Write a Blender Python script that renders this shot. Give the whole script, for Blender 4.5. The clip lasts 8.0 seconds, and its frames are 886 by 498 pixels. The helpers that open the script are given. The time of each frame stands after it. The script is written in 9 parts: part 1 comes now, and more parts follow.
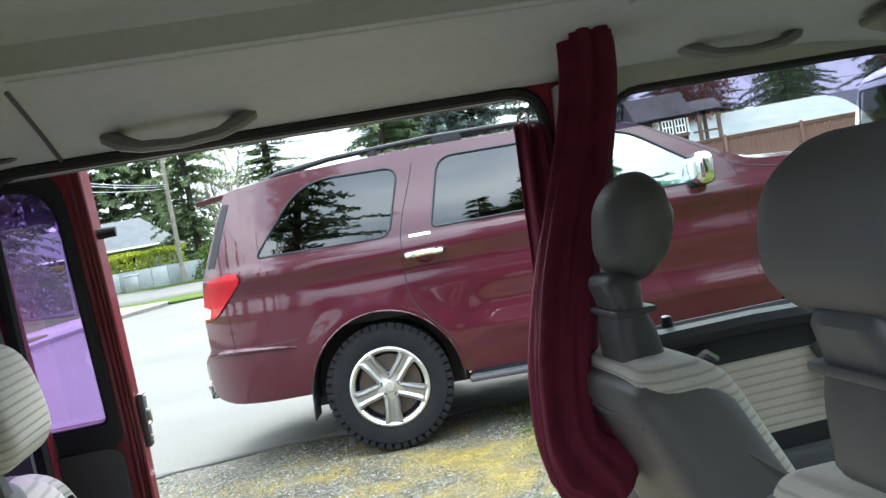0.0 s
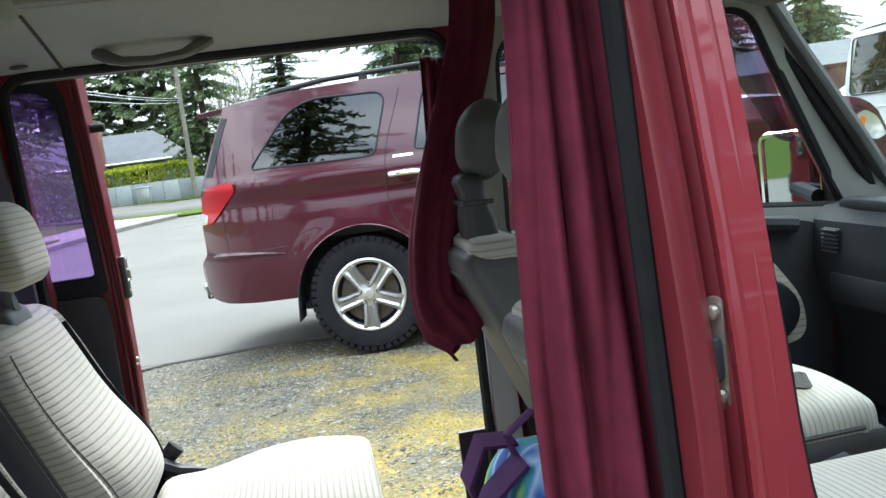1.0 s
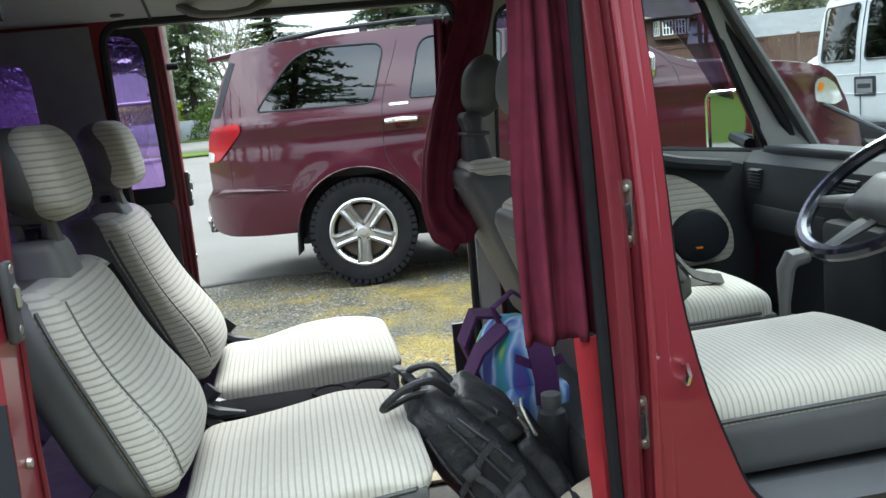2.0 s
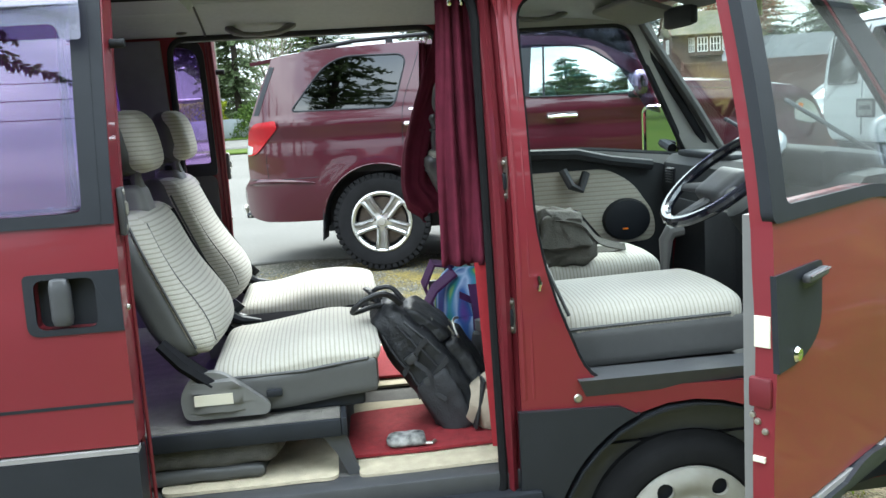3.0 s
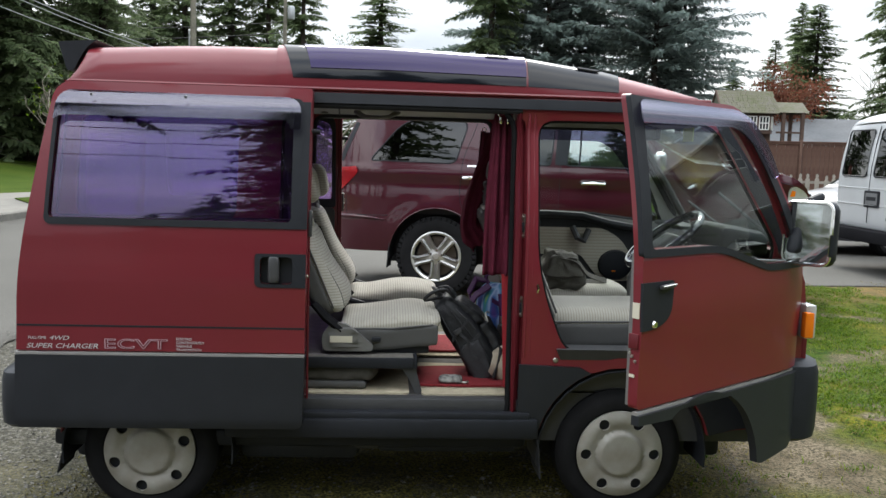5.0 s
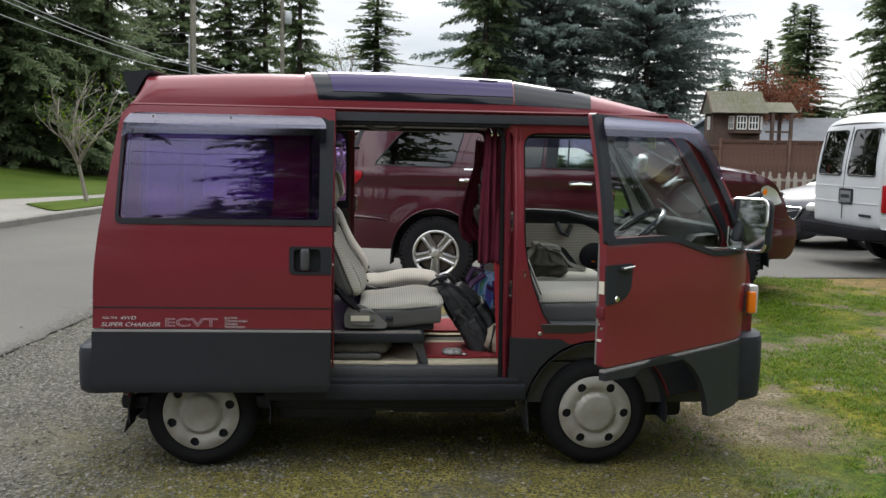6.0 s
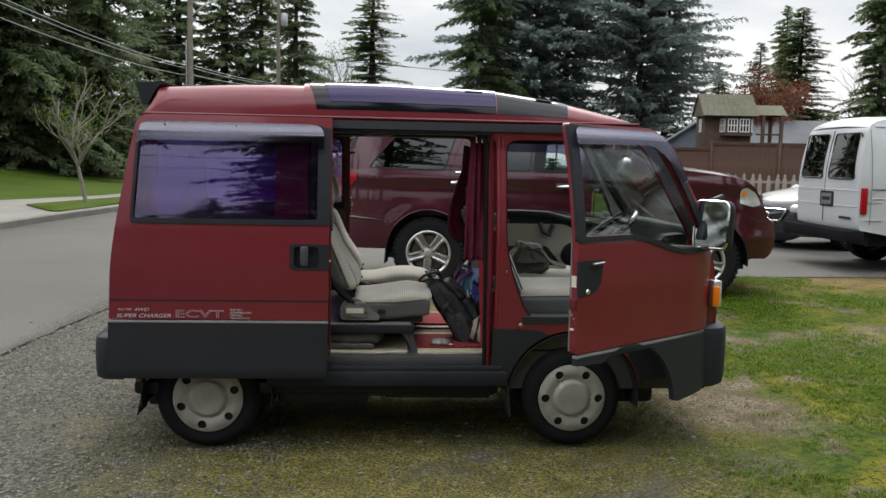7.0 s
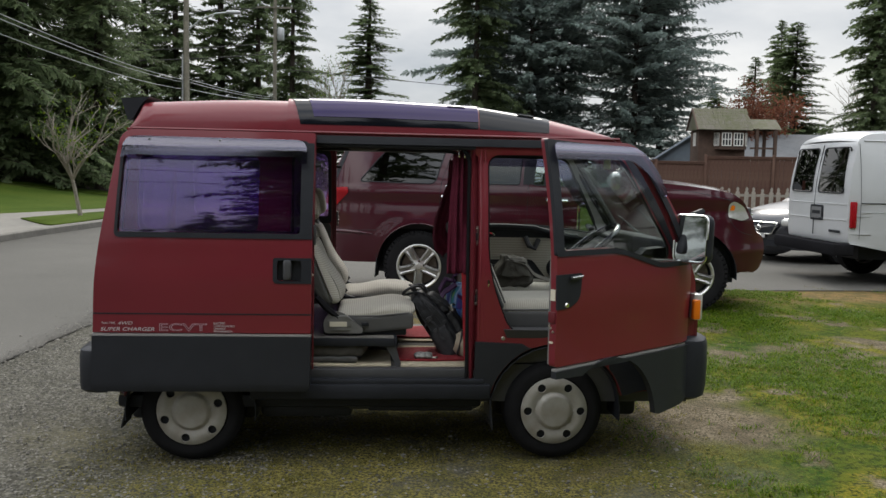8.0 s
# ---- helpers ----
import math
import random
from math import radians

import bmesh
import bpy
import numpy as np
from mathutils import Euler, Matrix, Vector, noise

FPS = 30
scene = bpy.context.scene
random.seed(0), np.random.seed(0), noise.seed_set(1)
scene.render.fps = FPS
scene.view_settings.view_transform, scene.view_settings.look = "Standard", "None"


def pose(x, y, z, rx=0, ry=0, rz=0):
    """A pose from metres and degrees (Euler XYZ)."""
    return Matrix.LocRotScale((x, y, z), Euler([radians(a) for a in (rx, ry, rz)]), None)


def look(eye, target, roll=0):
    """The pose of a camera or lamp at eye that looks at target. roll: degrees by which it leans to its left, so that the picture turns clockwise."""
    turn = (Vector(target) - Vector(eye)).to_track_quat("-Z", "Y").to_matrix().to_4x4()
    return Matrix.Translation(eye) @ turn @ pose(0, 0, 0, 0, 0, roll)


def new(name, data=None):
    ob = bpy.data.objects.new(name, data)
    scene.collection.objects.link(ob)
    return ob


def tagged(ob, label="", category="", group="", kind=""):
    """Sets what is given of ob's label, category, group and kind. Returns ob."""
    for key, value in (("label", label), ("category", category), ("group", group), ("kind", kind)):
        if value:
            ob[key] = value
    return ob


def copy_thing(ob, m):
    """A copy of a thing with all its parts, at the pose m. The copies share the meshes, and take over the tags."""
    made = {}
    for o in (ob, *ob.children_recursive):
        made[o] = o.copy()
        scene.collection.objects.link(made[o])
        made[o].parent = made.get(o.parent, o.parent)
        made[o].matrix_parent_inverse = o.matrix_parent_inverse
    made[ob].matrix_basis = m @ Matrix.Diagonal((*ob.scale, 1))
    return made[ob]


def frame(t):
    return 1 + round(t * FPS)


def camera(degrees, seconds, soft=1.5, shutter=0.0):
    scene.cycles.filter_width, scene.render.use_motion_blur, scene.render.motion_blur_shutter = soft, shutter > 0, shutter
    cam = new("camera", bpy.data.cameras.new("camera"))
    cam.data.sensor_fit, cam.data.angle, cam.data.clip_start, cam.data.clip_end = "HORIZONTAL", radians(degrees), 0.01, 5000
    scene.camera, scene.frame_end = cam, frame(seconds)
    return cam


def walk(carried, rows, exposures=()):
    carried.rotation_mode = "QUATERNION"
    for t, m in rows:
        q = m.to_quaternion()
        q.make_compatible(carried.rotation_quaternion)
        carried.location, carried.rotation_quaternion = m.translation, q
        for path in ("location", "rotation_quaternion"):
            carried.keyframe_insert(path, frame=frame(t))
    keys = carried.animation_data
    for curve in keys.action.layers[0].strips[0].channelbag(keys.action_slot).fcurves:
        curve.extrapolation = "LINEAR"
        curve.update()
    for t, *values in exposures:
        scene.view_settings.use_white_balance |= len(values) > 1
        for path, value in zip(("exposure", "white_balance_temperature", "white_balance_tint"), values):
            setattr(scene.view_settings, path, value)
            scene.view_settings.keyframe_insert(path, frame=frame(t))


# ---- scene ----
cam = camera(52.8, 8.0)
PATH = [
    (0, (0.991, -0.227, 1.459), (1.322, 1.744, 1.380), -10.3),
    (0.5, (1.093, -0.513, 1.421), (1.398, 1.457, 1.264), -7.8),
    (1, (1.121, -0.690, 1.397), (1.401, 1.277, 1.164), -7.5),
    (1.5, (1.012, -0.875, 1.362), (1.321, 1.072, 1.028), -6.8),
    (2, (0.978, -1.203, 1.380), (1.287, 0.744, 1.043), -5.5),
    (2.2, (1.023, -1.364, 1.355), (1.294, 0.587, 1.009), -5.4),
    (3.3, (1.062, -2.188, 1.365), (1.293, -0.222, 1.077), -2.2),
    (3.5, (1.063, -2.321, 1.386), (1.290, -0.352, 1.119), -0.9),
    (4, (1.087, -2.720, 1.369), (1.203, -0.739, 1.127), 1.8),
    (4.2, (1.079, -2.848, 1.387), (1.168, -0.862, 1.167), 2.2),
    (5.3, (0.848, -3.686, 1.462), (0.999, -1.703, 1.253), 1.5),
    (5.5, (0.844, -3.823, 1.459), (0.993, -1.84, 1.249), 1.4),
    (6, (0.825, -4.145, 1.486), (0.969, -2.161, 1.28), 1.1),
    (6.5, (0.776, -4.384, 1.496), (0.933, -2.401, 1.286), 1.2),
    (7, (0.836, -4.506, 1.506), (0.99, -2.522, 1.303), 1.2),
    (7.5, (0.912, -4.539, 1.51), (1.066, -2.554, 1.318), 0.9),
    (8, (0.908, -4.548, 1.513), (1.068, -2.561, 1.34), 1.2),
]
walk(cam, [(t, look(eye, target, roll)) for t, eye, target, roll in PATH],
     exposures=[(0.0, 2.56, 5950, 3), (1.0, 2.22, 5950, 3), (2.2, 2.08, 6000, 3), (3.5, 2.42, 6000, 0), (3.7, 2.15, 6050, 2), (3.9, 1.58, 6150, 4), (4.2, 1.29, 6300, 6), (5.3, 1.08, 6500, 9), (6.0, 0.98, 6600, 10), (7.0, 0.76, 6700, 10), (7.5, 0.68, 6700, 10), (8.0, 0.55, 6700, 10)])
# ---- light ----
SUN_EL, SUN_AZ = 44.0, 8.0          # degrees; azimuth to the right of +y
world = bpy.data.worlds.new("world")
scene.world = world
world.use_nodes = True
wt = world.node_tree
wt.nodes.clear()
w_out = wt.nodes.new("ShaderNodeOutputWorld")
w_bg = wt.nodes.new("ShaderNodeBackground")
w_sky = wt.nodes.new("ShaderNodeTexSky")
w_sky.sky_type, w_sky.sun_disc = "NISHITA", False
w_sky.sun_elevation, w_sky.sun_rotation = radians(SUN_EL), radians(SUN_AZ)
w_co = wt.nodes.new("ShaderNodeTexCoord")
w_map = wt.nodes.new("ShaderNodeMapping")
w_map.inputs["Scale"].default_value = (1.0, 1.0, 2.6)
w_noise = wt.nodes.new("ShaderNodeTexNoise")
w_noise.inputs["Scale"].default_value, w_noise.inputs["Detail"].default_value = 2.3, 7.0
w_ramp = wt.nodes.new("ShaderNodeValToRGB")
w_ramp.color_ramp.elements[0].position, w_ramp.color_ramp.elements[0].color = 0.38, (4.3, 4.75, 5.4, 1)
w_ramp.color_ramp.elements[1].position, w_ramp.color_ramp.elements[1].color = 0.60, (9.0, 9.1, 9.2, 1)
w_mix = wt.nodes.new("ShaderNodeMixRGB")
w_mix.inputs[0].default_value = 0.9
wt.links.new(w_co.outputs["Generated"], w_map.inputs[0])
wt.links.new(w_map.outputs[0], w_noise.inputs[0])
wt.links.new(w_noise.outputs[0], w_ramp.inputs[0])
wt.links.new(w_sky.outputs[0], w_mix.inputs[1])
wt.links.new(w_ramp.outputs[0], w_mix.inputs[2])
# an overcast sky is brighter overhead than along the horizon
w_sep, w_lift, w_mul = wt.nodes.new("ShaderNodeSeparateXYZ"), wt.nodes.new("ShaderNodeMapRange"), wt.nodes.new("ShaderNodeVectorMath")
w_lift.inputs[1].default_value, w_lift.inputs[2].default_value, w_lift.inputs[3].default_value, w_lift.inputs[4].default_value = 0.22, 0.80, 0.74, 2.7
w_mul.operation = "SCALE"
wt.links.new(w_co.outputs["Generated"], w_sep.inputs[0])
wt.links.new(w_sep.outputs[2], w_lift.inputs[0])
wt.links.new(w_mix.outputs[0], w_mul.inputs[0])
wt.links.new(w_lift.outputs[0], w_mul.inputs["Scale"])
wt.links.new(w_mul.outputs[0], w_bg.inputs[0])
wt.links.new(w_bg.outputs[0], w_out.inputs[0])
w_bg.inputs[1].default_value = 0.1

sun = new("sun", bpy.data.lights.new("sun", "SUN"))
sun.data.energy, sun.data.angle, sun.data.color = 1.5, radians(22), (1.0, 0.95, 0.88)
sun.matrix_basis = look((0, 0, 0), (-math.sin(radians(SUN_AZ)) * math.cos(radians(SUN_EL)), -math.cos(radians(SUN_AZ)) * math.cos(radians(SUN_EL)), -math.sin(radians(SUN_EL))))

# ---- materials ----
def shade(name, color, rough=0.5, metal=0.0, coat=0.0, spec=0.5, vary=0.12, scale=8.0, bump=0.0, bump_scale=60.0, second=None, blotch=1.5, sheen=0.0):
    """A principled surface: base colour, varied at two scales, with fine relief."""
    m = bpy.data.materials.new(name)
    m.use_nodes = True
    t = m.node_tree
    b = t.nodes["Principled BSDF"]
    co = t.nodes.new("ShaderNodeTexCoord")
    big, fine = t.nodes.new("ShaderNodeTexNoise"), t.nodes.new("ShaderNodeTexNoise")
    big.inputs["Scale"].default_value, big.inputs["Detail"].default_value = blotch, 5
    fine.inputs["Scale"].default_value, fine.inputs["Detail"].default_value = scale, 6
    add = t.nodes.new("ShaderNodeMath")
    add.operation = "ADD"
    ramp = t.nodes.new("ShaderNodeMapRange")
    ramp.inputs[1].default_value, ramp.inputs[2].default_value = 0.7, 1.3
    mix = t.nodes.new("ShaderNodeMixRGB")
    c2 = second or tuple(c * (1 - 2 * vary) for c in color)
    mix.inputs[1].default_value, mix.inputs[2].default_value = (*color, 1), (*c2, 1)
    for n in (big, fine):
        t.links.new(co.outputs["Object"], n.inputs[0])
    t.links.new(big.outputs[0], add.inputs[0])
    t.links.new(fine.outputs[0], add.inputs[1])
    t.links.new(add.outputs[0], ramp.inputs[0])
    t.links.new(ramp.outputs[0], mix.inputs[0])
    t.links.new(mix.outputs[0], b.inputs["Base Color"])
    b.inputs["Roughness"].default_value, b.inputs["Metallic"].default_value = rough, metal
    b.inputs["Coat Weight"].default_value, b.inputs["Coat Roughness"].default_value = coat, 0.04
    b.inputs["Specular IOR Level"].default_value = spec
    b.inputs["Sheen Weight"].default_value = sheen
    if bump:
        bn, bb = t.nodes.new("ShaderNodeTexNoise"), t.nodes.new("ShaderNodeBump")
        bn.inputs["Scale"].default_value, bn.inputs["Detail"].default_value = bump_scale, 4
        bb.inputs["Strength"].default_value, bb.inputs["Distance"].default_value = bump, 0.01
        t.links.new(co.outputs["Object"], bn.inputs[0])
        t.links.new(bn.outputs[0], bb.inputs["Height"])
        t.links.new(bb.outputs[0], b.inputs["Normal"])
    return m


def glass(name, tint, rough=0.0, gloss=(1.0, 1.0, 1.0), base=0.05, haze=None):
    """A pane: tinted see-through, with a mirror sheen that grows at glancing angles."""
    m = bpy.data.materials.new(name)
    m.use_nodes = True
    t = m.node_tree
    t.nodes.clear()
    out, mix = t.nodes.new("ShaderNodeOutputMaterial"), t.nodes.new("ShaderNodeMixShader")
    tr, gl, fr = t.nodes.new("ShaderNodeBsdfTransparent"), t.nodes.new("ShaderNodeBsdfGlossy"), t.nodes.new("ShaderNodeLayerWeight")
    pw, ma = t.nodes.new("ShaderNodeMath"), t.nodes.new("ShaderNodeMath")
    pw.operation, pw.inputs[1].default_value = "POWER", 4.0
    ma.operation, ma.inputs[1].default_value, ma.inputs[2].default_value = "MULTIPLY_ADD", 1 - base, base
    tr.inputs[0].default_value, gl.inputs[0].default_value = (*tint, 1), (*gloss, 1)
    gl.inputs["Roughness"].default_value = rough
    t.links.new(fr.outputs["Facing"], pw.inputs[0])
    t.links.new(pw.outputs[0], ma.inputs[0])
    t.links.new(ma.outputs[0], mix.inputs[0])
    if haze:
        # a film that scatters part of the light passing through
        mh, tl = t.nodes.new("ShaderNodeMixShader"), t.nodes.new("ShaderNodeBsdfTranslucent")
        mh.inputs[0].default_value, tl.inputs[0].default_value = haze[0], (*haze[1:], 1)
        t.links.new(tr.outputs[0], mh.inputs[1])
        t.links.new(tl.outputs[0], mh.inputs[2])
        t.links.new(mh.outputs[0], mix.inputs[1])
    else:
        t.links.new(tr.outputs[0], mix.inputs[1])
    t.links.new(gl.outputs[0], mix.inputs[2])
    t.links.new(mix.outputs[0], out.inputs[0])
    return m


def ribbed(name, color, dark, axis, per_m, rough=0.9):
    """Corded cloth: rows of ribs across one axis."""
    m = shade(name, color, rough, vary=0.06, scale=90, bump=0.0, sheen=0.2)
    t = m.node_tree
    b = t.nodes["Principled BSDF"]
    co, wv = t.nodes.new("ShaderNodeTexCoord"), t.nodes.new("ShaderNodeTexWave")
    wv.bands_direction, wv.wave_profile = axis, "SIN"
    wv.inputs["Scale"].default_value = per_m / 20 * 2 * math.pi
    wv.inputs["Distortion"].default_value, wv.inputs["Detail"].default_value, wv.inputs["Detail Scale"].default_value = 0.25, 2.0, 2.0
    rp = t.nodes.new("ShaderNodeMapRange")
    rp.inputs[1].default_value, rp.inputs[2].default_value = 0.0, 0.35
    mx = t.nodes.new("ShaderNodeMixRGB")
    mx.inputs[1].default_value = (*dark, 1)
    old = b.inputs["Base Color"].links[0].from_socket
    weave, bb = t.nodes.new("ShaderNodeTexNoise"), t.nodes.new("ShaderNodeBump")
    weave.inputs["Scale"].default_value = 350
    ad = t.nodes.new("ShaderNodeMath")
    ad.operation, ad.inputs[1].default_value = "MULTIPLY_ADD", 0.25
    bb.inputs["Strength"].default_value, bb.inputs["Distance"].default_value = 0.3, 0.004
    t.links.new(co.outputs["Object"], wv.inputs[0])
    t.links.new(co.outputs["Object"], weave.inputs[0])
    t.links.new(wv.outputs["Fac"], rp.inputs[0])
    t.links.new(rp.outputs[0], mx.inputs[0])
    t.links.new(old, mx.inputs[2])
    t.links.new(mx.outputs[0], b.inputs["Base Color"])
    t.links.new(weave.outputs[0], ad.inputs[0])
    t.links.new(rp.outputs[0], ad.inputs[2])
    t.links.new(ad.outputs[0], bb.inputs["Height"])
    t.links.new(bb.outputs[0], b.inputs["Normal"])
    return m


RED = shade("van_paint", (0.150, 0.0150, 0.0230), 0.40, 0.0, 0.45, spec=0.24, vary=0.05, scale=3, blotch=0.8, bump=0.015, bump_scale=7)
REDJAMB = shade("jamb_paint", (0.11, 0.010, 0.016), 0.5, 0.0, 0.2, spec=0.3, vary=0.12, scale=20)
CLAD = shade("grey_cladding", (0.018, 0.020, 0.025), 0.45, spec=0.30, vary=0.12, scale=9, bump=0.03, bump_scale=200)
BLACK = shade("black_trim", (0.018, 0.020, 0.025), 0.50, spec=0.22, vary=0.15, scale=15)
RUBBER = shade("rubber", (0.024, 0.025, 0.028), 0.8, spec=0.2, vary=0.2, scale=30, bump=0.1, bump_scale=90)
SEAL = shade("seal_rubber", (0.012, 0.012, 0.013), 0.9, spec=0.1, vary=0.2, scale=30)
TYRE = shade("tyre_rubber", (0.014, 0.014, 0.0155), 0.85, spec=0.12, vary=0.2, scale=12, bump=0.15, bump_scale=60)
CAPS = shade("silver_wheel_cover", (0.34, 0.335, 0.31), 0.55, 0.20, vary=0.12, scale=14, second=(0.22, 0.2, 0.17))
ALLOY = shade("alloy", (0.62, 0.62, 0.61), 0.3, 0.85, vary=0.06, scale=10)
CHROME = shade("chrome", (0.8, 0.8, 0.8), 0.08, 1.0, vary=0.02)
STEEL = shade("zinc_steel", (0.45, 0.43, 0.38), 0.4, 0.9, vary=0.15, scale=40)
MAROON = shade("maroon_paint", (0.046, 0.0056, 0.0125), 0.36, 0.0, 0.9, spec=0.12, vary=0.04, scale=2, blotch=0.6)
PURPLE = glass("purple_tint_glass", (0.70, 0.57, 0.84), gloss=(0.70, 0.66, 0.78), base=0.105, haze=(0.04, 0.38, 0.28, 0.52))
SMOKE = glass("smoked_glass", (0.06, 0.07, 0.07), base=0.055)
CLEAR = glass("clear_glass", (0.91, 0.94, 0.93), base=0.009)
GREENISH = glass("green_tint_glass", (0.66, 0.80, 0.78), base=0.19)
VISOR = glass("visor_plastic", (0.50, 0.47, 0.59), 0.10, (0.80, 0.80, 0.88), base=0.080)
STRIPE = shade("silver_stripe", (0.24, 0.23, 0.225), 0.5, vary=0.08, scale=12)
MIRROR = shade("mirror_glass", (0.42, 0.44, 0.45), 0.03, 1.0, vary=0.01)
LINER = shade("headliner", (0.37, 0.385, 0.395), 0.95, vary=0.05, scale=60, bump=0.05, bump_scale=400)
GREYV = shade("grey_vinyl", (0.068, 0.068, 0.068), 0.55, vary=0.06, scale=40, bump=0.04, bump_scale=300)
GREYP = shade("grey_plastic", (0.145, 0.144, 0.14), 0.5, vary=0.06, scale=30, bump=0.03, bump_scale=300)
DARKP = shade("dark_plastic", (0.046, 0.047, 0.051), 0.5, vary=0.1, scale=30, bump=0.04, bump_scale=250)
CORD_Y = ribbed("cream_cord_across", (0.425, 0.405, 0.35), (0.275, 0.26, 0.22), "X", 88)
CORD_Z = ribbed("cream_cord_rows", (0.425, 0.405, 0.35), (0.275, 0.26, 0.22), "Z", 88)
TRIMCLOTH = ribbed("beige_door_cloth", (0.46, 0.43, 0.36), (0.34, 0.31, 0.26), "Z", 60)
CURTAIN = shade("wine_velvet", (0.108, 0.0135, 0.031), 0.9, spec=0.2, vary=0.22, scale=25, bump=0.1, bump_scale=180)
REDCLOTH = shade("red_cloth", (0.30, 0.012, 0.02), 0.85, vary=0.12, scale=40, bump=0.15, bump_scale=250)
REDMAT = shade("red_floor_mat", (0.27, 0.016, 0.024), 0.95, vary=0.2, scale=60, bump=0.5, bump_scale=220)
CREAMMAT = shade("cream_carpet", (0.50, 0.44, 0.32), 0.95, vary=0.15, scale=30, bump=0.4, bump_scale=260)
CARPET = shade("grey_carpet", (0.10, 0.095, 0.09), 0.95, vary=0.2, scale=30, bump=0.4, bump_scale=260)
MESHCLOTH = shade("grey_black_webbing", (0.030, 0.031, 0.036), 0.7, vary=0.2, scale=60, bump=0.3, bump_scale=260)
DULLBLACK = shade("dull_black_plastic", (0.018, 0.018, 0.020), 0.9, spec=0.0, vary=0.15, scale=30)
LIGHTP = shade("light_grey_trim", (0.30, 0.295, 0.28), 0.7, spec=0.3, vary=0.05, scale=30, bump=0.04, bump_scale=300)
PILLARP = shade("pillar_plastic", (0.080, 0.080, 0.078), 0.7, spec=0.3, vary=0.08, scale=30, bump=0.04, bump_scale=250)
DASH = shade("dash_plastic", (0.027, 0.029, 0.032), 0.7, spec=0.25, vary=0.1, scale=30, bump=0.06, bump_scale=250)
# dark trim with the purple window light on it put into the colour
QTRIM = shade("purple_lit_trim", (0.15, 0.149, 0.165), 0.7, vary=0.1, scale=20, bump=0.05, bump_scale=200)
DUSTY = shade("dusty_grey_carpet", (0.13, 0.122, 0.108), 0.95, vary=0.2, scale=25, bump=0.3, bump_scale=220)
BLACKCLOTH = shade("black_nylon", (0.016, 0.017, 0.021), 0.52, vary=0.2, scale=40, bump=0.25, bump_scale=120)
GREYCLOTH = shade("khaki_canvas", (0.105, 0.098, 0.082), 0.9, vary=0.15, scale=40, bump=0.3, bump_scale=200)
PURPLECLOTH = shade("purple_webbing", (0.075, 0.012, 0.10), 0.75, vary=0.12, scale=80, bump=0.2, bump_scale=300)
TAN = shade("tan_cloth", (0.42, 0.36, 0.28), 0.95, vary=0.15, scale=20, bump=0.3, bump_scale=150)
AMBER = shade("amber_lens", (0.85, 0.20, 0.01), 0.15, coat=0.5, vary=0.06)
REDLENS = shade("red_lens", (0.30, 0.006, 0.012), 0.25, coat=0.12, spec=0.2, vary=0.1)
LAMPGLASS = shade("lamp_lens", (0.60, 0.60, 0.58), 0.12, 0.3, coat=1.0, vary=0.15, scale=25)
WHITEV = shade("white_van_paint", (0.46, 0.475, 0.49), 0.3, coat=0.5, vary=0.03, scale=3)
DARKCAR = shade("graphite_paint", (0.014, 0.015, 0.021), 0.35, 0.0, 0.6, vary=0.05)
DECALRED = shade("lilac_decal", (0.34, 0.20, 0.23), 0.5, vary=0.03)
DECAL = shade("silver_decal", (0.46, 0.43, 0.44), 0.5, vary=0.03)
PAPER = shade("cream_label", (0.62, 0.58, 0.47), 0.8, vary=0.08)
BARK = shade("bark", (0.055, 0.042, 0.032), 0.95, vary=0.3, scale=12, bump=0.8, bump_scale=14)
GREYBARK = shade("grey_bark", (0.27, 0.24, 0.195), 0.95, vary=0.25, scale=12, bump=0.5, bump_scale=20)
POLEWOOD = shade("pole_wood", (0.20, 0.185, 0.145), 0.9, vary=0.25, scale=9, bump=0.3, bump_scale=20)
FENCEWOOD = shade("brown_fence_stain", (0.070, 0.030, 0.020), 0.85, vary=0.3, scale=6, second=(0.100, 0.056, 0.038), bump=0.3, bump_scale=30)
PICKET = shade("weathered_picket", (0.30, 0.275, 0.235), 0.9, vary=0.2, scale=12, bump=0.2, bump_scale=40)
CONCRETE = shade("concrete", (0.150, 0.143, 0.126), 0.9, vary=0.15, scale=9, bump=0.3, bump_scale=60)
SHINGLE = shade("mossy_shingle", (0.105, 0.095, 0.078), 0.95, vary=0.3, scale=7, second=(0.060, 0.066, 0.026), bump=0.4, bump_scale=40)
ROOFGREY = shade("grey_roofing", (0.115, 0.12, 0.127), 0.9, spec=0.1, vary=0.12, scale=9, bump=0.3, bump_scale=40)
WALLBLUE = shade("blue_grey_siding", (0.13, 0.16, 0.19), 0.8, vary=0.1, scale=5)
PLAYWOOD = shade("playhouse_wood", (0.095, 0.058, 0.042), 0.85, vary=0.25, scale=9)
SIDING = shade("pale_grey_siding", (0.24, 0.24, 0.23), 0.8, vary=0.08, scale=6)
WHITEPAINT = shade("white_trim_paint", (0.72, 0.72, 0.68), 0.6, vary=0.08)
BRICKRED = shade("brick_red", (0.22, 0.085, 0.06), 0.9, vary=0.3, scale=20)
GALV = shade("galvanised", (0.42, 0.44, 0.45), 0.45, 0.7, vary=0.12, scale=15)
WIRE = shade("cable_black", (0.02, 0.02, 0.02), 0.6, vary=0.05)


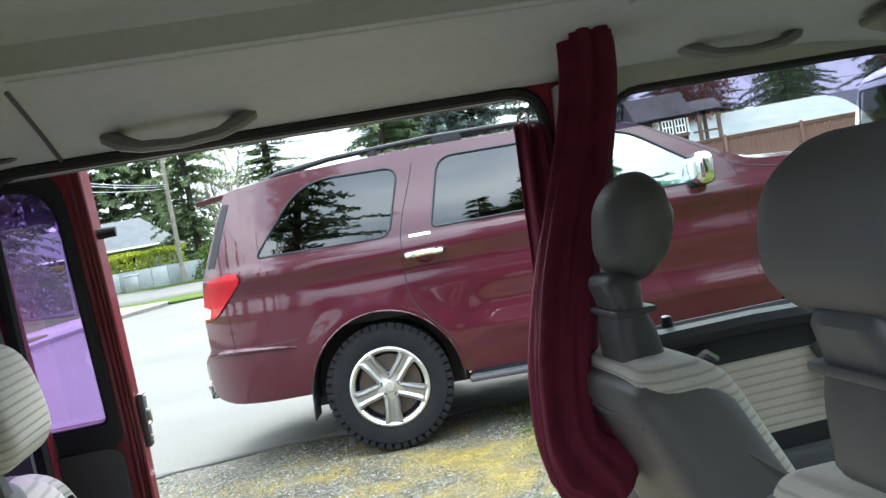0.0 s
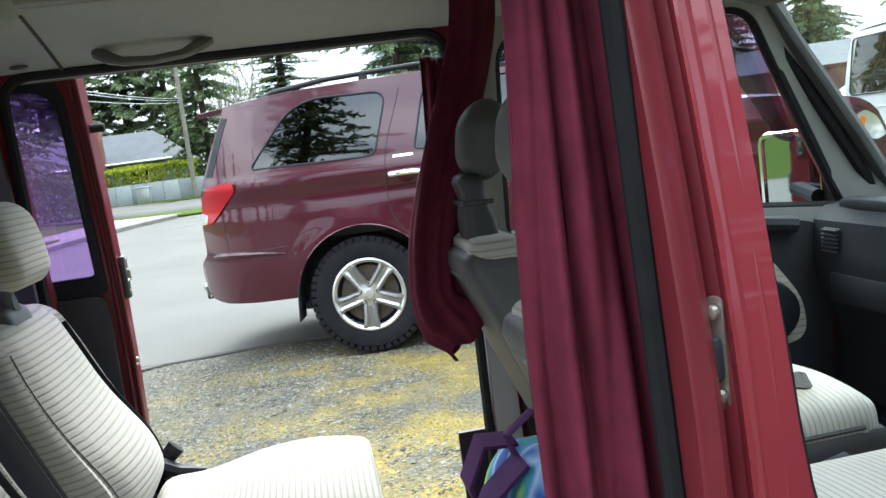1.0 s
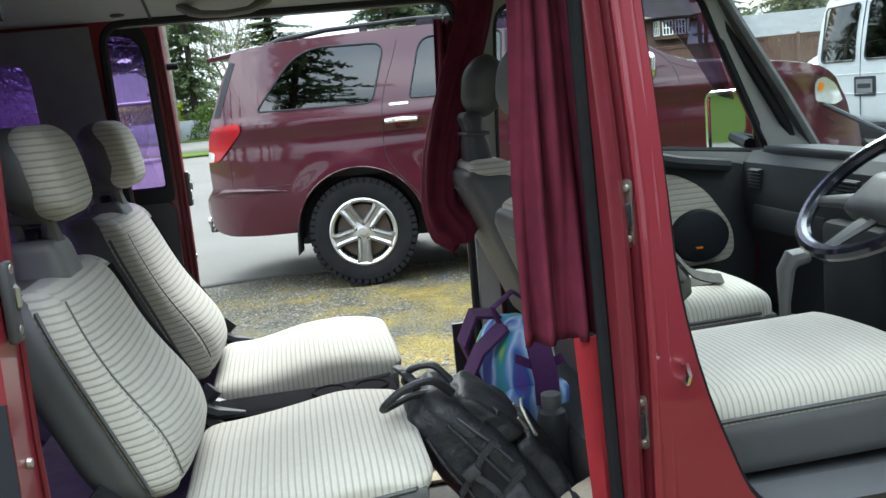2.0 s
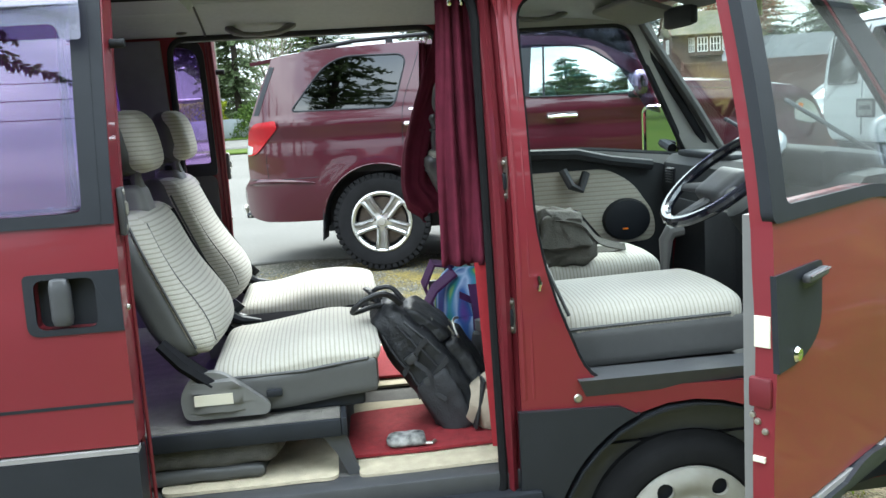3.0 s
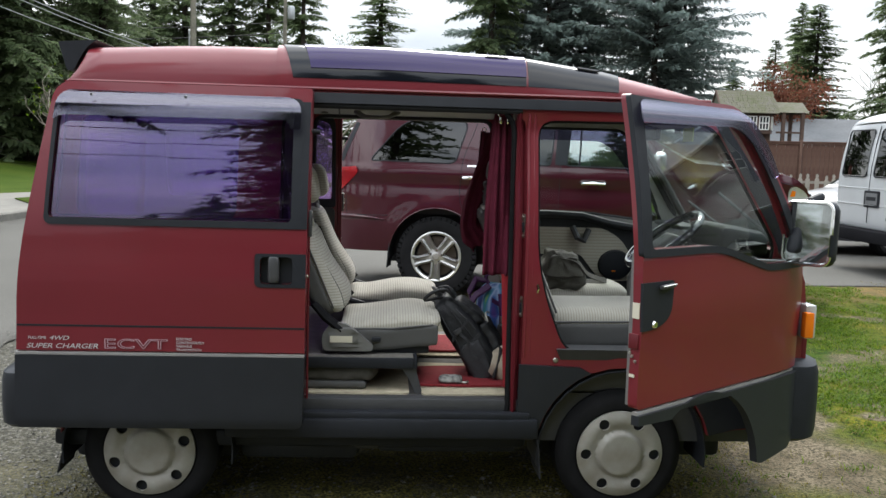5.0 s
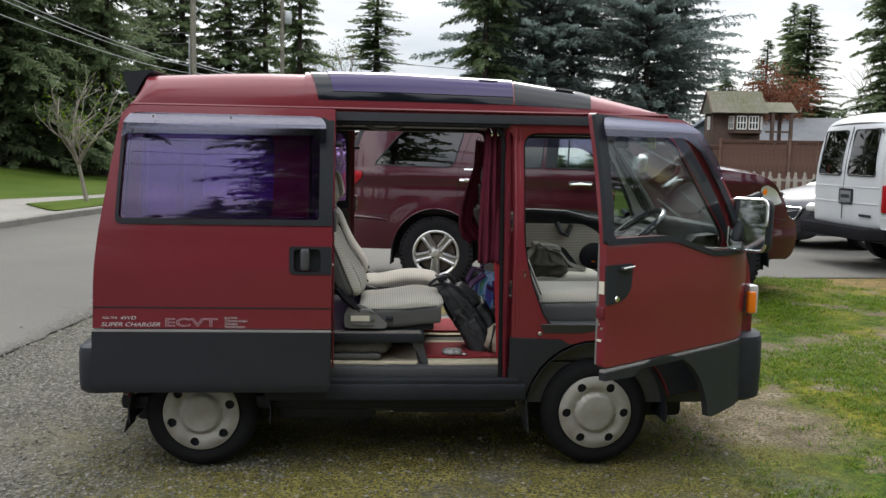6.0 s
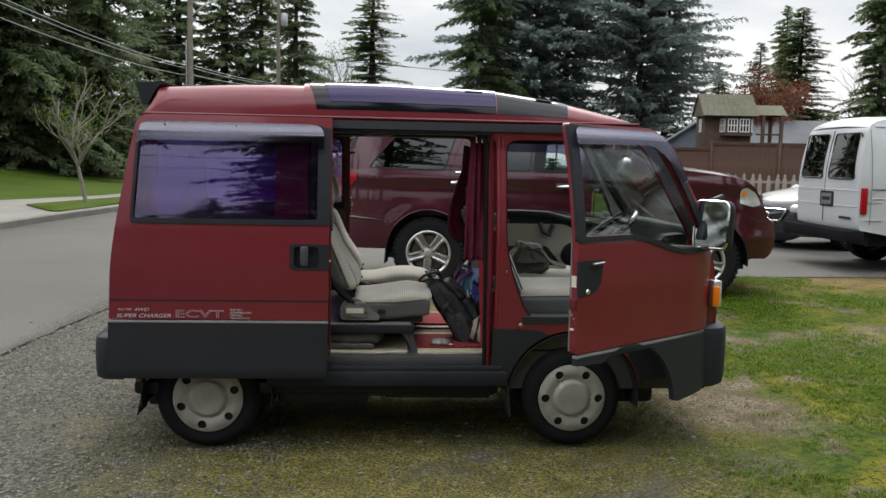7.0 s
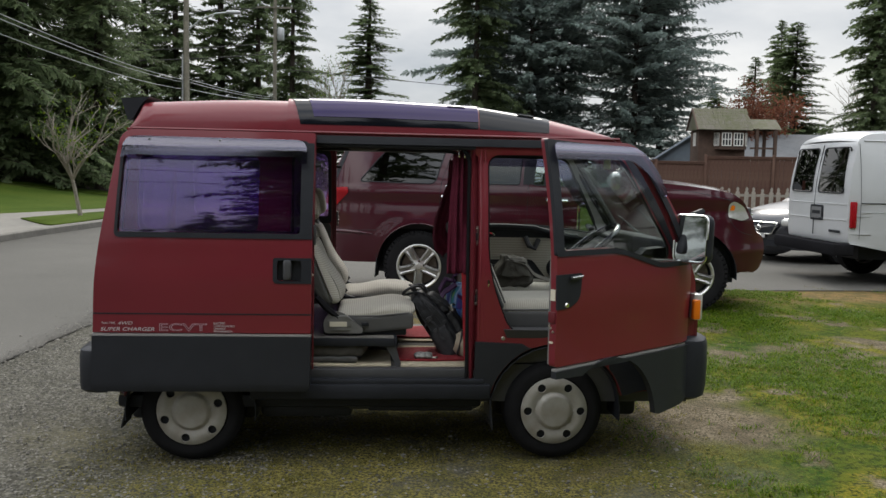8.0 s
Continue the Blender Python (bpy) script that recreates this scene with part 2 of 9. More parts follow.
def leaf(name, a, b, rough=0.65, thin=0.48):
    """Foliage: colour by piece, with a little light passing through."""
    m = bpy.data.materials.new(name)
    m.use_nodes = True
    t = m.node_tree
    p = t.nodes["Principled BSDF"]
    geo, mix = t.nodes.new("ShaderNodeNewGeometry"), t.nodes.new("ShaderNodeMixRGB")
    mix.inputs[1].default_value, mix.inputs[2].default_value = (*a, 1), (*b, 1)
    t.links.new(geo.outputs["Random Per Island"], mix.inputs[0])
    t.links.new(mix.outputs[0], p.inputs["Base Color"])
    p.inputs["Roughness"].default_value = rough
    p.inputs["Specular IOR Level"].default_value = 0.2
    if thin:
        tl, ms = t.nodes.new("ShaderNodeBsdfTranslucent"), t.nodes.new("ShaderNodeMixShader")
        ms.inputs[0].default_value = thin
        t.links.new(mix.outputs[0], tl.inputs[0])
        t.links.new(p.outputs[0], ms.inputs[1])
        t.links.new(tl.outputs[0], ms.inputs[2])
        t.links.new(ms.outputs[0], t.nodes["Material Output"].inputs[0])
    return m


NEEDLE = leaf("fir_needles", (0.078, 0.112, 0.056), (0.148, 0.190, 0.090))
BLUENEEDLE = leaf("cedar_needles", (0.145, 0.188, 0.170), (0.250, 0.305, 0.282))
BROADLEAF = leaf("shrub_leaves", (0.045, 0.085, 0.018), (0.10, 0.15, 0.03))
HEDGELEAF = leaf("hedge_leaves", (0.13, 0.17, 0.015), (0.30, 0.33, 0.03))
RUSTLEAF = leaf("rusty_leaves", (0.10, 0.035, 0.022), (0.17, 0.07, 0.04))
GRASSBLADE = leaf("grass_blades", (0.030, 0.086, 0.002), (0.130, 0.185, 0.006))
DRYBLADE = leaf("dry_blades", (0.11, 0.10, 0.032), (0.22, 0.19, 0.075))
MOSSBLADE = leaf("moss_tufts", (0.17, 0.135, 0.034), (0.32, 0.25, 0.075))
STONE = leaf("gravel_stones", (0.036, 0.036, 0.033), (0.20, 0.19, 0.168), 0.9, 0.0)
OLIVEBLADE = leaf("olive_moss_tufts", (0.110, 0.104, 0.022), (0.215, 0.184, 0.046))


def ground_material():
    """Gravel, moss and worn turf, laid out by soft-edged areas of the plan."""
    m = bpy.data.materials.new("yard_ground")
    m.use_nodes = True
    t = m.node_tree
    N, L = t.nodes.new, t.links.new
    p = t.nodes["Principled BSDF"]
    co, xyz = N("ShaderNodeTexCoord"), N("ShaderNodeSeparateXYZ")
    L(co.outputs["Object"], xyz.inputs[0])

    def noise_tex(scale, detail=5):
        n = N("ShaderNodeTexNoise")
        n.inputs["Scale"].default_value, n.inputs["Detail"].default_value = scale, detail
        L(co.outputs["Object"], n.inputs[0])
        return n.outputs[0]

    def math_node(op, a, b, clamp=False):
        n = N("ShaderNodeMath")
        n.operation, n.use_clamp = op, clamp
        for i, v in enumerate((a, b)):
            if isinstance(v, (int, float)):
                n.inputs[i].default_value = v
            else:
                L(v, n.inputs[i])
        return n.outputs[0]

    def rng(v, lo, hi):
        n = N("ShaderNodeMapRange")
        n.interpolation_type = "SMOOTHSTEP"
        n.inputs[1].default_value, n.inputs[2].default_value = lo, hi
        L(v, n.inputs[0])
        return n.outputs[0]

    def mix(f, a, b):
        n = N("ShaderNodeMixRGB")
        L(f, n.inputs[0])
        for i, v in ((1, a), (2, b)):
            if isinstance(v, tuple):
                n.inputs[i].default_value = (*v, 1)
            else:
                L(v, n.inputs[i])
        return n.outputs[0]

    x, y = xyz.outputs[0], xyz.outputs[1]
    wob = math_node("MULTIPLY", math_node("SUBTRACT", noise_tex(0.8), 0.5), 2.2)
    wx, wy = math_node("ADD", x, wob), math_node("ADD", y, wob)
    vor = N("ShaderNodeTexVoronoi")
    vor.inputs["Scale"].default_value = 70
    L(co.outputs["Object"], vor.inputs[0])
    grain = noise_tex(120, 3)
    gravel = mix(vor.outputs["Color"], (0.033, 0.033, 0.028), (0.185, 0.178, 0.152))
    gravel = mix(rng(noise_tex(38, 4), 0.42, 0.60), gravel, (0.050, 0.048, 0.040))
    gravel = mix(math_node("MULTIPLY", rng(noise_tex(1.3), 0.4, 0.7), 0.45), gravel, (0.115, 0.110, 0.092))
    moss = mix(rng(noise_tex(9), 0.35, 0.65), (0.20, 0.150, 0.034), (0.29, 0.218, 0.056))
    dullmoss = mix(rng(noise_tex(6), 0.35, 0.65), (0.145, 0.134, 0.030), (0.245, 0.208, 0.058))
    turf = mix(rng(noise_tex(2.6, 7), 0.38, 0.62), (0.026, 0.060, 0.003), (0.088, 0.098, 0.007))
    turf = mix(rng(noise_tex(0.9, 8), 0.50, 0.60), turf, (0.160, 0.138, 0.012))
    turf = mix(rng(noise_tex(0.55, 6), 0.54, 0.62), turf, (0.020, 0.060, 0.003))
    mud = mix(rng(noise_tex(5), 0.35, 0.65), (0.115, 0.092, 0.060), (0.20, 0.165, 0.115))
    mud = mix(rng(noise_tex(60, 4), 0.42, 0.62), mud, (0.060, 0.052, 0.034))
    fine = rng(noise_tex(55, 4), 0.38, 0.62)
    turf = mix(fine, turf, mix(rng(noise_tex(17, 4), 0.4, 0.6), (0.014, 0.027, 0.002), (0.078, 0.096, 0.007)))
    dullmoss = mix(rng(noise_tex(70, 4), 0.40, 0.60), dullmoss, (0.060, 0.056, 0.030))
    moss = mix(rng(noise_tex(60, 4), 0.45, 0.62), moss, (0.135, 0.108, 0.048))
    # bright moss on the far side of the van, dull moss on the near side
    far = rng(wy, 1.6, 2.6)
    mossy = math_node("MULTIPLY", math_node("MULTIPLY", rng(wx, -0.4, 1.2), far), rng(noise_tex(2.2, 9), 0.36, 0.68))
    mossy = math_node("MULTIPLY", mossy, math_node("SUBTRACT", 1.0, rng(wy, 5.0, 6.2)))
    col = mix(mossy, gravel, moss)
    near = math_node("MULTIPLY", math_node("SUBTRACT", 1.0, far), rng(wx, -1.0, 0.6))
    near = math_node("MULTIPLY", near, rng(noise_tex(1.7, 8), 0.30, 0.52))
    col = mix(near, col, dullmoss)
    lawn = math_node("MULTIPLY", rng(wx, 2.1, 3.2), math_node("SUBTRACT", 1.0, rng(wy, 6.6, 7.6)))
    col = mix(lawn, col, turf)
    # worn bare patch by the front wheel
    dx, dy = math_node("SUBTRACT", wx, 2.9), math_node("SUBTRACT", wy, 0.75)
    rr = math_node("ADD", math_node("MULTIPLY", math_node("MULTIPLY", dx, dx), 1.6), math_node("MULTIPLY", math_node("MULTIPLY", dy, dy), 1.1))
    col = mix(math_node("SUBTRACT", 1.0, rng(rr, 0.15, 0.9)), col, mud)
    ex, ey = math_node("SUBTRACT", wx, 4.3), math_node("SUBTRACT", wy, 2.5)
    er = math_node("ADD", math_node("MULTIPLY", math_node("MULTIPLY", ex, ex), 0.5), math_node("MULTIPLY", math_node("MULTIPLY", ey, ey), 2.6))
    col = mix(math_node("MULTIPLY", math_node("SUBTRACT", 1.0, rng(er, 0.2, 1.0)), rng(noise_tex(4.0, 6), 0.40, 0.58)), col, mud)
    bare = math_node("MULTIPLY", lawn, rng(noise_tex(1.7, 9), 0.55, 0.63))
    col = mix(bare, col, mud)
    litter = math_node("MULTIPLY", lawn, rng(wy, 5.0, 5.9))
    col = mix(litter, col, mix(rng(noise_tex(7), 0.35, 0.65), (0.105, 0.085, 0.035), (0.20, 0.13, 0.055)))
    col = mix(math_node("MULTIPLY", grain, 0.35), col, (0.04, 0.04, 0.03))
    L(col, p.inputs["Base Color"])
    p.inputs["Roughness"].default_value = 0.95
    p.inputs["Specular IOR Level"].default_value = 0.05
    bp = N("ShaderNodeBump")
    bp.inputs["Strength"].default_value, bp.inputs["Distance"].default_value = 0.8, 0.012
    L(math_node("ADD", math_node("MULTIPLY", vor.outputs["Distance"], -0.8), grain), bp.inputs["Height"])
    L(bp.outputs[0], p.inputs["Normal"])
    return m


GROUND = ground_material()
ASPHALT = shade("asphalt", (0.094, 0.091, 0.083), 0.9, spec=0.15, vary=0.12, scale=45, blotch=0.5, bump=0.5, bump_scale=160, second=(0.070, 0.068, 0.062))
LAWN = shade("lawn", (0.024, 0.048, 0.006), 0.95, spec=0.05, vary=0.2, scale=14, blotch=0.4, second=(0.056, 0.076, 0.012), bump=0.6, bump_scale=40)

# ---- building tools ----
from mathutils.geometry import tessellate_polygon


def thing(name, label, category, group="", kind="", at=None):
    ob = tagged(new(name), label, category, group, kind)
    if at is not None:
        ob.matrix_basis = at
    return ob


def mesh_of(name, bm, mat, sharp=35):
    me = bpy.data.meshes.new(name)
    bm.to_mesh(me)
    bm.free()
    me.materials.append(mat)
    me.polygons.foreach_set("use_smooth", [True] * len(me.polygons))
    me.set_sharp_from_angle(angle=radians(sharp))
    return me


def part(name, bm, mat, parent, label="", sharp=35):
    ob = new(name, mesh_of(name, bm, mat, sharp))
    ob.parent = parent
    if label:
        ob["label"] = label
    return ob


def solid(name, bm, mat, label, category, group="", kind="", sharp=35):
    """A thing that is one mesh."""
    return tagged(new(name, mesh_of(name, bm, mat, sharp)), label, category, group, kind)


def raw(verts, faces):
    bm = bmesh.new()
    vs = [bm.verts.new(v) for v in verts]
    for f in faces:
        try:
            bm.faces.new([vs[i] for i in f])
        except ValueError:
            pass
    return bm


def fixed(bm):
    bmesh.ops.recalc_face_normals(bm, faces=bm.faces[:])
    return bm


def box(x0, y0, z0, x1, y1, z1, bevel=0.0, seg=2, bm=None, m=None):
    bm = bm or bmesh.new()
    r = bmesh.ops.create_cube(bm, size=1.0)
    for v in r["verts"]:
        v.co = Vector((x0 + (v.co.x + 0.5) * (x1 - x0), y0 + (v.co.y + 0.5) * (y1 - y0), z0 + (v.co.z + 0.5) * (z1 - z0)))
        if m:
            v.co = m @ v.co
    if bevel:
        es = list({e for v in r["verts"] for e in v.link_edges})
        bmesh.ops.bevel(bm, geom=es, offset=bevel, segments=seg, affect="EDGES", profile=0.5)
    return bm


def pillow(sx, sy, sz, rad, warp=None, n=10):
    """A rounded block about the origin; warp moves its points."""
    bm = bmesh.new()
    verts, faces, index = [], [], {}

    def put(p):
        key = tuple(round(c, 5) for c in p)
        if key not in index:
            index[key] = len(verts)
            verts.append(p)
        return index[key]
    half = (sx / 2, sy / 2, sz / 2)
    for ax in range(3):
        for s in (-1, 1):
            a, b = (ax + 1) % 3, (ax + 2) % 3
            grid = []
            for i in range(n + 1):
                row = []
                for j in range(n + 1):
                    c = [0, 0, 0]
                    c[ax], c[a], c[b] = s * half[ax], (2 * i / n - 1) * half[a], (2 * j / n - 1) * half[b]
                    inner = [max(-(h - rad), min(h - rad, v)) for h, v in zip(half, c)]
                    d = Vector([v - w for v, w in zip(c, inner)])
                    q = Vector(inner) + (d.normalized() * rad if d.length > 1e-9 else d)
                    row.append(put(tuple(q)))
                grid.append(row)
            for i in range(n):
                for j in range(n):
                    f = [grid[i][j], grid[i + 1][j], grid[i + 1][j + 1], grid[i][j + 1]]
                    faces.append(f if s > 0 else f[::-1])
    if warp:
        verts = [warp(Vector(v)) for v in verts]
    bm.free()
    return raw(verts, faces)


def tube(points, radius, sides=8, caps=True, bm=None, flat=1.0):
    """A round bar along a line of points; radius may be a list."""
    bm = bm or bmesh.new()
    pts = [Vector(p) for p in points]
    rs = radius if isinstance(radius, (list, tuple)) else [radius] * len(pts)
    rings, up = [], None
    for i, p in enumerate(pts):
        d = (pts[min(i + 1, len(pts) - 1)] - pts[max(i - 1, 0)]).normalized()
        if up is None or abs(d.dot(up)) > 0.98:
            up = Vector((0, 0, 1)) if abs(d.z) < 0.9 else Vector((1, 0, 0))
        s = d.cross(up).normalized()
        u = s.cross(d).normalized()
        up = u
        rings.append([bm.verts.new(p + rs[i] * (math.cos(2 * math.pi * k / sides) * s + flat * math.sin(2 * math.pi * k / sides) * u)) for k in range(sides)])
    for a, b in zip(rings, rings[1:]):
        for k in range(sides):
            bm.faces.new((a[k], a[(k + 1) % sides], b[(k + 1) % sides], b[k]))
    if caps:
        bm.faces.new(rings[0][::-1])
        bm.faces.new(rings[-1])
    return bm


def lathe(profile, seg=40, bm=None, axis="Y"):
    """Turns (radius, along) pairs about the y axis."""
    bm = bm or bmesh.new()
    rings = []
    for r, a in profile:
        if r < 1e-6:
            rings.append([bm.verts.new((0, a, 0))])
        else:
            rings.append([bm.verts.new((r * math.cos(2 * math.pi * k / seg), a, r * math.sin(2 * math.pi * k / seg))) for k in range(seg)])
    for p, q in zip(rings, rings[1:]):
        for k in range(seg):
            j = (k + 1) % seg
            if len(p) == 1 and len(q) > 1:
                bm.faces.new((p[0], q[k], q[j]))
            elif len(q) == 1 and len(p) > 1:
                bm.faces.new((p[k], p[j], q[0])[::-1])
            elif len(p) > 1:
                bm.faces.new((p[k], q[k], q[j], p[j]))
    return fixed(bm)


def rounded(points, r, n=5):
    """A polygon with round corners; r may be a list, one for each corner."""
    out = []
    rs = r if isinstance(r, (list, tuple)) else [r] * len(points)
    k = len(points)
    for i in range(k):
        p, a, b = Vector(points[i]), Vector(points[i - 1]), Vector(points[(i + 1) % k])
        u, v = (a - p), (b - p)
        cut = min(rs[i], u.length * 0.48, v.length * 0.48)
        if cut < 1e-4:
            out.append(tuple(p))
            continue
        s, e = p + u.normalized() * cut, p + v.normalized() * cut
        for j in range(n + 1):
            f = j / n
            out.append(tuple((1 - f) ** 2 * s + 2 * f * (1 - f) * p + f * f * e))
    return out


def rect(x0, z0, x1, z1, r=0.0, n=5):
    return rounded([(x0, z0), (x1, z0), (x1, z1), (x0, z1)], r, n)


def arc(cx, cz, r, a0, a1, n=12):
    return [(cx + r * math.cos(radians(a0 + (a1 - a0) * i / n)), cz + r * math.sin(radians(a0 + (a1 - a0) * i / n))) for i in range(n + 1)]


def curve(points, n=6):
    """A smooth line through the points."""
    P = [Vector(p) for p in points]
    out = []
    for i in range(len(P) - 1):
        a, b, c, d = P[max(i - 1, 0)], P[i], P[i + 1], P[min(i + 2, len(P) - 1)]
        for j in range(n):
            t = j / n
            out.append(tuple(0.5 * (2 * b + (c - a) * t + (2 * a - 5 * b + 4 * c - d) * t * t + (3 * b - a - 3 * c + d) * t ** 3)))
    out.append(tuple(P[-1]))
    return out


def panel(outer, holes=(), warp=None, thick=0.02, dx=0.0, dz=0.0):
    """A sheet in the x-z plane with holes through it, cut finely, warped (x, z, depth) -> point, with thickness."""
    loops = [[Vector((x, z, 0)) for x, z in loop] for loop in (outer, *holes)]
    flat = [p for loop in loops for p in loop]
    bm = bmesh.new()
    vs = [bm.verts.new((p.x, 0, p.y)) for p in flat]
    for tri in tessellate_polygon(loops):
        try:
            bm.faces.new([vs[i] for i in tri])
        except ValueError:
            pass
    for step, ax in ((dx, 0), (dz, 2)):
        if step:
            lo, hi = min(v.co[ax] for v in bm.verts), max(v.co[ax] for v in bm.verts)
            k = math.floor(lo / step) + 1
            while k * step < hi - 1e-4:
                co, no = Vector(), Vector()
                co[ax], no[ax] = k * step, 1
                bmesh.ops.bisect_plane(bm, geom=bm.verts[:] + bm.edges[:] + bm.faces[:], dist=1e-5, plane_co=co, plane_no=no)
                k += 1
    bm.verts.ensure_lookup_table()
    for f in bm.faces:
        f.normal_update()
        if f.normal.y > 0:
            f.normal_flip()
    warp = warp or (lambda x, z, d: (x, d, z))
    bm.verts.index_update()
    n = len(bm.verts)
    pos = [warp(v.co.x, v.co.z, 0.0) for v in bm.verts] + [warp(v.co.x, v.co.z, thick) for v in bm.verts]
    faces = []
    for f in bm.faces:
        ids = [v.index for v in f.verts]
        faces.append(ids)
        faces.append([i + n for i in ids[::-1]])
    for e in bm.edges:
        if len(e.link_loops) == 1:
            a, b = e.link_loops[0].vert.index, e.link_loops[0].link_loop_next.vert.index
            faces.append([b, a, a + n, b + n])
    bm.free()
    return raw(pos, faces)


def skin(rows, close=False):
    """A surface through rows of points."""
    verts, faces = [p for r in rows for p in r], []
    w = len(rows[0])
    for i in range(len(rows) - 1):
        for j in range(w - 1 + (1 if close else 0)):
            k = (j + 1) % w
            faces.append((i * w + j, i * w + k, (i + 1) * w + k, (i + 1) * w + j))
    return raw(verts, faces)


def thick_skin(rows, d):
    """skin() with thickness d along the normals."""
    bm = skin(rows)
    bmesh.ops.recalc_face_normals(bm, faces=bm.faces[:])
    bmesh.ops.solidify(bm, geom=bm.faces[:], thickness=d)
    return bm


def move(bm, m):
    bmesh.ops.transform(bm, matrix=m, verts=bm.verts[:])
    return bm


def mirror_y(bm, yc):
    for v in bm.verts:
        v.co.y = 2 * yc - v.co.y
    bmesh.ops.reverse_faces(bm, faces=bm.faces[:])
    return bm


def strap(points, width, side, thick=0.003, bm=None):
    """A flat band along points, wide along side."""
    bm = bm or bmesh.new()
    s = Vector(side).normalized() * width / 2
    pts = [Vector(p) for p in points]
    rows = []
    for i, p in enumerate(pts):
        d = (pts[min(i + 1, len(pts) - 1)] - pts[max(i - 1, 0)]).normalized()
        n = d.cross(s).normalized() * thick / 2
        rows.append([bm.verts.new(p + q) for q in (s + n, s - n, -s - n, -s + n)])
    for a, b in zip(rows, rows[1:]):
        for k in range(4):
            bm.faces.new((a[k], a[(k + 1) % 4], b[(k + 1) % 4], b[k]))
    bm.faces.new(rows[0][::-1])
    bm.faces.new(rows[-1])
    return bm


def smooth01(t):
    t = max(0.0, min(1.0, t))
    return t * t * (3 - 2 * t)


def writing(name, text, size, mat, parent, m, outline=0.0, extrude=0.0005, spacing=1.0, shear=0.0, align="LEFT"):
    cu = bpy.data.curves.new(name, "FONT")
    cu.body, cu.size, cu.space_character, cu.shear, cu.align_x = text, size, spacing, shear, align
    if outline:
        cu.fill_mode, cu.bevel_depth = "NONE", outline
    else:
        cu.extrude = extrude
    cu.materials.append(mat)
    ob = new(name, cu)
    ob.parent, ob.matrix_basis = parent, m
    return ob

# ---- ground, road, kerb ----
def gz(x, y):
    """Height of the yard: level under the van, a little higher across the asphalt, a bank far off to the left."""
    z = 0.06 * smooth01((y - 1.4) / 4.0)
    bank = smooth01((-9.0 - x + 0.10 * (y - 21)) / 14.0) * smooth01((y - 8) / 10.0) * (1 - smooth01((y - 45) / 10))
    return z + 1.3 * bank + 0.9 * smooth01((y - 62) / 25)


def steps(*spans):
    out = []
    for a, b, s in spans:
        n = max(1, round((b - a) / s))
        out += [a + (b - a) * i / n for i in range(n)]
    return out + [spans[-1][1]]


gx = steps((-900, -60, 140), (-60, -10, 5), (-10, -3, 0.7), (-3, 9, 0.12), (9, 20, 1.1), (20, 60, 5), (60, 900, 140))
gy = steps((-900, -40, 120), (-40, -3, 2.5), (-3, 7, 0.12), (7, 30, 1.2), (30, 110, 5), (110, 1500, 140))
rows = []
for y in gy:
    row = []
    for x in gx:
        near = smooth01((x + 3) / 1.0) * (1 - smooth01((x - 8) / 1.0)) * smooth01((y + 3) / 1) * (1 - smooth01((y - 5.9) / 0.8))
        h = near * 0.022 * (noise.noise((x * 2.3, y * 2.3, 0)) + 0.6 * noise.noise((x * 7, y * 7, 3)))
        lawnbump = 0.02 * smooth01((x - 2.6) / 0.8) * near
        row.append((x, y, gz(x, y) + h * 0.6 + lawnbump - 0.012))
    rows.append(row)
solid("ground", skin(rows), GROUND, "gravel yard with yellow moss, worn turf and bare earth", "ground", kind="structure", sharp=180)


def flat_area(name, edge, lift, mat, label, category, cell=0.0):
    """A sheet laid on the ground inside an outline."""
    bm = panel(edge, (), lambda x, z, d: (x, z, gz(x, z) + lift - d), 0.02, cell, cell)
    bmesh.ops.reverse_faces(bm, faces=bm.faces[:])
    return solid(name, bm, mat, label, category, kind="structure", sharp=180)


# asphalt apron and street: everything past the gravel edge
apron = curve([(-2.6, -30), (-2.35, -6), (-2.05, 0), (-1.85, 2.2), (-1.66, 3.9), (-1.15, 5.2), (-0.2, 5.95), (0.9, 6.1), (2.6, 5.9), (4.2, 6.2), (5.6, 6.55), (8.0, 6.7), (12, 6.8), (30, 7.0)], 8)
apron = [(x + 0.06 * noise.noise((x * 3, y * 3, 7)), y + 0.06 * noise.noise((x * 3, y * 3, 9))) for x, y in apron]
kerbline = curve([(-6.3, -40), (-6.2, 0), (-5.85, 12.2), (-5.38, 17.2), (-4.92, 23), (-4.15, 27.7), (-3.1, 31.2)], 6)
street = apron + [(30, 25.2), (-1.2, 25.0 + 6.5), (-3.1, 31.2)] + kerbline[::-1][1:]
flat_area("road", street, 0.004, ASPHALT, "pale grey worn asphalt street and parking apron", "road", 2.0)
flat_area("cross_road", [(-90, 36.5), (90, 36.5), (90, 54), (-90, 54)], 0.014, ASPHALT, "pale grey asphalt cross street", "road", 6.0)
flat_area("verge", curve([(-3.2, 31.4), (-6, 33.2), (-20, 34.5), (-60, 34.8)], 4) + [(-60, 36.3), (6, 36.3), (6, 32.4), (-1.2, 31.8)], 0.05, LAWN, "strip of mown green grass along the kerb", "grass", 4.0)
flat_area("lawn_far", [(-120, 54.2), (120, 54.2), (120, 130), (-120, 130)], 0.05, LAWN, "green lawn across the street", "grass", 8.0)
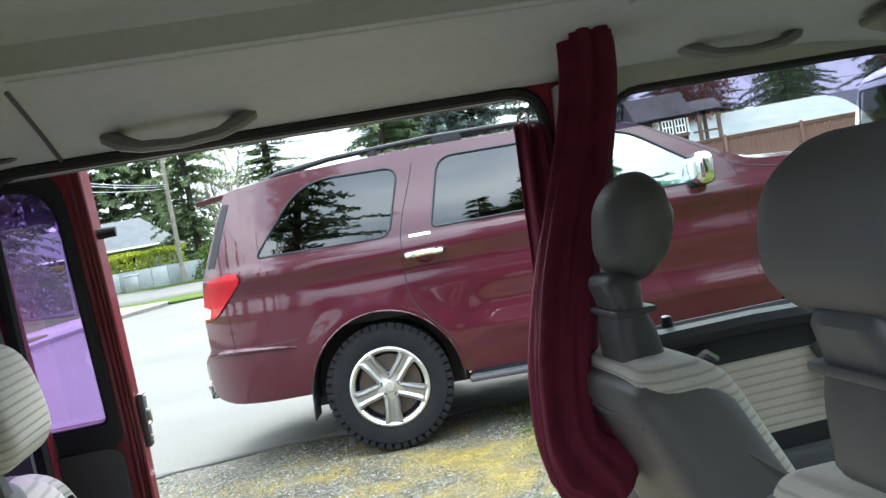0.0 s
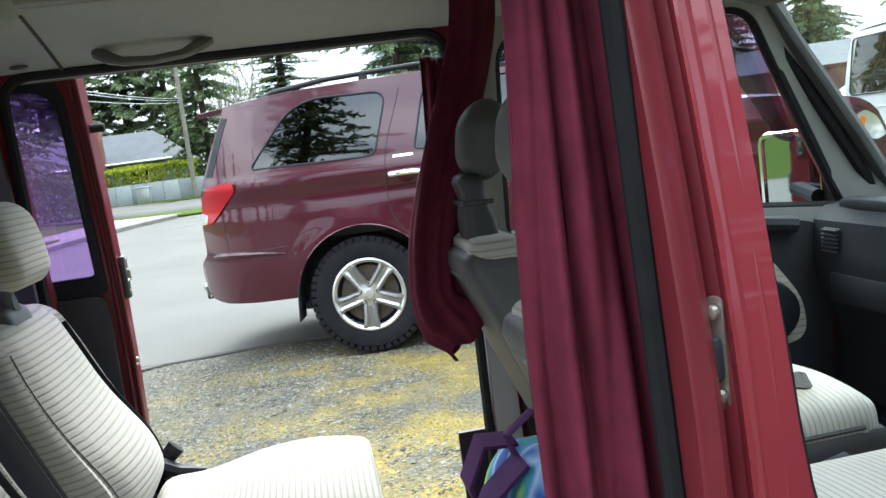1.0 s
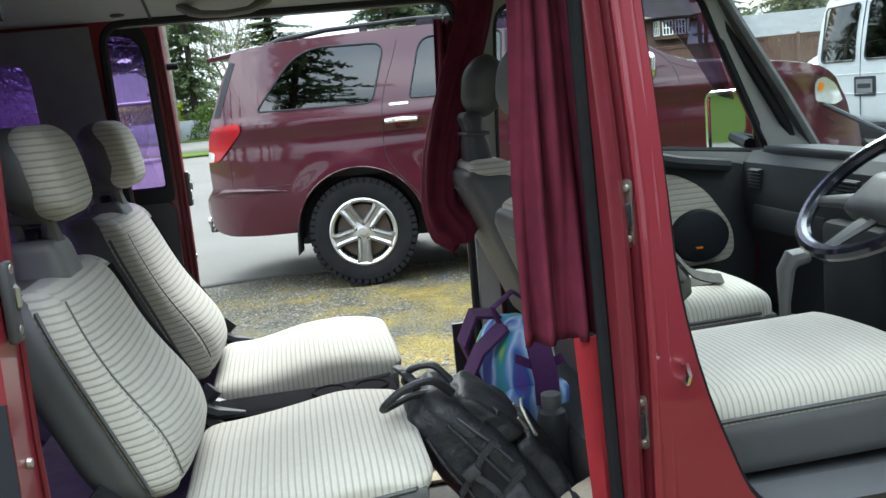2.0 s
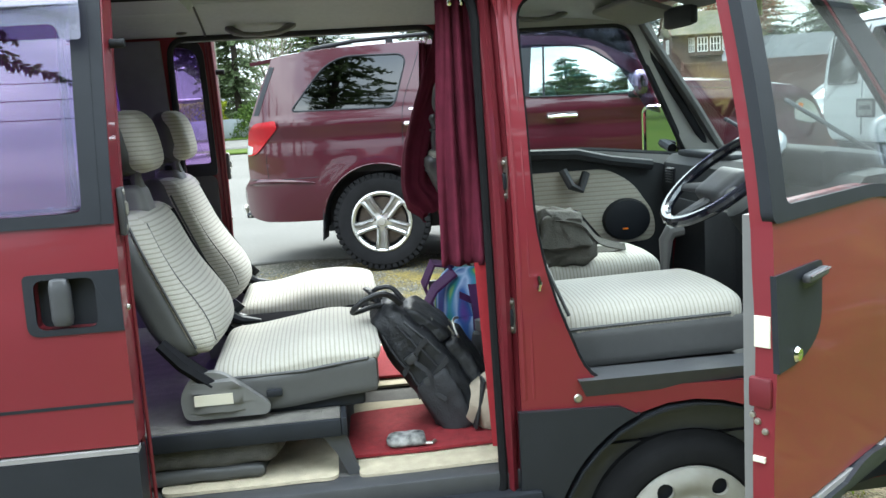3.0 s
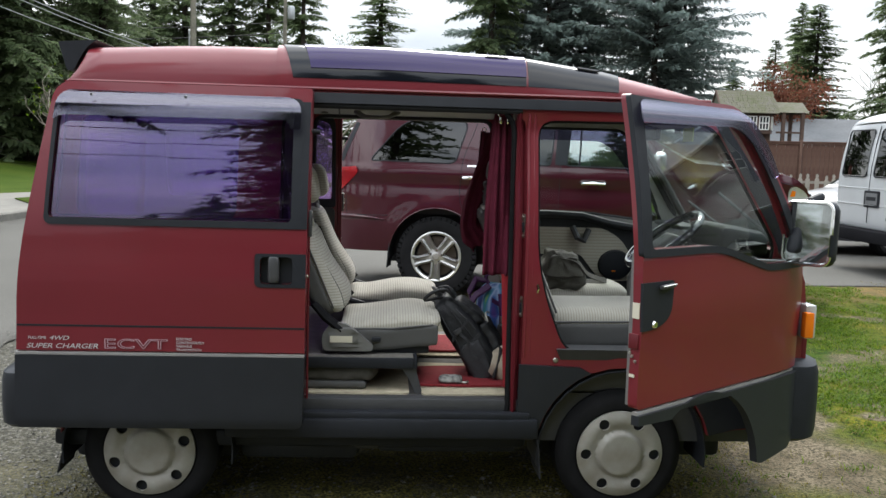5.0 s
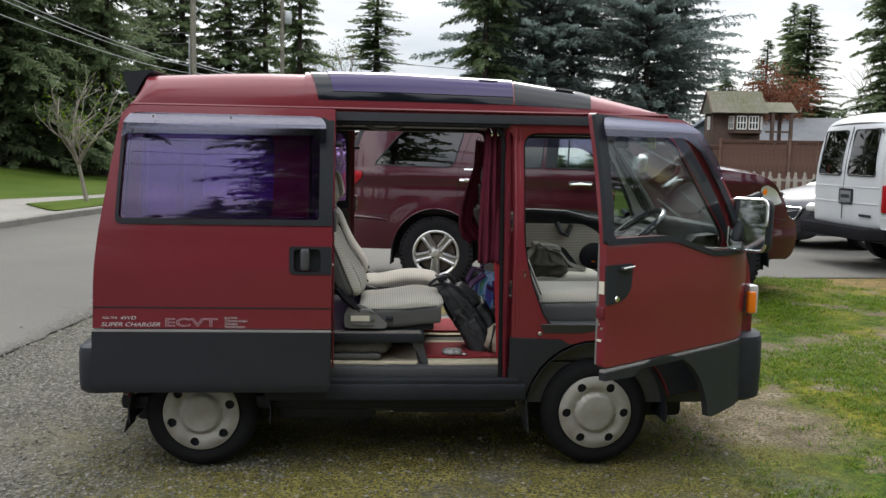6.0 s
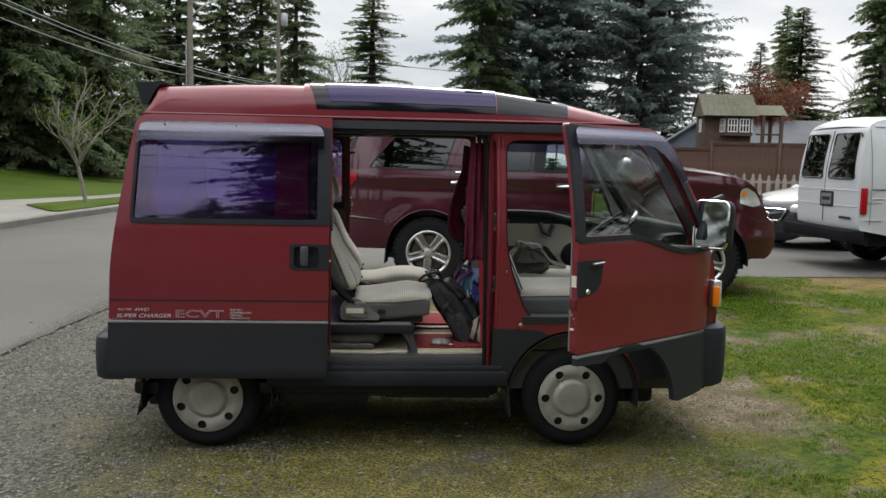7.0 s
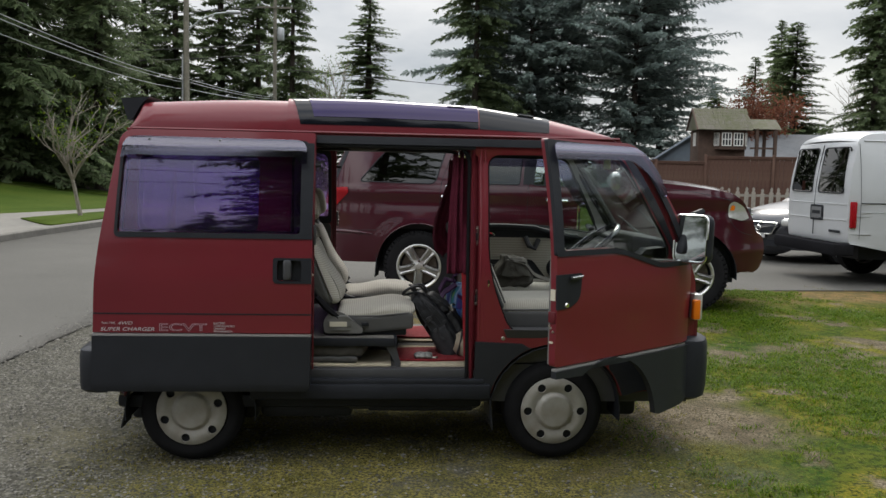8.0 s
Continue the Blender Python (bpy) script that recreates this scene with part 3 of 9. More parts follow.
# pavement with a strip of turf, then a grassy bank
walkedge = [(x - 0.16, y) for x, y in kerbline if y > -2]
flat_area("pavement", walkedge + [(-6.0, 33.0), (-6.75, 26.5), (-7.28, 22.75), (-8.3, 20.2), (-9.3, 18.3), (-10.2, 12), (-10.6, -2)], 0.13, CONCRETE, "pale concrete pavement beside the street", "pavement", 2.0)
flat_area("grass_strip", curve([(-7.35, 17.2), (-7.05, 18.7), (-6.6, 20.5), (-6.05, 22.8), (-5.6, 24.0), (-5.35, 23.4), (-5.45, 20.0), (-5.62, 17.0), (-5.75, 15.4), (-6.0, 15.1), (-6.63, 16.0), (-7.35, 17.2)], 5)[:-1], 0.160, LAWN, "small turf strip set in the pavement", "grass", 1.0)
flat_area("bank", [(-10.9, -4), (-10.4, 12), (-9.5, 18.3), (-8.5, 20.2), (-7.46, 22.75), (-6.95, 26.5), (-6.3, 31.5), (-9, 33.5), (-60, 34), (-60, -4)], 0.09, LAWN, "grassy bank under the trees", "grass", 2.0)


def kerb():
    k = thing("kerb", "weathered concrete kerb along the street", "kerb", kind="structure")
    line = [p for p in kerbline if p[1] > -3]
    # cast lengths with open joints
    dist, seg, run = 0.0, [line[0]], 0.0
    for a, b in zip(line, line[1:]):
        n = max(1, int((Vector(b) - Vector(a)).length / 0.25))
        for i in range(1, n + 1):
            p = (a[0] + (b[0] - a[0]) * i / n, a[1] + (b[1] - a[1]) * i / n)
            run += (Vector(p) - Vector(seg[-1])).length
            seg.append(p)
            if run > 2.4:
                rws = []
                for q in seg:
                    z = gz(*q)
                    rws.append([(q[0], q[1], z - 0.02), (q[0], q[1], z + 0.115), (q[0] - 0.03, q[1], z + 0.145), (q[0] - 0.155, q[1], z + 0.145), (q[0] - 0.155, q[1], z - 0.02)])
                bm = skin(rws)
                for e in (rws[0], rws[-1]):
                    bm.faces.new([bm.verts.new(c) for c in e])
                part("kerbstone", fixed(bm), CONCRETE, k)
                last = seg[-1]
                seg, run = [(last[0], last[1] + 0.012)], 0.0


kerb()

# ---- the red van ----
YC = 0.70
van = thing("minivan", "red high-roof microvan with grey cladding and its side doors open", "van")


def ys(x, z):
    """The near side's outer surface: upright below the belt, leaning in above, rounded in at the nose and tail."""
    y = -0.02 + 0.115 * max(0.0, (z - 1.13) / 0.57) ** 1.35
    y += 0.10 * max(0.0, (x - 2.40) / 0.26) ** 2 + 0.05 * max(0.0, (-0.30 - x) / 0.14) ** 2
    return y - 0.008 * math.exp(-((z - 0.95) / 0.12) ** 2)


def sunk(x, z=1.0):
    """How far the side lies back round the door pillar, where the sliding door shuts flush."""
    return 0.032 * smooth01((x - 1.30) / 0.12) * (1 - smooth01((x - 1.75) / 0.40)) * (1 - smooth01((z - 1.56) / 0.10))


def near(x, z, d, out=0.0):
    return (x, ys(x, z) + sunk(x, z) - out + d, z)


def far_skin(x, z, d, out=0.0):
    """The same side without the recess, to be mirrored."""
    return (x, ys(x, z) - out + d, z)


SLIDE_HOLE = rounded([(0.50, 0.405), (1.462, 0.405), (1.462, 1.635), (0.50, 1.635)], [0.02, 0.06, 0.09, 0.10], 6)
CAB_HOLE = rounded([(1.64, 0.665), (2.30, 0.665), (2.37, 0.80), (2.465, 1.13), (2.212, 1.612), (1.507, 1.605), (1.510, 1.0)], [0.10, 0.05, 0.05, 0.05, 0.07, 0.07, 0.3], 6)
FAR_HOLE = rounded([(0.53, 0.405), (1.470, 0.405), (1.470, 1.646), (0.53, 1.646)], [0.02, 0.06, 0.07, 0.07], 6)
QUARTER = rect(-0.26, 1.18, 0.34, 1.58, 0.06)
FARCAB_WIN = rounded([(1.570, 1.16), (2.02, 1.16), (2.45, 1.11), (2.185, 1.622), (1.575, 1.622)], [0.03, 0.1, 0.03, 0.06, 0.075], 6)


def side_outline():
    return ([(-0.42, 0.60), (-0.42, 0.41)] + [(-0.325, 0.395)] + arc(0.0, 0.26, 0.335, 165, 15, 14) + [(1.52, 0.36)]
            + arc(1.885, 0.27, 0.355, 165, 14, 14) + [(2.34, 0.38), (2.60, 0.40), (2.645, 0.62), (2.645, 0.75), (2.63, 0.95), (2.58, 1.10), (2.42, 1.36), (2.24, 1.66), (2.20, 1.70),
               (-0.31, 1.70), (-0.36, 1.45), (-0.41, 1.10)])


body = part("body", panel(side_outline(), [SLIDE_HOLE, CAB_HOLE, QUARTER], near, 0.035, 0.12, 0.1), RED, van)
part("body", mirror_y(panel(side_outline(), [FAR_HOLE, FARCAB_WIN, QUARTER], far_skin, 0.035, 0.12, 0.1), YC), RED, van)


# roof: red rear part, glazed front part, red brow over the windscreen
def roof_top(x):
    pts = [(-0.33, 1.705), (-0.26, 1.86), (0.2, 1.885), (0.9, 1.885), (1.46, 1.865), (1.79, 1.82), (2.07, 1.755), (2.20, 1.712), (2.25, 1.66)]
    for (a, b), (c, d) in zip(pts, pts[1:]):
        if x <= c:
            t = max(0.0, (x - a) / (c - a))
            return b + (d - b) * t
    return pts[-1][1]


def roof_row(x, lift=0.0, n=7):
    top, y0 = roof_top(x) + lift, ys(max(-0.30, min(x, 2.38)), 1.70) - lift
    base = 1.70 - 0.0 if x < 2.2 else 1.66
    half = [(y0, base)]
    for i in range(1, n + 1):
        f = i / n
        half.append((y0 + 0.125 * (1 - math.cos(f * math.pi / 2)), base + (top - 0.022 - base) * math.sin(f * math.pi / 2)))
    for i in range(1, 5):
        f = i / 4
        half.append((y0 + 0.125 + (YC - y0 - 0.125) * f, top - 0.022 + 0.022 * math.sin(f * math.pi / 2)))
    row = [(x, y, z) for y, z in half]
    return row + [(x, 2 * YC - y, z) for y, z in half[-2::-1]]


RX = [-0.33, -0.315, -0.29, -0.26, -0.2, -0.1, 0.1, 0.3, 0.47]
part("roof", thick_skin([roof_row(x) for x in RX], 0.012), RED, van, "red raised rear roof section")
part("roof", thick_skin([roof_row(x) for x in (0.47, 0.6, 0.9, 1.2, 1.46, 1.65, 1.79, 1.95, 2.07, 2.14, 2.20, 2.25)], 0.012), RED, van)


def roof_pane(x0, x1, cut0, cut1):
    rws = []
    for i in range(13):
        rws.append([])
        for j, (dummy, y, z) in enumerate(roof_row(1.0, 0.0)):
            lead = abs(j - 11) / 11.0
            xa, xb = x0 + cut0 * (1 - lead), x1 + cut1 * lead
            x = xa + (xb - xa) * i / 12
            p = Vector(roof_row(x, 0.014)[j])
            rws[-1].append(tuple(p))
    return [r[1:-1] for r in rws]


pane = roof_pane(0.548, 1.452, -0.10, 0.0)
ROOFGLASS = shade("roof_glass", (0.024, 0.012, 0.072), 0.05, 0.0, 0.0, spec=0.28, vary=0.05)
ROOFBLACK = shade("roof_black", (0.006, 0.007, 0.011), 0.06, 0.0, 0.0, spec=0.28, vary=0.1)
part("roof_panel", thick_skin(pane, 0.01), ROOFBLACK, van, "black glazed sunroof frame")
part("sunroof", thick_skin([[(p[0], p[1] + (-0.003 if p[1] < YC else 0.003), p[2] + 0.004) for p in r[1:-1]] for r in pane[1:]], 0.003), ROOFGLASS, van, "purple tinted sunroof pane")
part("roof_panel", thick_skin(roof_pane(1.460, 1.85, 0.0, -0.03), 0.01), ROOFBLACK, van, "black front roof panel")
for rx in (1.29, 1.66):
    clip = [Vector(roof_row(rx + 0.012 * k, 0.018)[5]) for k in range(9)]
    part("vent_clip", tube(clip, [0.003] + [0.006] * 7 + [0.003], 6), DARKP, van, "small black roof catch")
# rear spoiler
sp = panel(rounded([(-0.374, 1.852), (-0.226, 1.863), (-0.262, 1.838), (-0.290, 1.795), (-0.316, 1.744), (-0.342, 1.741), (-0.356, 1.79)], [0.006, 0.004, 0.03, 0.05, 0.012, 0.015, 0.05], 4), (), lambda x, z, d: (x, 0.16 + d, z + 0.014 * math.sin(d / 1.08 * math.pi)), 1.08)
part("spoiler", sp, BLACK, van, "black roof spoiler")
# sliding-door rail, drip strip, sills
part("door_rail", panel([(0.38, 1.645), (2.2, 1.645), (2.2, 1.685), (0.38, 1.685)], (), lambda x, z, d: near(x, z, d, 0.012), 0.02, 0.3), BLACK, van, "black sliding door rail")
part("drip_rail", tube([near(x, 1.70, 0, 0.008) for x in (-0.3, 0.2, 0.8, 1.4, 2.0, 2.2)], 0.007, 6), RED, van)
part("seal", tube([near(x - 0.049 * smooth01((x - 1.36) / 0.08), z, 0.012) for x, z in SLIDE_HOLE + SLIDE_HOLE[:1]], 0.0115, 8), SEAL, van, "black door-opening seal")
# the pillar's folded jamb: outer edge, groove with the strikers, weld ridge, flange
jz = [0.43 + 1.20 * k / 24 for k in range(25)]
jamb = [(1.4635, 0.004), (1.4625, 0.010), (1.4560, 0.016), (1.4520, 0.024), (1.4490, 0.020), (1.4440, 0.006), (1.4370, -0.002), (1.4335, -0.007), (1.4310, -0.002), (1.4280, 0.008), (1.4240, 0.012), (1.4210, 0.030), (1.4250, 0.095)]
part("pillar_jamb", thick_skin([[(x, ys(1.46, z) + sunk(1.46, z) + d, z) for x, d in jamb] for z in jz], 0.002), REDJAMB, van, "folded red door jamb")
part("seal", tube([near(x, z, 0.014) for x, z in CAB_HOLE + CAB_HOLE[:1]], 0.009, 7), SEAL, van, "black door-opening seal")
far_seal = tube([far_skin(x, z, 0.03, 0.0) for x, z in FAR_HOLE + FAR_HOLE[:1]], 0.012, 7)
part("seal", mirror_y(far_seal, YC), RUBBER, van, "black door-opening seal")
part("seal", mirror_y(tube([far_skin(x, z, 0.03) for x, z in FARCAB_WIN + FARCAB_WIN[:1]], 0.014, 7), YC), RUBBER, van)
part("sill", box(0.30, -0.03, 0.335, 1.535, 0.02, 0.415, 0.012), BLACK, van, "black stepped door sill")
part("step_plate", box(0.30, -0.018, 0.405, 1.50, 0.12, 0.44, 0.008), BLACK, van)
part("step_riser", box(0.30, 0.02, 0.43, 1.46, 0.10, 0.485, 0.006), DARKP, van)
for rx, rr, ro in ((1.472, 0.0085, 0.0055), (1.494, 0.006, 0.0045)):
    part("pillar_ridge", tube([near(rx, z, 0.0, -ro) for z in (0.66, 0.8, 1.0, 1.2, 1.4, 1.55, 1.63)], rr, 8), RED, van)
part("sill", box(0.30, 1.37, 0.335, 1.55, 1.43, 0.48, 0.012), BLACK, van)
# grey cladding round the front wheel, and its screw
cl = [(1.452, 0.36), (1.452, 0.635), (1.70, 0.625), (1.745, 0.60)] + arc(1.885, 0.27, 0.36, 112, 166, 10) + [(1.52, 0.36)]
part("cladding", panel(cl, (), lambda x, z, d: near(x, z, d, 0.014), 0.016, 0.1, 0.1), CLAD, van, "grey plastic lower panel")
part("screw", move(lathe([(0, -0.004), (0.008, -0.003), (0.011, 0.0), (0.011, 0.004)], 12), pose(1.600, near(1.6, 0.655, 0)[1] - 0.002, 0.652)), STEEL, van)
part("cladding", mirror_y(panel([(1.40, 0.36), (1.40, 0.69), (2.6, 0.69), (2.64, 0.62), (2.6, 0.4)] + arc(1.885, 0.27, 0.36, 20, 166, 14), (), lambda x, z, d: far_skin(x, z, d, 0.012), 0.014, 0.1, 0.1), YC), CLAD, van)
# inner wheel arches
for yy in (0.0, 1.16):
    for cx, r in ((1.885, 0.35), (0.0, 0.33)):
        part("wheel_arch", thick_skin([[(p[0], y, p[1]) for p in arc(cx, 0.265, r, -8, 188, 18)] for y in (yy + 0.0, yy + 0.24)], 0.006), BLACK, van)
part("wheel_arch", box(1.53, 0.235, 0.30, 2.24, 0.245, 0.62), BLACK, van)
# tail: rear panel, glass, bumper
part("tailgate", thick_skin([[(x, y, z) for x, z in ((-0.41, 0.43), (-0.42, 0.7), (-0.41, 1.1))] for y in (0.03, 0.4, 1.0, 1.37)], 0.02), RED, van)
part("tailgate", thick_skin([[(-0.355, y, 1.52), (-0.335, y, 1.62), (-0.32, y, 1.70)] for y in (0.08, 0.4, 1.0, 1.32)], 0.02), RED, van)
part("rear_glass", thick_skin([[(-0.405, y, 1.1), (-0.38, y, 1.3), (-0.355, y, 1.52)] for y in (0.05, 0.4, 1.0, 1.35)], 0.005), PURPLE, van, "purple tinted rear window")
def rounded_bumper(rim, z0, z1, x_in):
    """A bumper skin along a rim, rolled over at its top and bottom edges."""
    rows = []
    for f, z in ((0.45, z0 + 0.002), (0.12, z0), (0.02, z0 + 0.015), (0.0, z0 + 0.05), (-0.008, (z0 + z1) / 2), (0.0, z1 - 0.04), (0.03, z1 - 0.012), (0.12, z1), (0.5, z1 + 0.008)):
        rows.append([(x + (x_in - x) * f, y + (YC - y) * f * 0.22, z) for x, y in rim])
    return skin(rows)


bump = rounded_bumper([(-0.40, -0.060), (-0.47, -0.060), (-0.51, -0.052), (-0.535, -0.03), (-0.548, 0.01), (-0.555, 0.1), (-0.56, YC), (-0.555, 1.3), (-0.548, 1.39), (-0.51, 1.452), (-0.40, 1.46)], 0.375, 0.60, -0.40)
part("rear_bumper", bump, CLAD, van, "grey plastic rear bumper")
part("mud_flap", thick_skin([[(-0.325, y, 0.37), (-0.33, y, 0.28), (-0.355, y, 0.175)] for y in (0.02, 0.2)], 0.006), RUBBER, van)
part("mud_flap", thick_skin([[(1.535, y, 0.36), (1.545, y, 0.28), (1.555, y, 0.17)] for y in (-0.015, 0.19)], 0.006), RUBBER, van)
part("tow_hook", tube([(-0.36, 0.05, 0.365), (-0.36, 0.05, 0.35), (-0.33, 0.05, 0.345), (-0.30, 0.05, 0.36)], 0.008, 6), STEEL, van)
# nose: front panel, windscreen, bumper, lamps
nose = [(2.66, 0.40), (2.70, 0.62), (2.70, 0.75), (2.675, 0.98), (2.63, 1.09)]
part("nose", thick_skin([[(x - 0.05 * abs((y - YC) / 0.66) ** 4, y, z) for x, z in nose] for y in (0.06, 0.12, 0.3, YC, 1.1, 1.28, 1.34)], 0.02), RED, van)
scr = [(2.63, 1.09), (2.50, 1.30), (2.36, 1.50), (2.24, 1.665)]
part("windscreen", thick_skin([[(x - 0.05 * abs((y - YC) / 0.66) ** 3, YC + (y - YC) * (1 - 0.10 * (z - 1.09) / 0.57), z) for x, z in scr] for y in (0.05, 0.15, 0.4, YC, 1.0, 1.25, 1.35)], 0.005), CLEAR, van, "clear windscreen")
for s in (0, 1):
    pil = tube([(2.60, 0.045, 1.08), (2.46, 0.065, 1.30), (2.32, 0.09, 1.50), (2.205, 0.115, 1.665)], 0.025, 8, flat=0.8)
    part("a_pillar", mirror_y(pil, YC) if s else pil, PILLARP, van, "grey windscreen pillar trim")
fb = rounded_bumper([(2.44, -0.045), (2.56, -0.047), (2.62, -0.045), (2.655, -0.03), (2.685, 0.0), (2.73, 0.1), (2.765, YC), (2.745, 1.3), (2.70, 1.41), (2.5, 1.44)], 0.338, 0.662, 2.44)
# black block added inside the nose so the gap reads as shade
part("nose_filler", box(2.30, 0.03, 0.37, 2.60, 1.37, 0.64, 0.02), BLACK, van)
part("front_bumper", fb, BLACK, van, "black plastic front bumper")
part("indicator", box(2.592, -0.046, 0.768, 2.630, -0.005, 0.872, 0.007), AMBER, van, "amber corner indicator lamp")
part("lamp_housing", box(2.600, -0.026, 0.760, 2.648, 0.12, 0.900, 0.01), LAMPGLASS, van, "clear corner lamp")
part("wiper", tube([(2.655, 0.3, 1.10), (2.60, 0.42, 1.16), (2.50, 0.72, 1.315)], 0.007, 6), BLACK, van)
part("wiper", tube([(2.66, 0.85, 1.10), (2.62, 0.95, 1.13), (2.52, 1.2, 1.25)], 0.007, 6), BLACK, van)
# B-pillar fittings
for z, h in ((1.185, 0.102), (0.866, 0.086)):
    sy = ys(1.455, z) + 0.032
    st = part("striker_plate", panel(rect(-0.0085, z - h / 2, 0.0085, z + h / 2, 0.0084), (), lambda u, zz, d: (1.4515 + 0.62 * u + 0.75 * d, sy + 0.020 + 0.75 * u * -1 + 0.66 * d - 0.006, zz), 0.004), STEEL, van, "zinc door striker plate")
    for k in (-1, 1):
        part("bolt", move(lathe([(0, -0.007), (0.0055, -0.006), (0.0065, 0.0)], 10), pose(1.4500, sy + 0.012, z + k * h * 0.37, 0, 0, -48)), STEEL, st)
    part("catch", move(pillow(0.013, 0.016, 0.040, 0.005, n=5), pose(1.4485, sy + 0.012, z - 0.004, 0, 0, -48)), BLACK, st, "black rubber catch")
part("door_striker", tube([(1.516, 0.022, 0.957), (1.512, -0.012, 0.957), (1.514, -0.016, 0.942), (1.512, -0.012, 0.930), (1.516, 0.022, 0.930)], 0.005, 6), CHROME, van, "chrome striker loop")
# inner pillar skin and underbody
part("pillar_trim", panel(rect(1.448, 0.50, 1.515, 1.62), (), lambda x, z, d: (x, ys(x, z) + 0.128 + d, z), 0.02, 0, 0.1), GREYP, van)
part("pillar_trim", mirror_y(panel(rect(1.485, 0.50, 1.545, 1.64), (), lambda x, z, d: (x, ys(x, z) + 0.036 + d, z), 0.035, 0, 0.1), YC), LIGHTP, van, "light grey pillar trim")
# far trim is coloured paler than its near twin for the light on it
part("quarter_trim", mirror_y(panel([(-0.40, 0.50), (0.505, 0.50), (0.505, 1.64), (-0.33, 1.64)], [rect(-0.24, 1.20, 0.34, 1.56, 0.05)], lambda x, z, d: (x, ys(x, z) + 0.036 + d, z), 0.02, 0.2, 0.1), YC), QTRIM, van, "dark rear quarter trim, colour lifted for purple window light")
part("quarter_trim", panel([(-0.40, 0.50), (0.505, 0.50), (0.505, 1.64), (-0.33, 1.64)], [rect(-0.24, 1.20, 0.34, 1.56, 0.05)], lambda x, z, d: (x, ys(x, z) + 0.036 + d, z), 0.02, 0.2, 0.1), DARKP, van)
part("quarter_glass", panel(rect(-0.27, 1.17, 0.35, 1.59, 0.06), (), lambda x, z, d: near(x, z, d + 0.01), 0.004, 0.2, 0.1), PURPLE, van)
part("quarter_glass", mirror_y(panel(rect(-0.27, 1.17, 0.35, 1.59, 0.06), (), lambda x, z, d: far_skin(x, z, d + 0.01), 0.004, 0.2, 0.1), YC), PURPLE, van)
part("underbody", box(-0.38, 0.06, 0.27, 1.50, 1.34, 0.34, 0.02), BLACK, van)
part("fuel_tank", box(0.34, 0.10, 0.205, 0.82, 0.9, 0.30, 0.03), BLACK, van, "black fuel tank")
part("heat_shield", box(0.90, 0.08, 0.245, 1.46, 1.2, 0.30, 0.015), BLACK, van)
part("engine_cover", box(-0.36, 0.24, 0.16, 0.30, 1.16, 0.30, 0.03), BLACK, van)
part("front_subframe", box(1.60, 0.26, 0.17, 2.40, 1.14, 0.36, 0.03), BLACK, van)
part("brake_pipe", tube([(0.36, 0.12, 0.262), (0.95, 0.12, 0.262), (1.48, 0.12, 0.268)], 0.016, 8), DARKP, van)
part("exhaust_pipe", tube([(-0.4, 1.0, 0.24), (0.3, 1.0, 0.24), (0.9, 0.95, 0.23), (1.4, 0.95, 0.24)], 0.03, 8), STEEL, van)


def van_wheel(x, y, flip, spin):
    w = part("wheel", lathe([(0.17, 0.0), (0.165, 0.02), (0.165, 0.15), (0.17, 0.155)], 32), BLACK, van)
    w.matrix_basis = pose(x, y, 0.262, 0, spin, 180 if flip else 0)
    tyre = lathe([(0.172, 0.012), (0.185, 0.0), (0.215, -0.004), (0.238, 0.004), (0.252, 0.018), (0.262, 0.028), (0.263, 0.145), (0.250, 0.16), (0.215, 0.17), (0.172, 0.16)], 56)
    part("tyre", tyre, TYRE, w)
    dome = lambda r: -0.010 + (-0.018 if r < 0.082 else -0.018 + 0.020 * smooth01((r - 0.082) / 0.02) if r < 0.102 else 0.002 - 0.012 * math.sin((r - 0.102) / 0.075 * math.pi))
    ring = [(0.177 * math.cos(a), 0.177 * math.sin(a)) for a in [2 * math.pi * k / 48 for k in range(48)]]
    holes = []
    for k in range(6):
        a = 2 * math.pi * (k + 0.5) / 6
        c = (0.141 * math.cos(a), 0.141 * math.sin(a))
        holes.append([(c[0] + 0.0225 * math.cos(t), c[1] + 0.0225 * math.sin(t)) for t in [2 * math.pi * j / 14 for j in range(14)]])
    part("wheel_cover", panel(ring, holes, lambda px, pz, d: (px, dome(math.hypot(px, pz)) + d, pz), 0.012, 0.012, 0.012), CAPS, w, "silver wheel cover with round vents", sharp=50)
    part("wheel_backing", lathe([(0, 0.006), (0.17, 0.006), (0.17, 0.012), (0, 0.012)], 24), BLACK, w)


van_wheel(0.0, 0.035, False, 12)
van_wheel(1.885, 0.035, False, 30)
van_wheel(0.0, 1.365, True, 19)
van_wheel(1.885, 1.365, True, 5)

# ---- sliding doors, slid back ----
WIN_OUT = rounded([(-0.340, 1.165), (0.592, 1.165), (0.592, 1.652), (-0.318, 1.652)], [0.03, 0.015, 0.03, 0.06], 5)
WIN_IN = rounded([(-0.325, 1.190), (0.556, 1.190), (0.556, 1.630), (-0.304, 1.630)], [0.02, 0.02, 0.03, 0.05], 5)
DOOR_OUT = rounded([(-0.445, 0.695), (0.612, 0.695), (0.622, 1.692), (-0.325, 1.692), (-0.385, 1.30), (-0.435, 0.98)], [0, 0, 0.01, 0.07, 0.2, 0.2], 5)


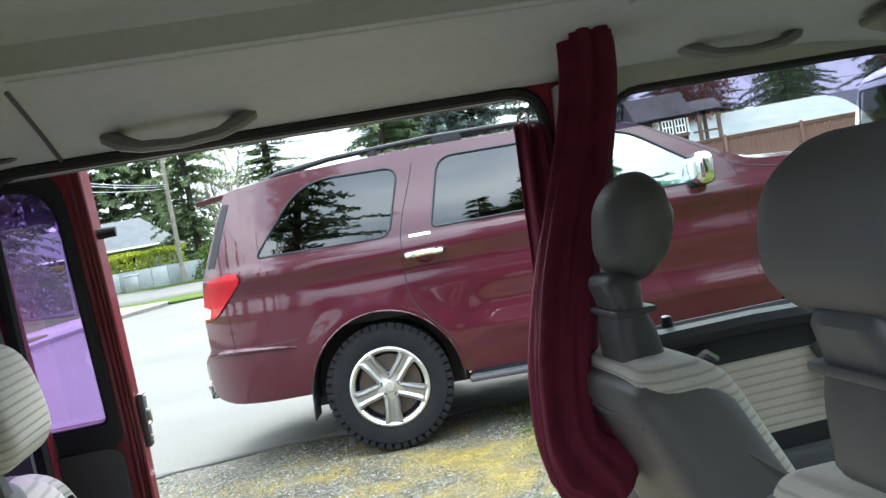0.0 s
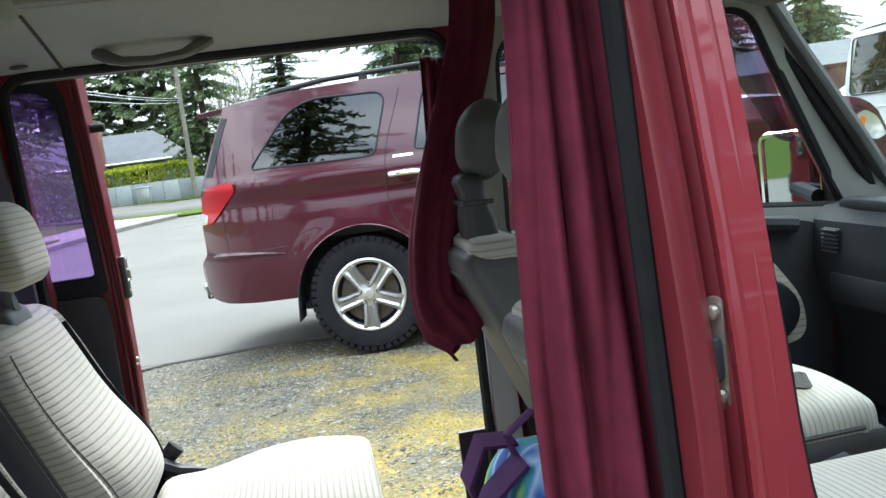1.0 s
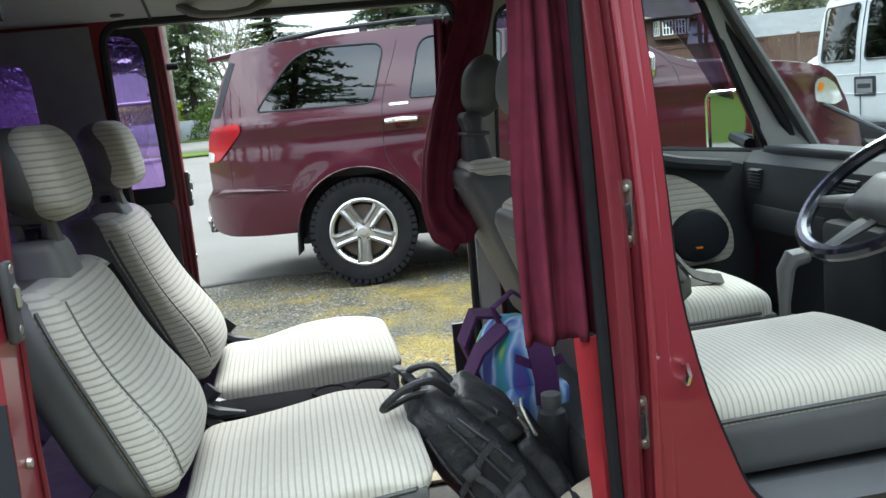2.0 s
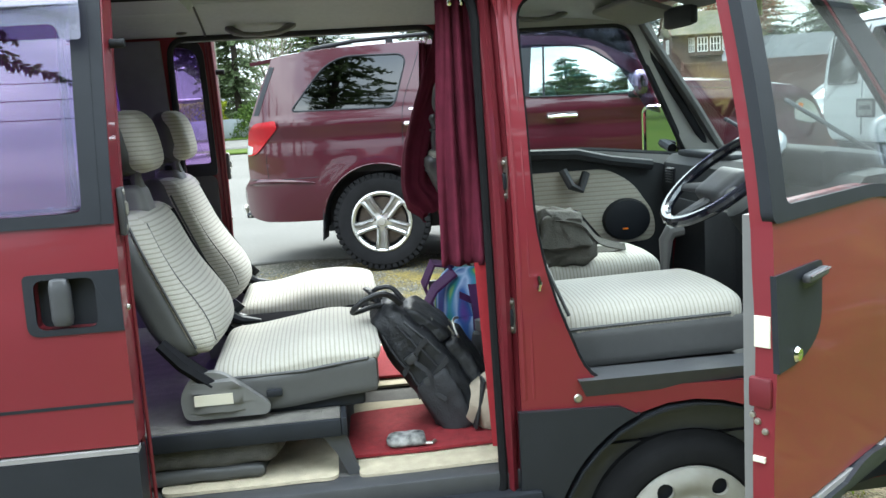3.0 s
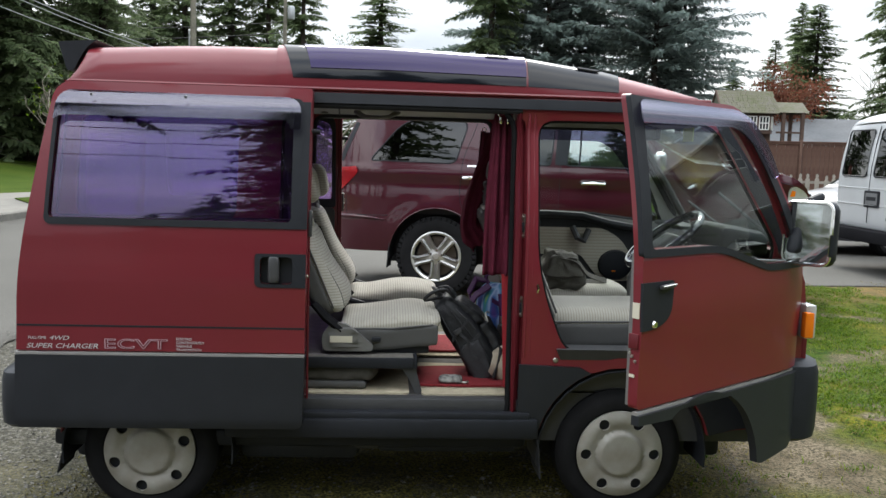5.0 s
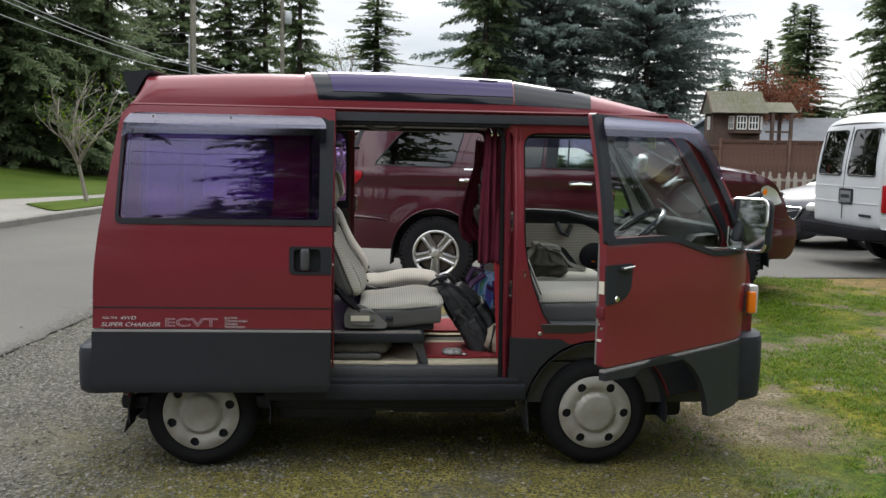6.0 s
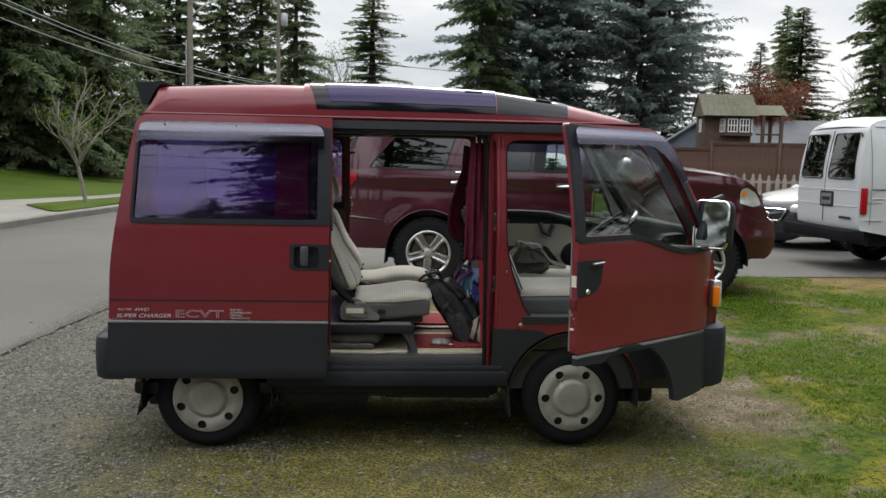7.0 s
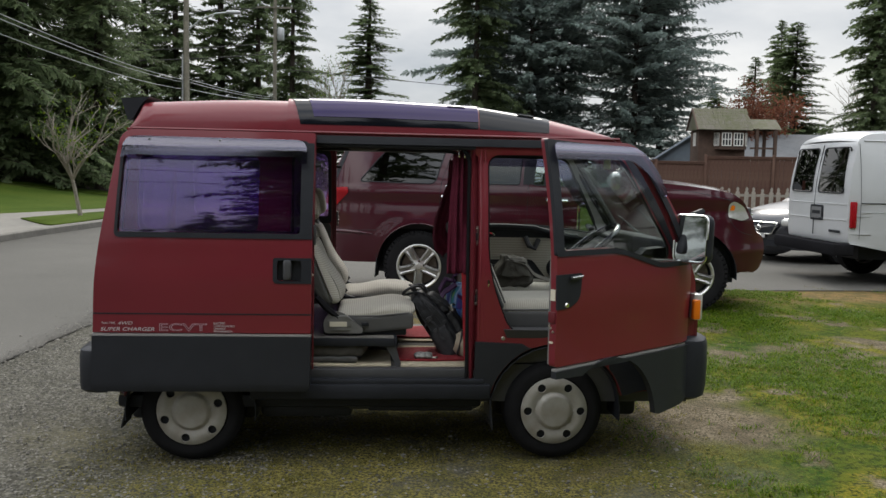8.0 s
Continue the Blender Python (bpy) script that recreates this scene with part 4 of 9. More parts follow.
def sliding_door(name, far, label):
    """One sliding door; its outer skin stands 10 cm off the van's side."""
    win = rounded([(-0.312, 1.195), (0.576, 1.195), (0.576, 1.625), (-0.292, 1.625)], [0.02, 0.02, 0.07, 0.05], 6) if far else WIN_IN
    off = lambda out: (lambda x, z, d: (x, ys(0.5, z) - 0.098 - out + d, z))
    fin = (lambda bm: move(mirror_y(bm, YC), Matrix.Translation((0.050, 0, 0)))) if far else (lambda bm: bm)
    d = part(name, fin(panel(DOOR_OUT, [win, rect(0.445, 0.958, 0.565, 1.06, 0.02)], off(0), 0.075, 0.15, 0.06)), RED, van, label)
    part("window_frame", fin(panel(WIN_OUT if not far else rect(-0.34, 1.165, 0.600, 1.652, 0.03), [win], off(0.005), 0.02, 0.2, 0.06)), BLACK, d, "black rubber window frame")
    part("edge_trim", fin(panel([(0.596, 1.165), (0.616, 1.165), (0.618, 1.64), (0.596, 1.64)] if far else [(0.572, 1.165), (0.616, 1.165), (0.618, 1.64), (0.572, 1.64)], (), off(0.004), 0.012, 0, 0.06)), BLACK, d)
    part("window", fin(panel(win, (), lambda x, z, dd: (x, ys(0.5, z) - (0.050 if far else 0.085) + dd, z), 0.004, 0.2, 0.06)), PURPLE, d, "dark purple tinted glass")
    vis = rounded([(-0.318, 1.545), (-0.29, 1.565), (0.535, 1.568), (0.545, 1.535), (0.585, 1.535), (0.583, 1.655), (-0.305, 1.660)], [0.01, 0.02, 0.02, 0.01, 0.01, 0.06, 0.05], 5)
    part("rain_visor", fin(panel(vis, (), lambda x, z, dd: (x, ys(0.5, z) - 0.108 - 0.022 * smooth01((1.66 - z) / 0.06) + dd, z), 0.004, 0.1, 0.015)), VISOR, d, "smoky purple rain visor")
    for vx in (-0.18, 0.16, 0.57):
        part("rivet", fin(move(lathe([(0, -0.004), (0.005, -0.003), (0.006, 0.0)], 8), pose(vx, ys(0.5, 1.6) - 0.131, 1.642 if vx < 0.5 else 1.56))), DARKP, d)
    # cladding with its pale stripe
    part("cladding", fin(panel(rounded([(-0.452, 0.40), (0.607, 0.40), (0.612, 0.678), (-0.447, 0.678)], [0.03, 0.03, 0, 0], 4), (), lambda x, z, dd: (x, ys(0.5, z) - 0.108 + 0.03 * max(0, (0.45 - z) / 0.05) ** 2 * 0.3 + dd, z), 0.07, 0.3, 0.02)), CLAD, d, "grey plastic door cladding")
    part("stripe", fin(panel([(-0.447, 0.680), (0.612, 0.680), (0.612, 0.690), (-0.447, 0.690)], (), off(0.008), 0.03, 0.3)), STRIPE, d, "pale silver stripe")
    part("groove", fin(panel([(-0.44, 0.786), (0.613, 0.786), (0.613, 0.793), (-0.44, 0.793)], (), off(0.0012), 0.004, 0.3)), BLACK, d)
    # handle recess
    rec = part("handle_recess", fin(panel(rounded([(0.425, 0.945), (0.614, 0.945), (0.614, 1.072), (0.425, 1.072)], [0.025, 0.0, 0.0, 0.012], 5), [rect(0.445, 0.958, 0.565, 1.06, 0.02)], off(0.003), 0.012)), BLACK, d, "black handle recess")
    part("recess_back", fin(panel(rect(0.44, 0.952, 0.57, 1.066), (), off(-0.028), 0.005)), BLACK, d)
    part("handle", fin(move(pillow(0.042, 0.03, 0.10, 0.012, n=6), pose(0.495, ys(0.5, 1.0) - 0.094, 1.012))), DARKP, d, "black pull handle")
    # leading edge: latch and rubber stop
    lt = part("latch", fin(box(0.619, ys(0.5, 1.18) - 0.075, 1.135, 0.632, ys(0.5, 1.18) - 0.045, 1.235, 0.004)), DARKP, d, "black latch in the door edge")
    for z in (1.225, 1.15):
        part("bolt", fin(move(lathe([(0, -0.007), (0.006, -0.005), (0.007, 0.0)], 10), pose(0.628, ys(0.5, 1.18) - 0.06, z, 0, 0, 90))), STEEL, d)
    part("latch_jaw", fin(tube([(0.626, ys(0.5, 1.18) - 0.05, 1.205), (0.634, ys(0.5, 1.18) - 0.06, 1.20), (0.634, ys(0.5, 1.18) - 0.06, 1.18), (0.626, ys(0.5, 1.18) - 0.05, 1.175)], 0.005, 6)), STEEL, d)
    part("rubber_stop", fin(move(lathe([(0, -0.03), (0.009, -0.03), (0.01, 0.0)], 12), pose(0.622, ys(0.5, 1.53) - 0.05, 1.53, 0, 0, 90))), RUBBER, d, "black rubber stop")
    part("lower_bolt", fin(move(lathe([(0, -0.007), (0.006, -0.005), (0.007, 0.0)], 10), pose(0.616, ys(0.5, 0.98) - 0.06, 0.985, 0, 0, 90))), STEEL, d)
    # pressed ridges down the bare inner edge
    for rx, rr in ((0.604, 0.006), (0.618, 0.0045)):
        part("edge_ridge", fin(tube([(rx, ys(0.5, z) - 0.022, z) for z in (0.50, 0.8, 1.0, 1.2, 1.4, 1.55, 1.67)], rr, 8)), REDJAMB, d)
    # inner trim
    part("inner_trim", fin(panel(rounded([(-0.42, 0.45), (0.586, 0.45), (0.586, 1.155), (-0.40, 1.155)], [0.01, 0.05, 0.03, 0.01], 4), (), lambda x, z, dd: (x, ys(0.5, z) - 0.022 + dd, z), 0.014, 0.3)), DARKP, d, "dark grey inner trim")
    part("inner_frame", fin(panel(rounded([(-0.40, 1.155), (0.590, 1.155), (0.590, 1.660), (-0.345, 1.660)], [0.02, 0.02, 0.08, 0.05], 6), [win], lambda x, z, dd: (x, ys(0.5, z) - 0.021 + dd, z), 0.010, 0.3, 0.06)), BLACK, d, "black inner window surround")
    part("inner_seal", fin(tube([(x, ys(0.5, z) - 0.02, z) for x, z in win + win[:1]], 0.008, 6)), RUBBER, d)
    part("lock_knob", fin(move(pillow(0.02, 0.02, 0.05, 0.008, n=4), pose(0.47, ys(0.5, 1.17) - 0.012, 1.175))), DARKP, d)
    return d


near_door = sliding_door("sliding_door", False, "red sliding door slid fully back")
sliding_door("sliding_door", True, "red sliding door slid fully back")
# lettering on the near door
dy = ys(0.5, 0.75) - 0.1005
on = lambda x, z: pose(x, dy, z, 90, 0, 0)
writing("lettering", "SUPER CHARGER", 0.0255, DECAL, near_door, on(-0.408, 0.704) @ Matrix.Diagonal((1.36, 1, 1, 1)), spacing=0.98, shear=0.25)
writing("lettering", "4WD", 0.022, DECAL, near_door, on(-0.325, 0.735) @ Matrix.Diagonal((1.4, 1, 1, 1)), shear=0.25)
writing("lettering", "FULL-TIME", 0.014, DECAL, near_door, on(-0.40, 0.738))
writing("lettering", "ECVT", 0.052, DECALRED, near_door, on(-0.130, 0.705) @ Matrix.Diagonal((1.85, 1, 1, 1)), outline=0.0011, spacing=1.02)
writing("lettering", "ELECTRO\nCONTINUOUSLY\nVARIABLE\nTRANSMISSION", 0.0135, DECAL, near_door, on(0.137, 0.739))

# ---- front door, standing open ----
DH, DA = (2.60, -0.03), 37.5
front_door = part("front_door", bmesh.new(), RED, van, "red driver's door standing open")
front_door.matrix_basis = pose(DH[0], DH[1], 0, 0, 0, DA)


def dw(out=0.0):
    """Door-local: u runs back from the hinge (-x), z up."""
    return lambda x, z, d: (x, ys(2.0, z) + 0.02 - out + d - 0.0 + 0.03 * max(0.0, (x + 0.16) / 0.16) ** 2, z)


DOORSHAPE = rounded([(-1.102, 0.655), (-0.02, 0.655), (-0.015, 1.09), (-0.22, 1.42), (-0.40, 1.668), (-1.080, 1.672), (-1.112, 1.10)], [0.02, 0.02, 0.05, 0.2, 0.10, 0.02, 0.2], 5)
DWIN = rounded([(-1.062, 1.175), (-0.66, 1.172), (-0.50, 1.13), (-0.33, 1.085), (-0.11, 1.085), (-0.25, 1.36), (-0.42, 1.598), (-1.032, 1.600)], [0.02, 0.08, 0.08, 0.05, 0.03, 0.2, 0.08, 0.02], 5)
front_door.data = mesh_of("front_door", panel(DOORSHAPE, [DWIN], dw(), 0.036, 0.1, 0.06), RED)
DFRAME = rounded([(-1.113, 1.15), (-0.66, 1.148), (-0.50, 1.105), (-0.33, 1.06), (-0.045, 1.06), (-0.225, 1.40), (-0.415, 1.640), (-1.083, 1.668)], [0.02, 0.08, 0.08, 0.05, 0.03, 0.2, 0.08, 0.01], 5)
part("window_frame", panel(DFRAME, [DWIN], dw(0.005), 0.02, 0.1, 0.06), BLACK, front_door, "black window surround")
part("window", panel(DWIN, (), dw(-0.012), 0.004, 0.1, 0.06), CLEAR, front_door, "clear wound-up side window")
dvis = rounded([(-1.066, 1.58), (-0.50, 1.585), (-0.36, 1.50), (-0.30, 1.40), (-0.255, 1.42), (-0.30, 1.53), (-0.42, 1.652), (-1.03, 1.658), (-1.066, 1.62)], [0.01, 0.05, 0.05, 0.02, 0.01, 0.1, 0.06, 0.03, 0.02], 5)
part("rain_visor", panel(dvis, (), lambda x, z, d: (x, ys(2.0, z) + 0.012 - 0.02 * smooth01((1.66 - z) / 0.05) + d, z), 0.004, 0.08, 0.02), VISOR, front_door, "smoky purple rain visor")
leg = [(-1.104, 0.605), (-1.104, 0.637), (-0.02, 0.637), (-0.012, 0.60), (-0.02, 0.36), (-0.10, 0.335), (-0.30, 0.315)] + arc(-0.715, 0.27, 0.385, 8, 122, 14)
part("cladding", panel(leg, (), dw(0.012), 0.03, 0.1, 0.1), CLAD, front_door, "grey lower door cladding with wheel-arch cutout")
part("stripe", panel([(-1.104, 0.638), (-0.02, 0.638), (-0.02, 0.648), (-1.104, 0.648)], (), dw(0.003), 0.02, 0.3), STRIPE, front_door, "pale silver stripe")
part("door_skin", panel([(-1.085, 0.66), (-0.03, 0.66), (-0.03, 1.08), (-0.50, 1.11), (-0.70, 1.16), (-1.085, 1.16)], (), dw(-0.037), 0.022, 0.3), GREYP, front_door, "grey inner door trim")
fr = part("handle_recess", panel(rounded([(-1.1080, 0.914), (-1.02, 0.918), (-0.955, 0.952), (-0.938, 1.07), (-1.1105, 1.07)], [0, 0.04, 0.05, 0.012, 0], 5), (), dw(0.004), 0.01), BLACK, front_door, "black door handle surround")
cup = pillow(0.082, 0.012, 0.062, 0.006, n=8, warp=lambda v: Vector((-0.985 + v.x * (1 - 1.6 * max(0.0, -v.z - 0.005) / 0.062), dw(0.006)(-1, 1.03, 0)[1] + v.y - 0.08 * v.z + 0.010, 1.022 + v.z)))
part("handle_cup", cup, CLAD, front_door, "dark grey handle cup")
part("handle", pillow(0.078, 0.016, 0.016, 0.006, n=6, warp=lambda v: Vector((-0.990 + v.x, dw(0.014)(-1, 1.05, 0)[1] + v.y, 1.054 + v.z + 0.05 * v.x))), DARKP, front_door, "black flap handle")
part("handle_edge", tube([(-1.026, dw(0.022)(-1, 1.06, 0)[1], 1.056), (-0.953, dw(0.022)(-1, 1.06, 0)[1], 1.060)], 0.0020, 6), CHROME, front_door)
part("keyhole", move(lathe([(0, -0.006), (0.010, -0.005), (0.013, 0.0)], 16), pose(-1.045, dw(0.004)(-1, 0.93, 0)[1], 0.932)), CHROME, front_door, "chrome lock barrel")
part("edge_label", box(-1.1120, dw()(-1, 0.98, 0)[1] + 0.010, 0.955, -1.106, dw()(-1, 0.98, 0)[1] + 0.036, 1.005), PAPER, front_door, "cream sticker on the door edge")
part("edge_latch", box(-1.1140, dw()(-1, 0.88, 0)[1] + 0.006, 0.855, -1.102, dw()(-1, 0.88, 0)[1] + 0.044, 0.905, 0.004), REDJAMB, front_door)
for z in (0.83, 0.815, 0.84):
    part("edge_screw", move(lathe([(0, -0.005), (0.005, -0.004), (0.006, 0.0)], 8), pose(-1.106, dw()(-1, z, 0)[1] + 0.015 + (z - 0.815) * 0.9, z, 0, 0, -90)), STEEL, front_door)
part("edge_label", box(-1.109, dw()(-1, 0.78, 0)[1] + 0.014, 0.762, -1.10, dw()(-1, 0.78, 0)[1] + 0.034, 0.771), PAPER, front_door)
# wing mirror on its bracket
part("mirror_bracket", pillow(0.12, 0.06, 0.16, 0.025, n=6, warp=lambda v: Vector((-0.10 + v.x + v.z * 0.4, -0.01 + v.y, 1.20 + v.z))), BLACK, front_door, "black mirror bracket")
# the mirror's own pose, taken into the door's
MP = front_door.matrix_basis.inverted() @ pose(2.515, -0.165, 1.20, 0, 3, 42)
mh = part("mirror_housing", move(pillow(0.085, 0.19, 0.25, 0.038, n=8, warp=lambda v: Vector((v.x + 0.046, v.y, v.z))), MP), BLACK, front_door, "black wing mirror housing")
part("mirror_arm", tube([(-0.07, 0.0, 1.31), (-0.05, -0.05, 1.335), MP @ Vector((0.05, 0.02, 0.12))], 0.018, 8), BLACK, front_door)
part("mirror_arm", tube([(-0.05, 0.0, 1.11), (-0.03, -0.05, 1.095), MP @ Vector((0.05, 0.02, -0.115))], 0.014, 8), BLACK, front_door)
part("mirror_glass", move(panel(rect(-0.084, -0.112, 0.084, 0.112, 0.03), (), lambda x, z, d: (d, x, z), 0.004), MP), MIRROR, front_door, "mirror glass")
part("mirror_rim", move(tube([(0.0, x, z) for x, z in rect(-0.089, -0.118, 0.089, 0.118, 0.035)] + [(0.0, -0.089, 0.0)], 0.007, 6), MP), CHROME, front_door, "chrome mirror rim")
# passenger-side mirror outside the far cab window
fm = part("mirror_housing", pillow(0.07, 0.17, 0.22, 0.033, n=8, warp=lambda v: Matrix.Translation((2.425, 1.535, 1.20)) @ Matrix.Rotation(radians(30), 4, "Z") @ v), BLACK, van, "black wing mirror housing")
part("mirror_glass", panel(rect(-0.078, -0.10, 0.078, 0.10, 0.025), (), lambda x, z, d: (d, x, z), 0.004), MIRROR, fm, "mirror glass").matrix_basis = pose(2.388, 1.515, 1.20, 0, 0, 30)
part("mirror_rim", tube([(0.0, x, z) for x, z in rect(-0.082, -0.105, 0.082, 0.105, 0.03)] + [(0.0, -0.082, 0.0)], 0.008, 6), CHROME, fm).matrix_basis = pose(2.386, 1.514, 1.20, 0, 0, 30)
part("mirror_arm", tube([(2.40, 1.42, 1.14), (2.40, 1.47, 1.15), (2.40, 1.52, 1.16)], 0.02, 8), BLACK, van)
part("window_trim", mirror_y(panel(rounded([(1.535, 1.12), (2.60, 1.07), (2.24, 1.665), (1.535, 1.665)], 0.03, 5), [FARCAB_WIN], lambda x, z, d: (x, ys(x, z) + 0.036 + d, z), 0.012, 0.2, 0.08), YC), LIGHTP, van, "light grey window surround trim")
part("far_window", mirror_y(panel(FARCAB_WIN, (), lambda x, z, d: far_skin(x, z, d + 0.012), 0.004, 0.2, 0.08), YC), CLEAR, van, "clear passenger window")

part("pillar_cover", panel(rounded([(2.478, 1.10), (2.578, 1.085), (2.425, 1.345), (2.240, 1.655), (2.212, 1.645), (2.222, 1.600), (2.468, 1.140)], [0.02, 0.02, 0.2, 0.01, 0.01, 0.03, 0.04], 4), (), lambda x, z, d: near(x, z, d, 0.004), 0.006, 0.08, 0.08), BLACK, van, "black windscreen pillar cover")
# black sheet over the red side puts in the shade ahead of the wheel
part("fender_shade", panel([(2.34, 0.385), (2.60, 0.41), (2.625, 0.655), (2.16, 0.655)] + arc(1.885, 0.27, 0.358, 40, 14, 8), (), lambda x, z, d: near(x, z, d, 0.006), 0.008, 0.1), BLACK, van, "black sheet standing for the shade ahead of the front wheel")
for s in (0, 1):
    gasket = tube([(2.545, 0.035, 1.10), (2.42, 0.052, 1.30), (2.285, 0.078, 1.50), (2.175, 0.102, 1.655)], 0.016, 8)
    part("pillar_gasket", mirror_y(gasket, YC) if s else gasket, RUBBER, van)
FARVIS = rounded([(1.572, 1.555), (2.10, 1.555), (2.20, 1.45), (2.30, 1.30), (2.36, 1.28), (2.205, 1.64), (1.575, 1.645)], [0.02, 0.08, 0.08, 0.02, 0.01, 0.05, 0.05], 5)
part("rain_visor", mirror_y(panel(FARVIS, (), lambda x, z, d: far_skin(x, z, d - 0.028), 0.004, 0.12, 0.05), YC), VISOR, van, "smoky purple rain visor")
# ---- inside the van ----
# floor, platform under the rear seats, headliner
part("floor", box(-0.36, 0.06, 0.44, 1.48, 1.36, 0.483), CARPET, van, "grey carpeted floor")
part("cab_floor", box(1.48, 0.08, 0.30, 2.62, 1.34, 0.50), DARKP, van)
part("seat_plinth", box(1.50, 0.07, 0.50, 2.22, 1.34, 0.655, 0.03), DARKP, van, "dark plinth under the cab seats")
part("cab_step", panel([(1.62, 0.655), (2.34, 0.655), (2.34, 0.70), (1.60, 0.70)], (), lambda x, z, d: (x, 0.01 + d - 0.02 * (z - 0.655) / 0.045, z), 0.10, 0.2), DARKP, van, "dark grey cab door sill")


def liner_row(x):
    half = [(0.085, 1.636), (0.10, 1.650), (0.14, 1.667), (0.20, 1.685), (0.28, 1.708), (0.34, 1.726), (0.365, 1.728), (0.385, 1.738), (0.392, 1.775), (0.42, 1.80), (0.55, 1.812), (YC, 1.818)]
    if x < 0.66 or x > 1.52:
        half = [(y, min(z, 1.70 + 0.02 * min(1.0, (y - 0.2) / 0.3)) if y > 0.25 else z) for y, z in half]
    if x > 1.9:
        half = [(y, z - 0.03 * (x - 1.9) / 0.3) for y, z in half]
    return [(x, y, z) for y, z in half] + [(x, 2 * YC - y, z) for y, z in half[-2::-1]]


part("headliner", thick_skin([liner_row(x) for x in (-0.30, 0.2, 0.645, 0.66, 0.68, 0.9, 1.2, 1.5, 1.52, 1.54, 1.8, 2.0, 2.19)], 0.006), LINER, van, "grey moulded headliner")
# seam, plug and screw in the headliner
part("liner_seam", tube([(0.662, 2 * YC - y, z - 0.004) for y, z in ((0.12, 1.654), (0.20, 1.681), (0.28, 1.704), (0.36, 1.726))], 0.004, 6), DARKP, van)
part("liner_plug", move(lathe([(0, -0.004), (0.017, -0.003), (0.02, 0.002)], 16), pose(0.585, 1.262, 1.664, -65, 0, 0)), GREYP, van)
part("liner_plug", move(lathe([(0, -0.003), (0.005, -0.002), (0.006, 0.002)], 10), pose(1.08, 1.14, 1.701, -70, 0, 0)), DARKP, van)
# dark strips draw the shadow line along the step of the roof recess
for sg in (-1, 1):
    part("step_shadow", thick_skin([[(x, YC + sg * y, z) for y, z in ((0.318, 1.736), (0.313, 1.745), (0.309, 1.772), (0.300, 1.788))] for x in (0.68, 0.9, 1.2, 1.5)], 0.004), DARKP, van, "dark strip drawn for the shadow line at the headliner step")
    part("liner_lip", tube([(x, YC + sg * 0.325, 1.733) for x in (0.67, 0.9, 1.2, 1.51)], 0.008, 8), LINER, van)
part("liner_edge", tube([(x, 1.315, 1.642) for x in (0.42, 0.8, 1.2, 1.44)], 0.011, 6), RUBBER, van)
part("liner_edge", tube([(x, 0.085, 1.636) for x in (0.42, 0.8, 1.2, 1.44)], 0.011, 6), RUBBER, van)


def grab_handle(x0, x1, y, z, tilt):
    """A moulded handle with two feet and a sagging bar."""
    w = x1 - x0
    line = [(x0, y, z), (x0 + 0.02, y - 0.018, z - 0.014), (x0 + 0.05, y - 0.03, z - 0.026), ((x0 + x1) / 2, y - 0.034, z - 0.03), (x1 - 0.05, y - 0.03, z - 0.024), (x1 - 0.02, y - 0.018, z - 0.010), (x1, y, z + 0.004)]
    h = part("grab_handle", tube(line, [0.018, 0.017, 0.012, 0.011, 0.012, 0.017, 0.018], 8, flat=0.8), GREYP, van, "grey plastic grab handle")
    return h


grab_handle(0.748, 0.966, 1.235, 1.668, 0)
grab_handle(1.722, 1.945, 1.250, 1.672, 0)
grab_handle(1.80, 2.02, 0.155, 1.642, 0)
part("sun_visor", pillow(0.16, 0.42, 0.022, 0.010, n=6, warp=lambda v: Vector((2.10 + v.x, 0.98 + v.y, 1.632 - v.x * 0.3 + v.z))), GREYP, van, "grey sun visor")
part("sun_visor", pillow(0.16, 0.42, 0.022, 0.010, n=6, warp=lambda v: Vector((2.10 + v.x, 0.42 + v.y, 1.632 - v.x * 0.3 + v.z))), GREYP, van, "grey sun visor")
part("inner_mirror", pillow(0.03, 0.22, 0.065, 0.014, n=6, warp=lambda v: Vector((2.15, YC, 1.585)) + v), BLACK, van, "rear-view mirror")
part("permit_card", box(2.208, 0.30, 1.545, 2.212, 0.42, 1.605), shade("lime_card", (0.34, 0.42, 0.10), 0.6, vary=0.05), van, "lime green card on the windscreen")

# dashboard
part("dashboard", skin([[(2.36, y, 0.66), (2.38, y, 0.82), (2.345, y, 0.90), (2.322, y, 0.985), (2.325, y, 1.02), (2.335, y, 1.095), (2.365, y, 1.125), (2.46, y, 1.135), (2.60, y, 1.10)] for y in (0.07, 0.25, 0.55, 0.85, 1.15, 1.34)]), DASH, van, "dark grey dashboard")
part("dash_cowl", pillow(0.22, 0.42, 0.12, 0.04, n=8, warp=lambda v: Vector((2.425 + v.x, 0.40 + v.y, 1.125 + v.z - 0.15 * v.x))), DASH, van, "instrument cowl")
part("dash_shelf", pillow(0.18, 0.46, 0.04, 0.018, n=6, warp=lambda v: Vector((2.45 + v.x, 1.05 + v.y, 1.122 + v.z - 0.1 * v.x))), DASH, van)


def vent(x, y0, y1, z0, z1):
    v = part("air_vent", box(x + 0.006, y0, z0, x + 0.016, y1, z1, 0.004), BLACK, van, "black slatted air vent")
    n = 6
    for i in range(n):
        z = z0 + (z1 - z0) * (i + 0.5) / n
        part("slat", box(x - 0.002, y0 + 0.005, z - 0.002, x + 0.010, y1 - 0.005, z + 0.002), DARKP, v)


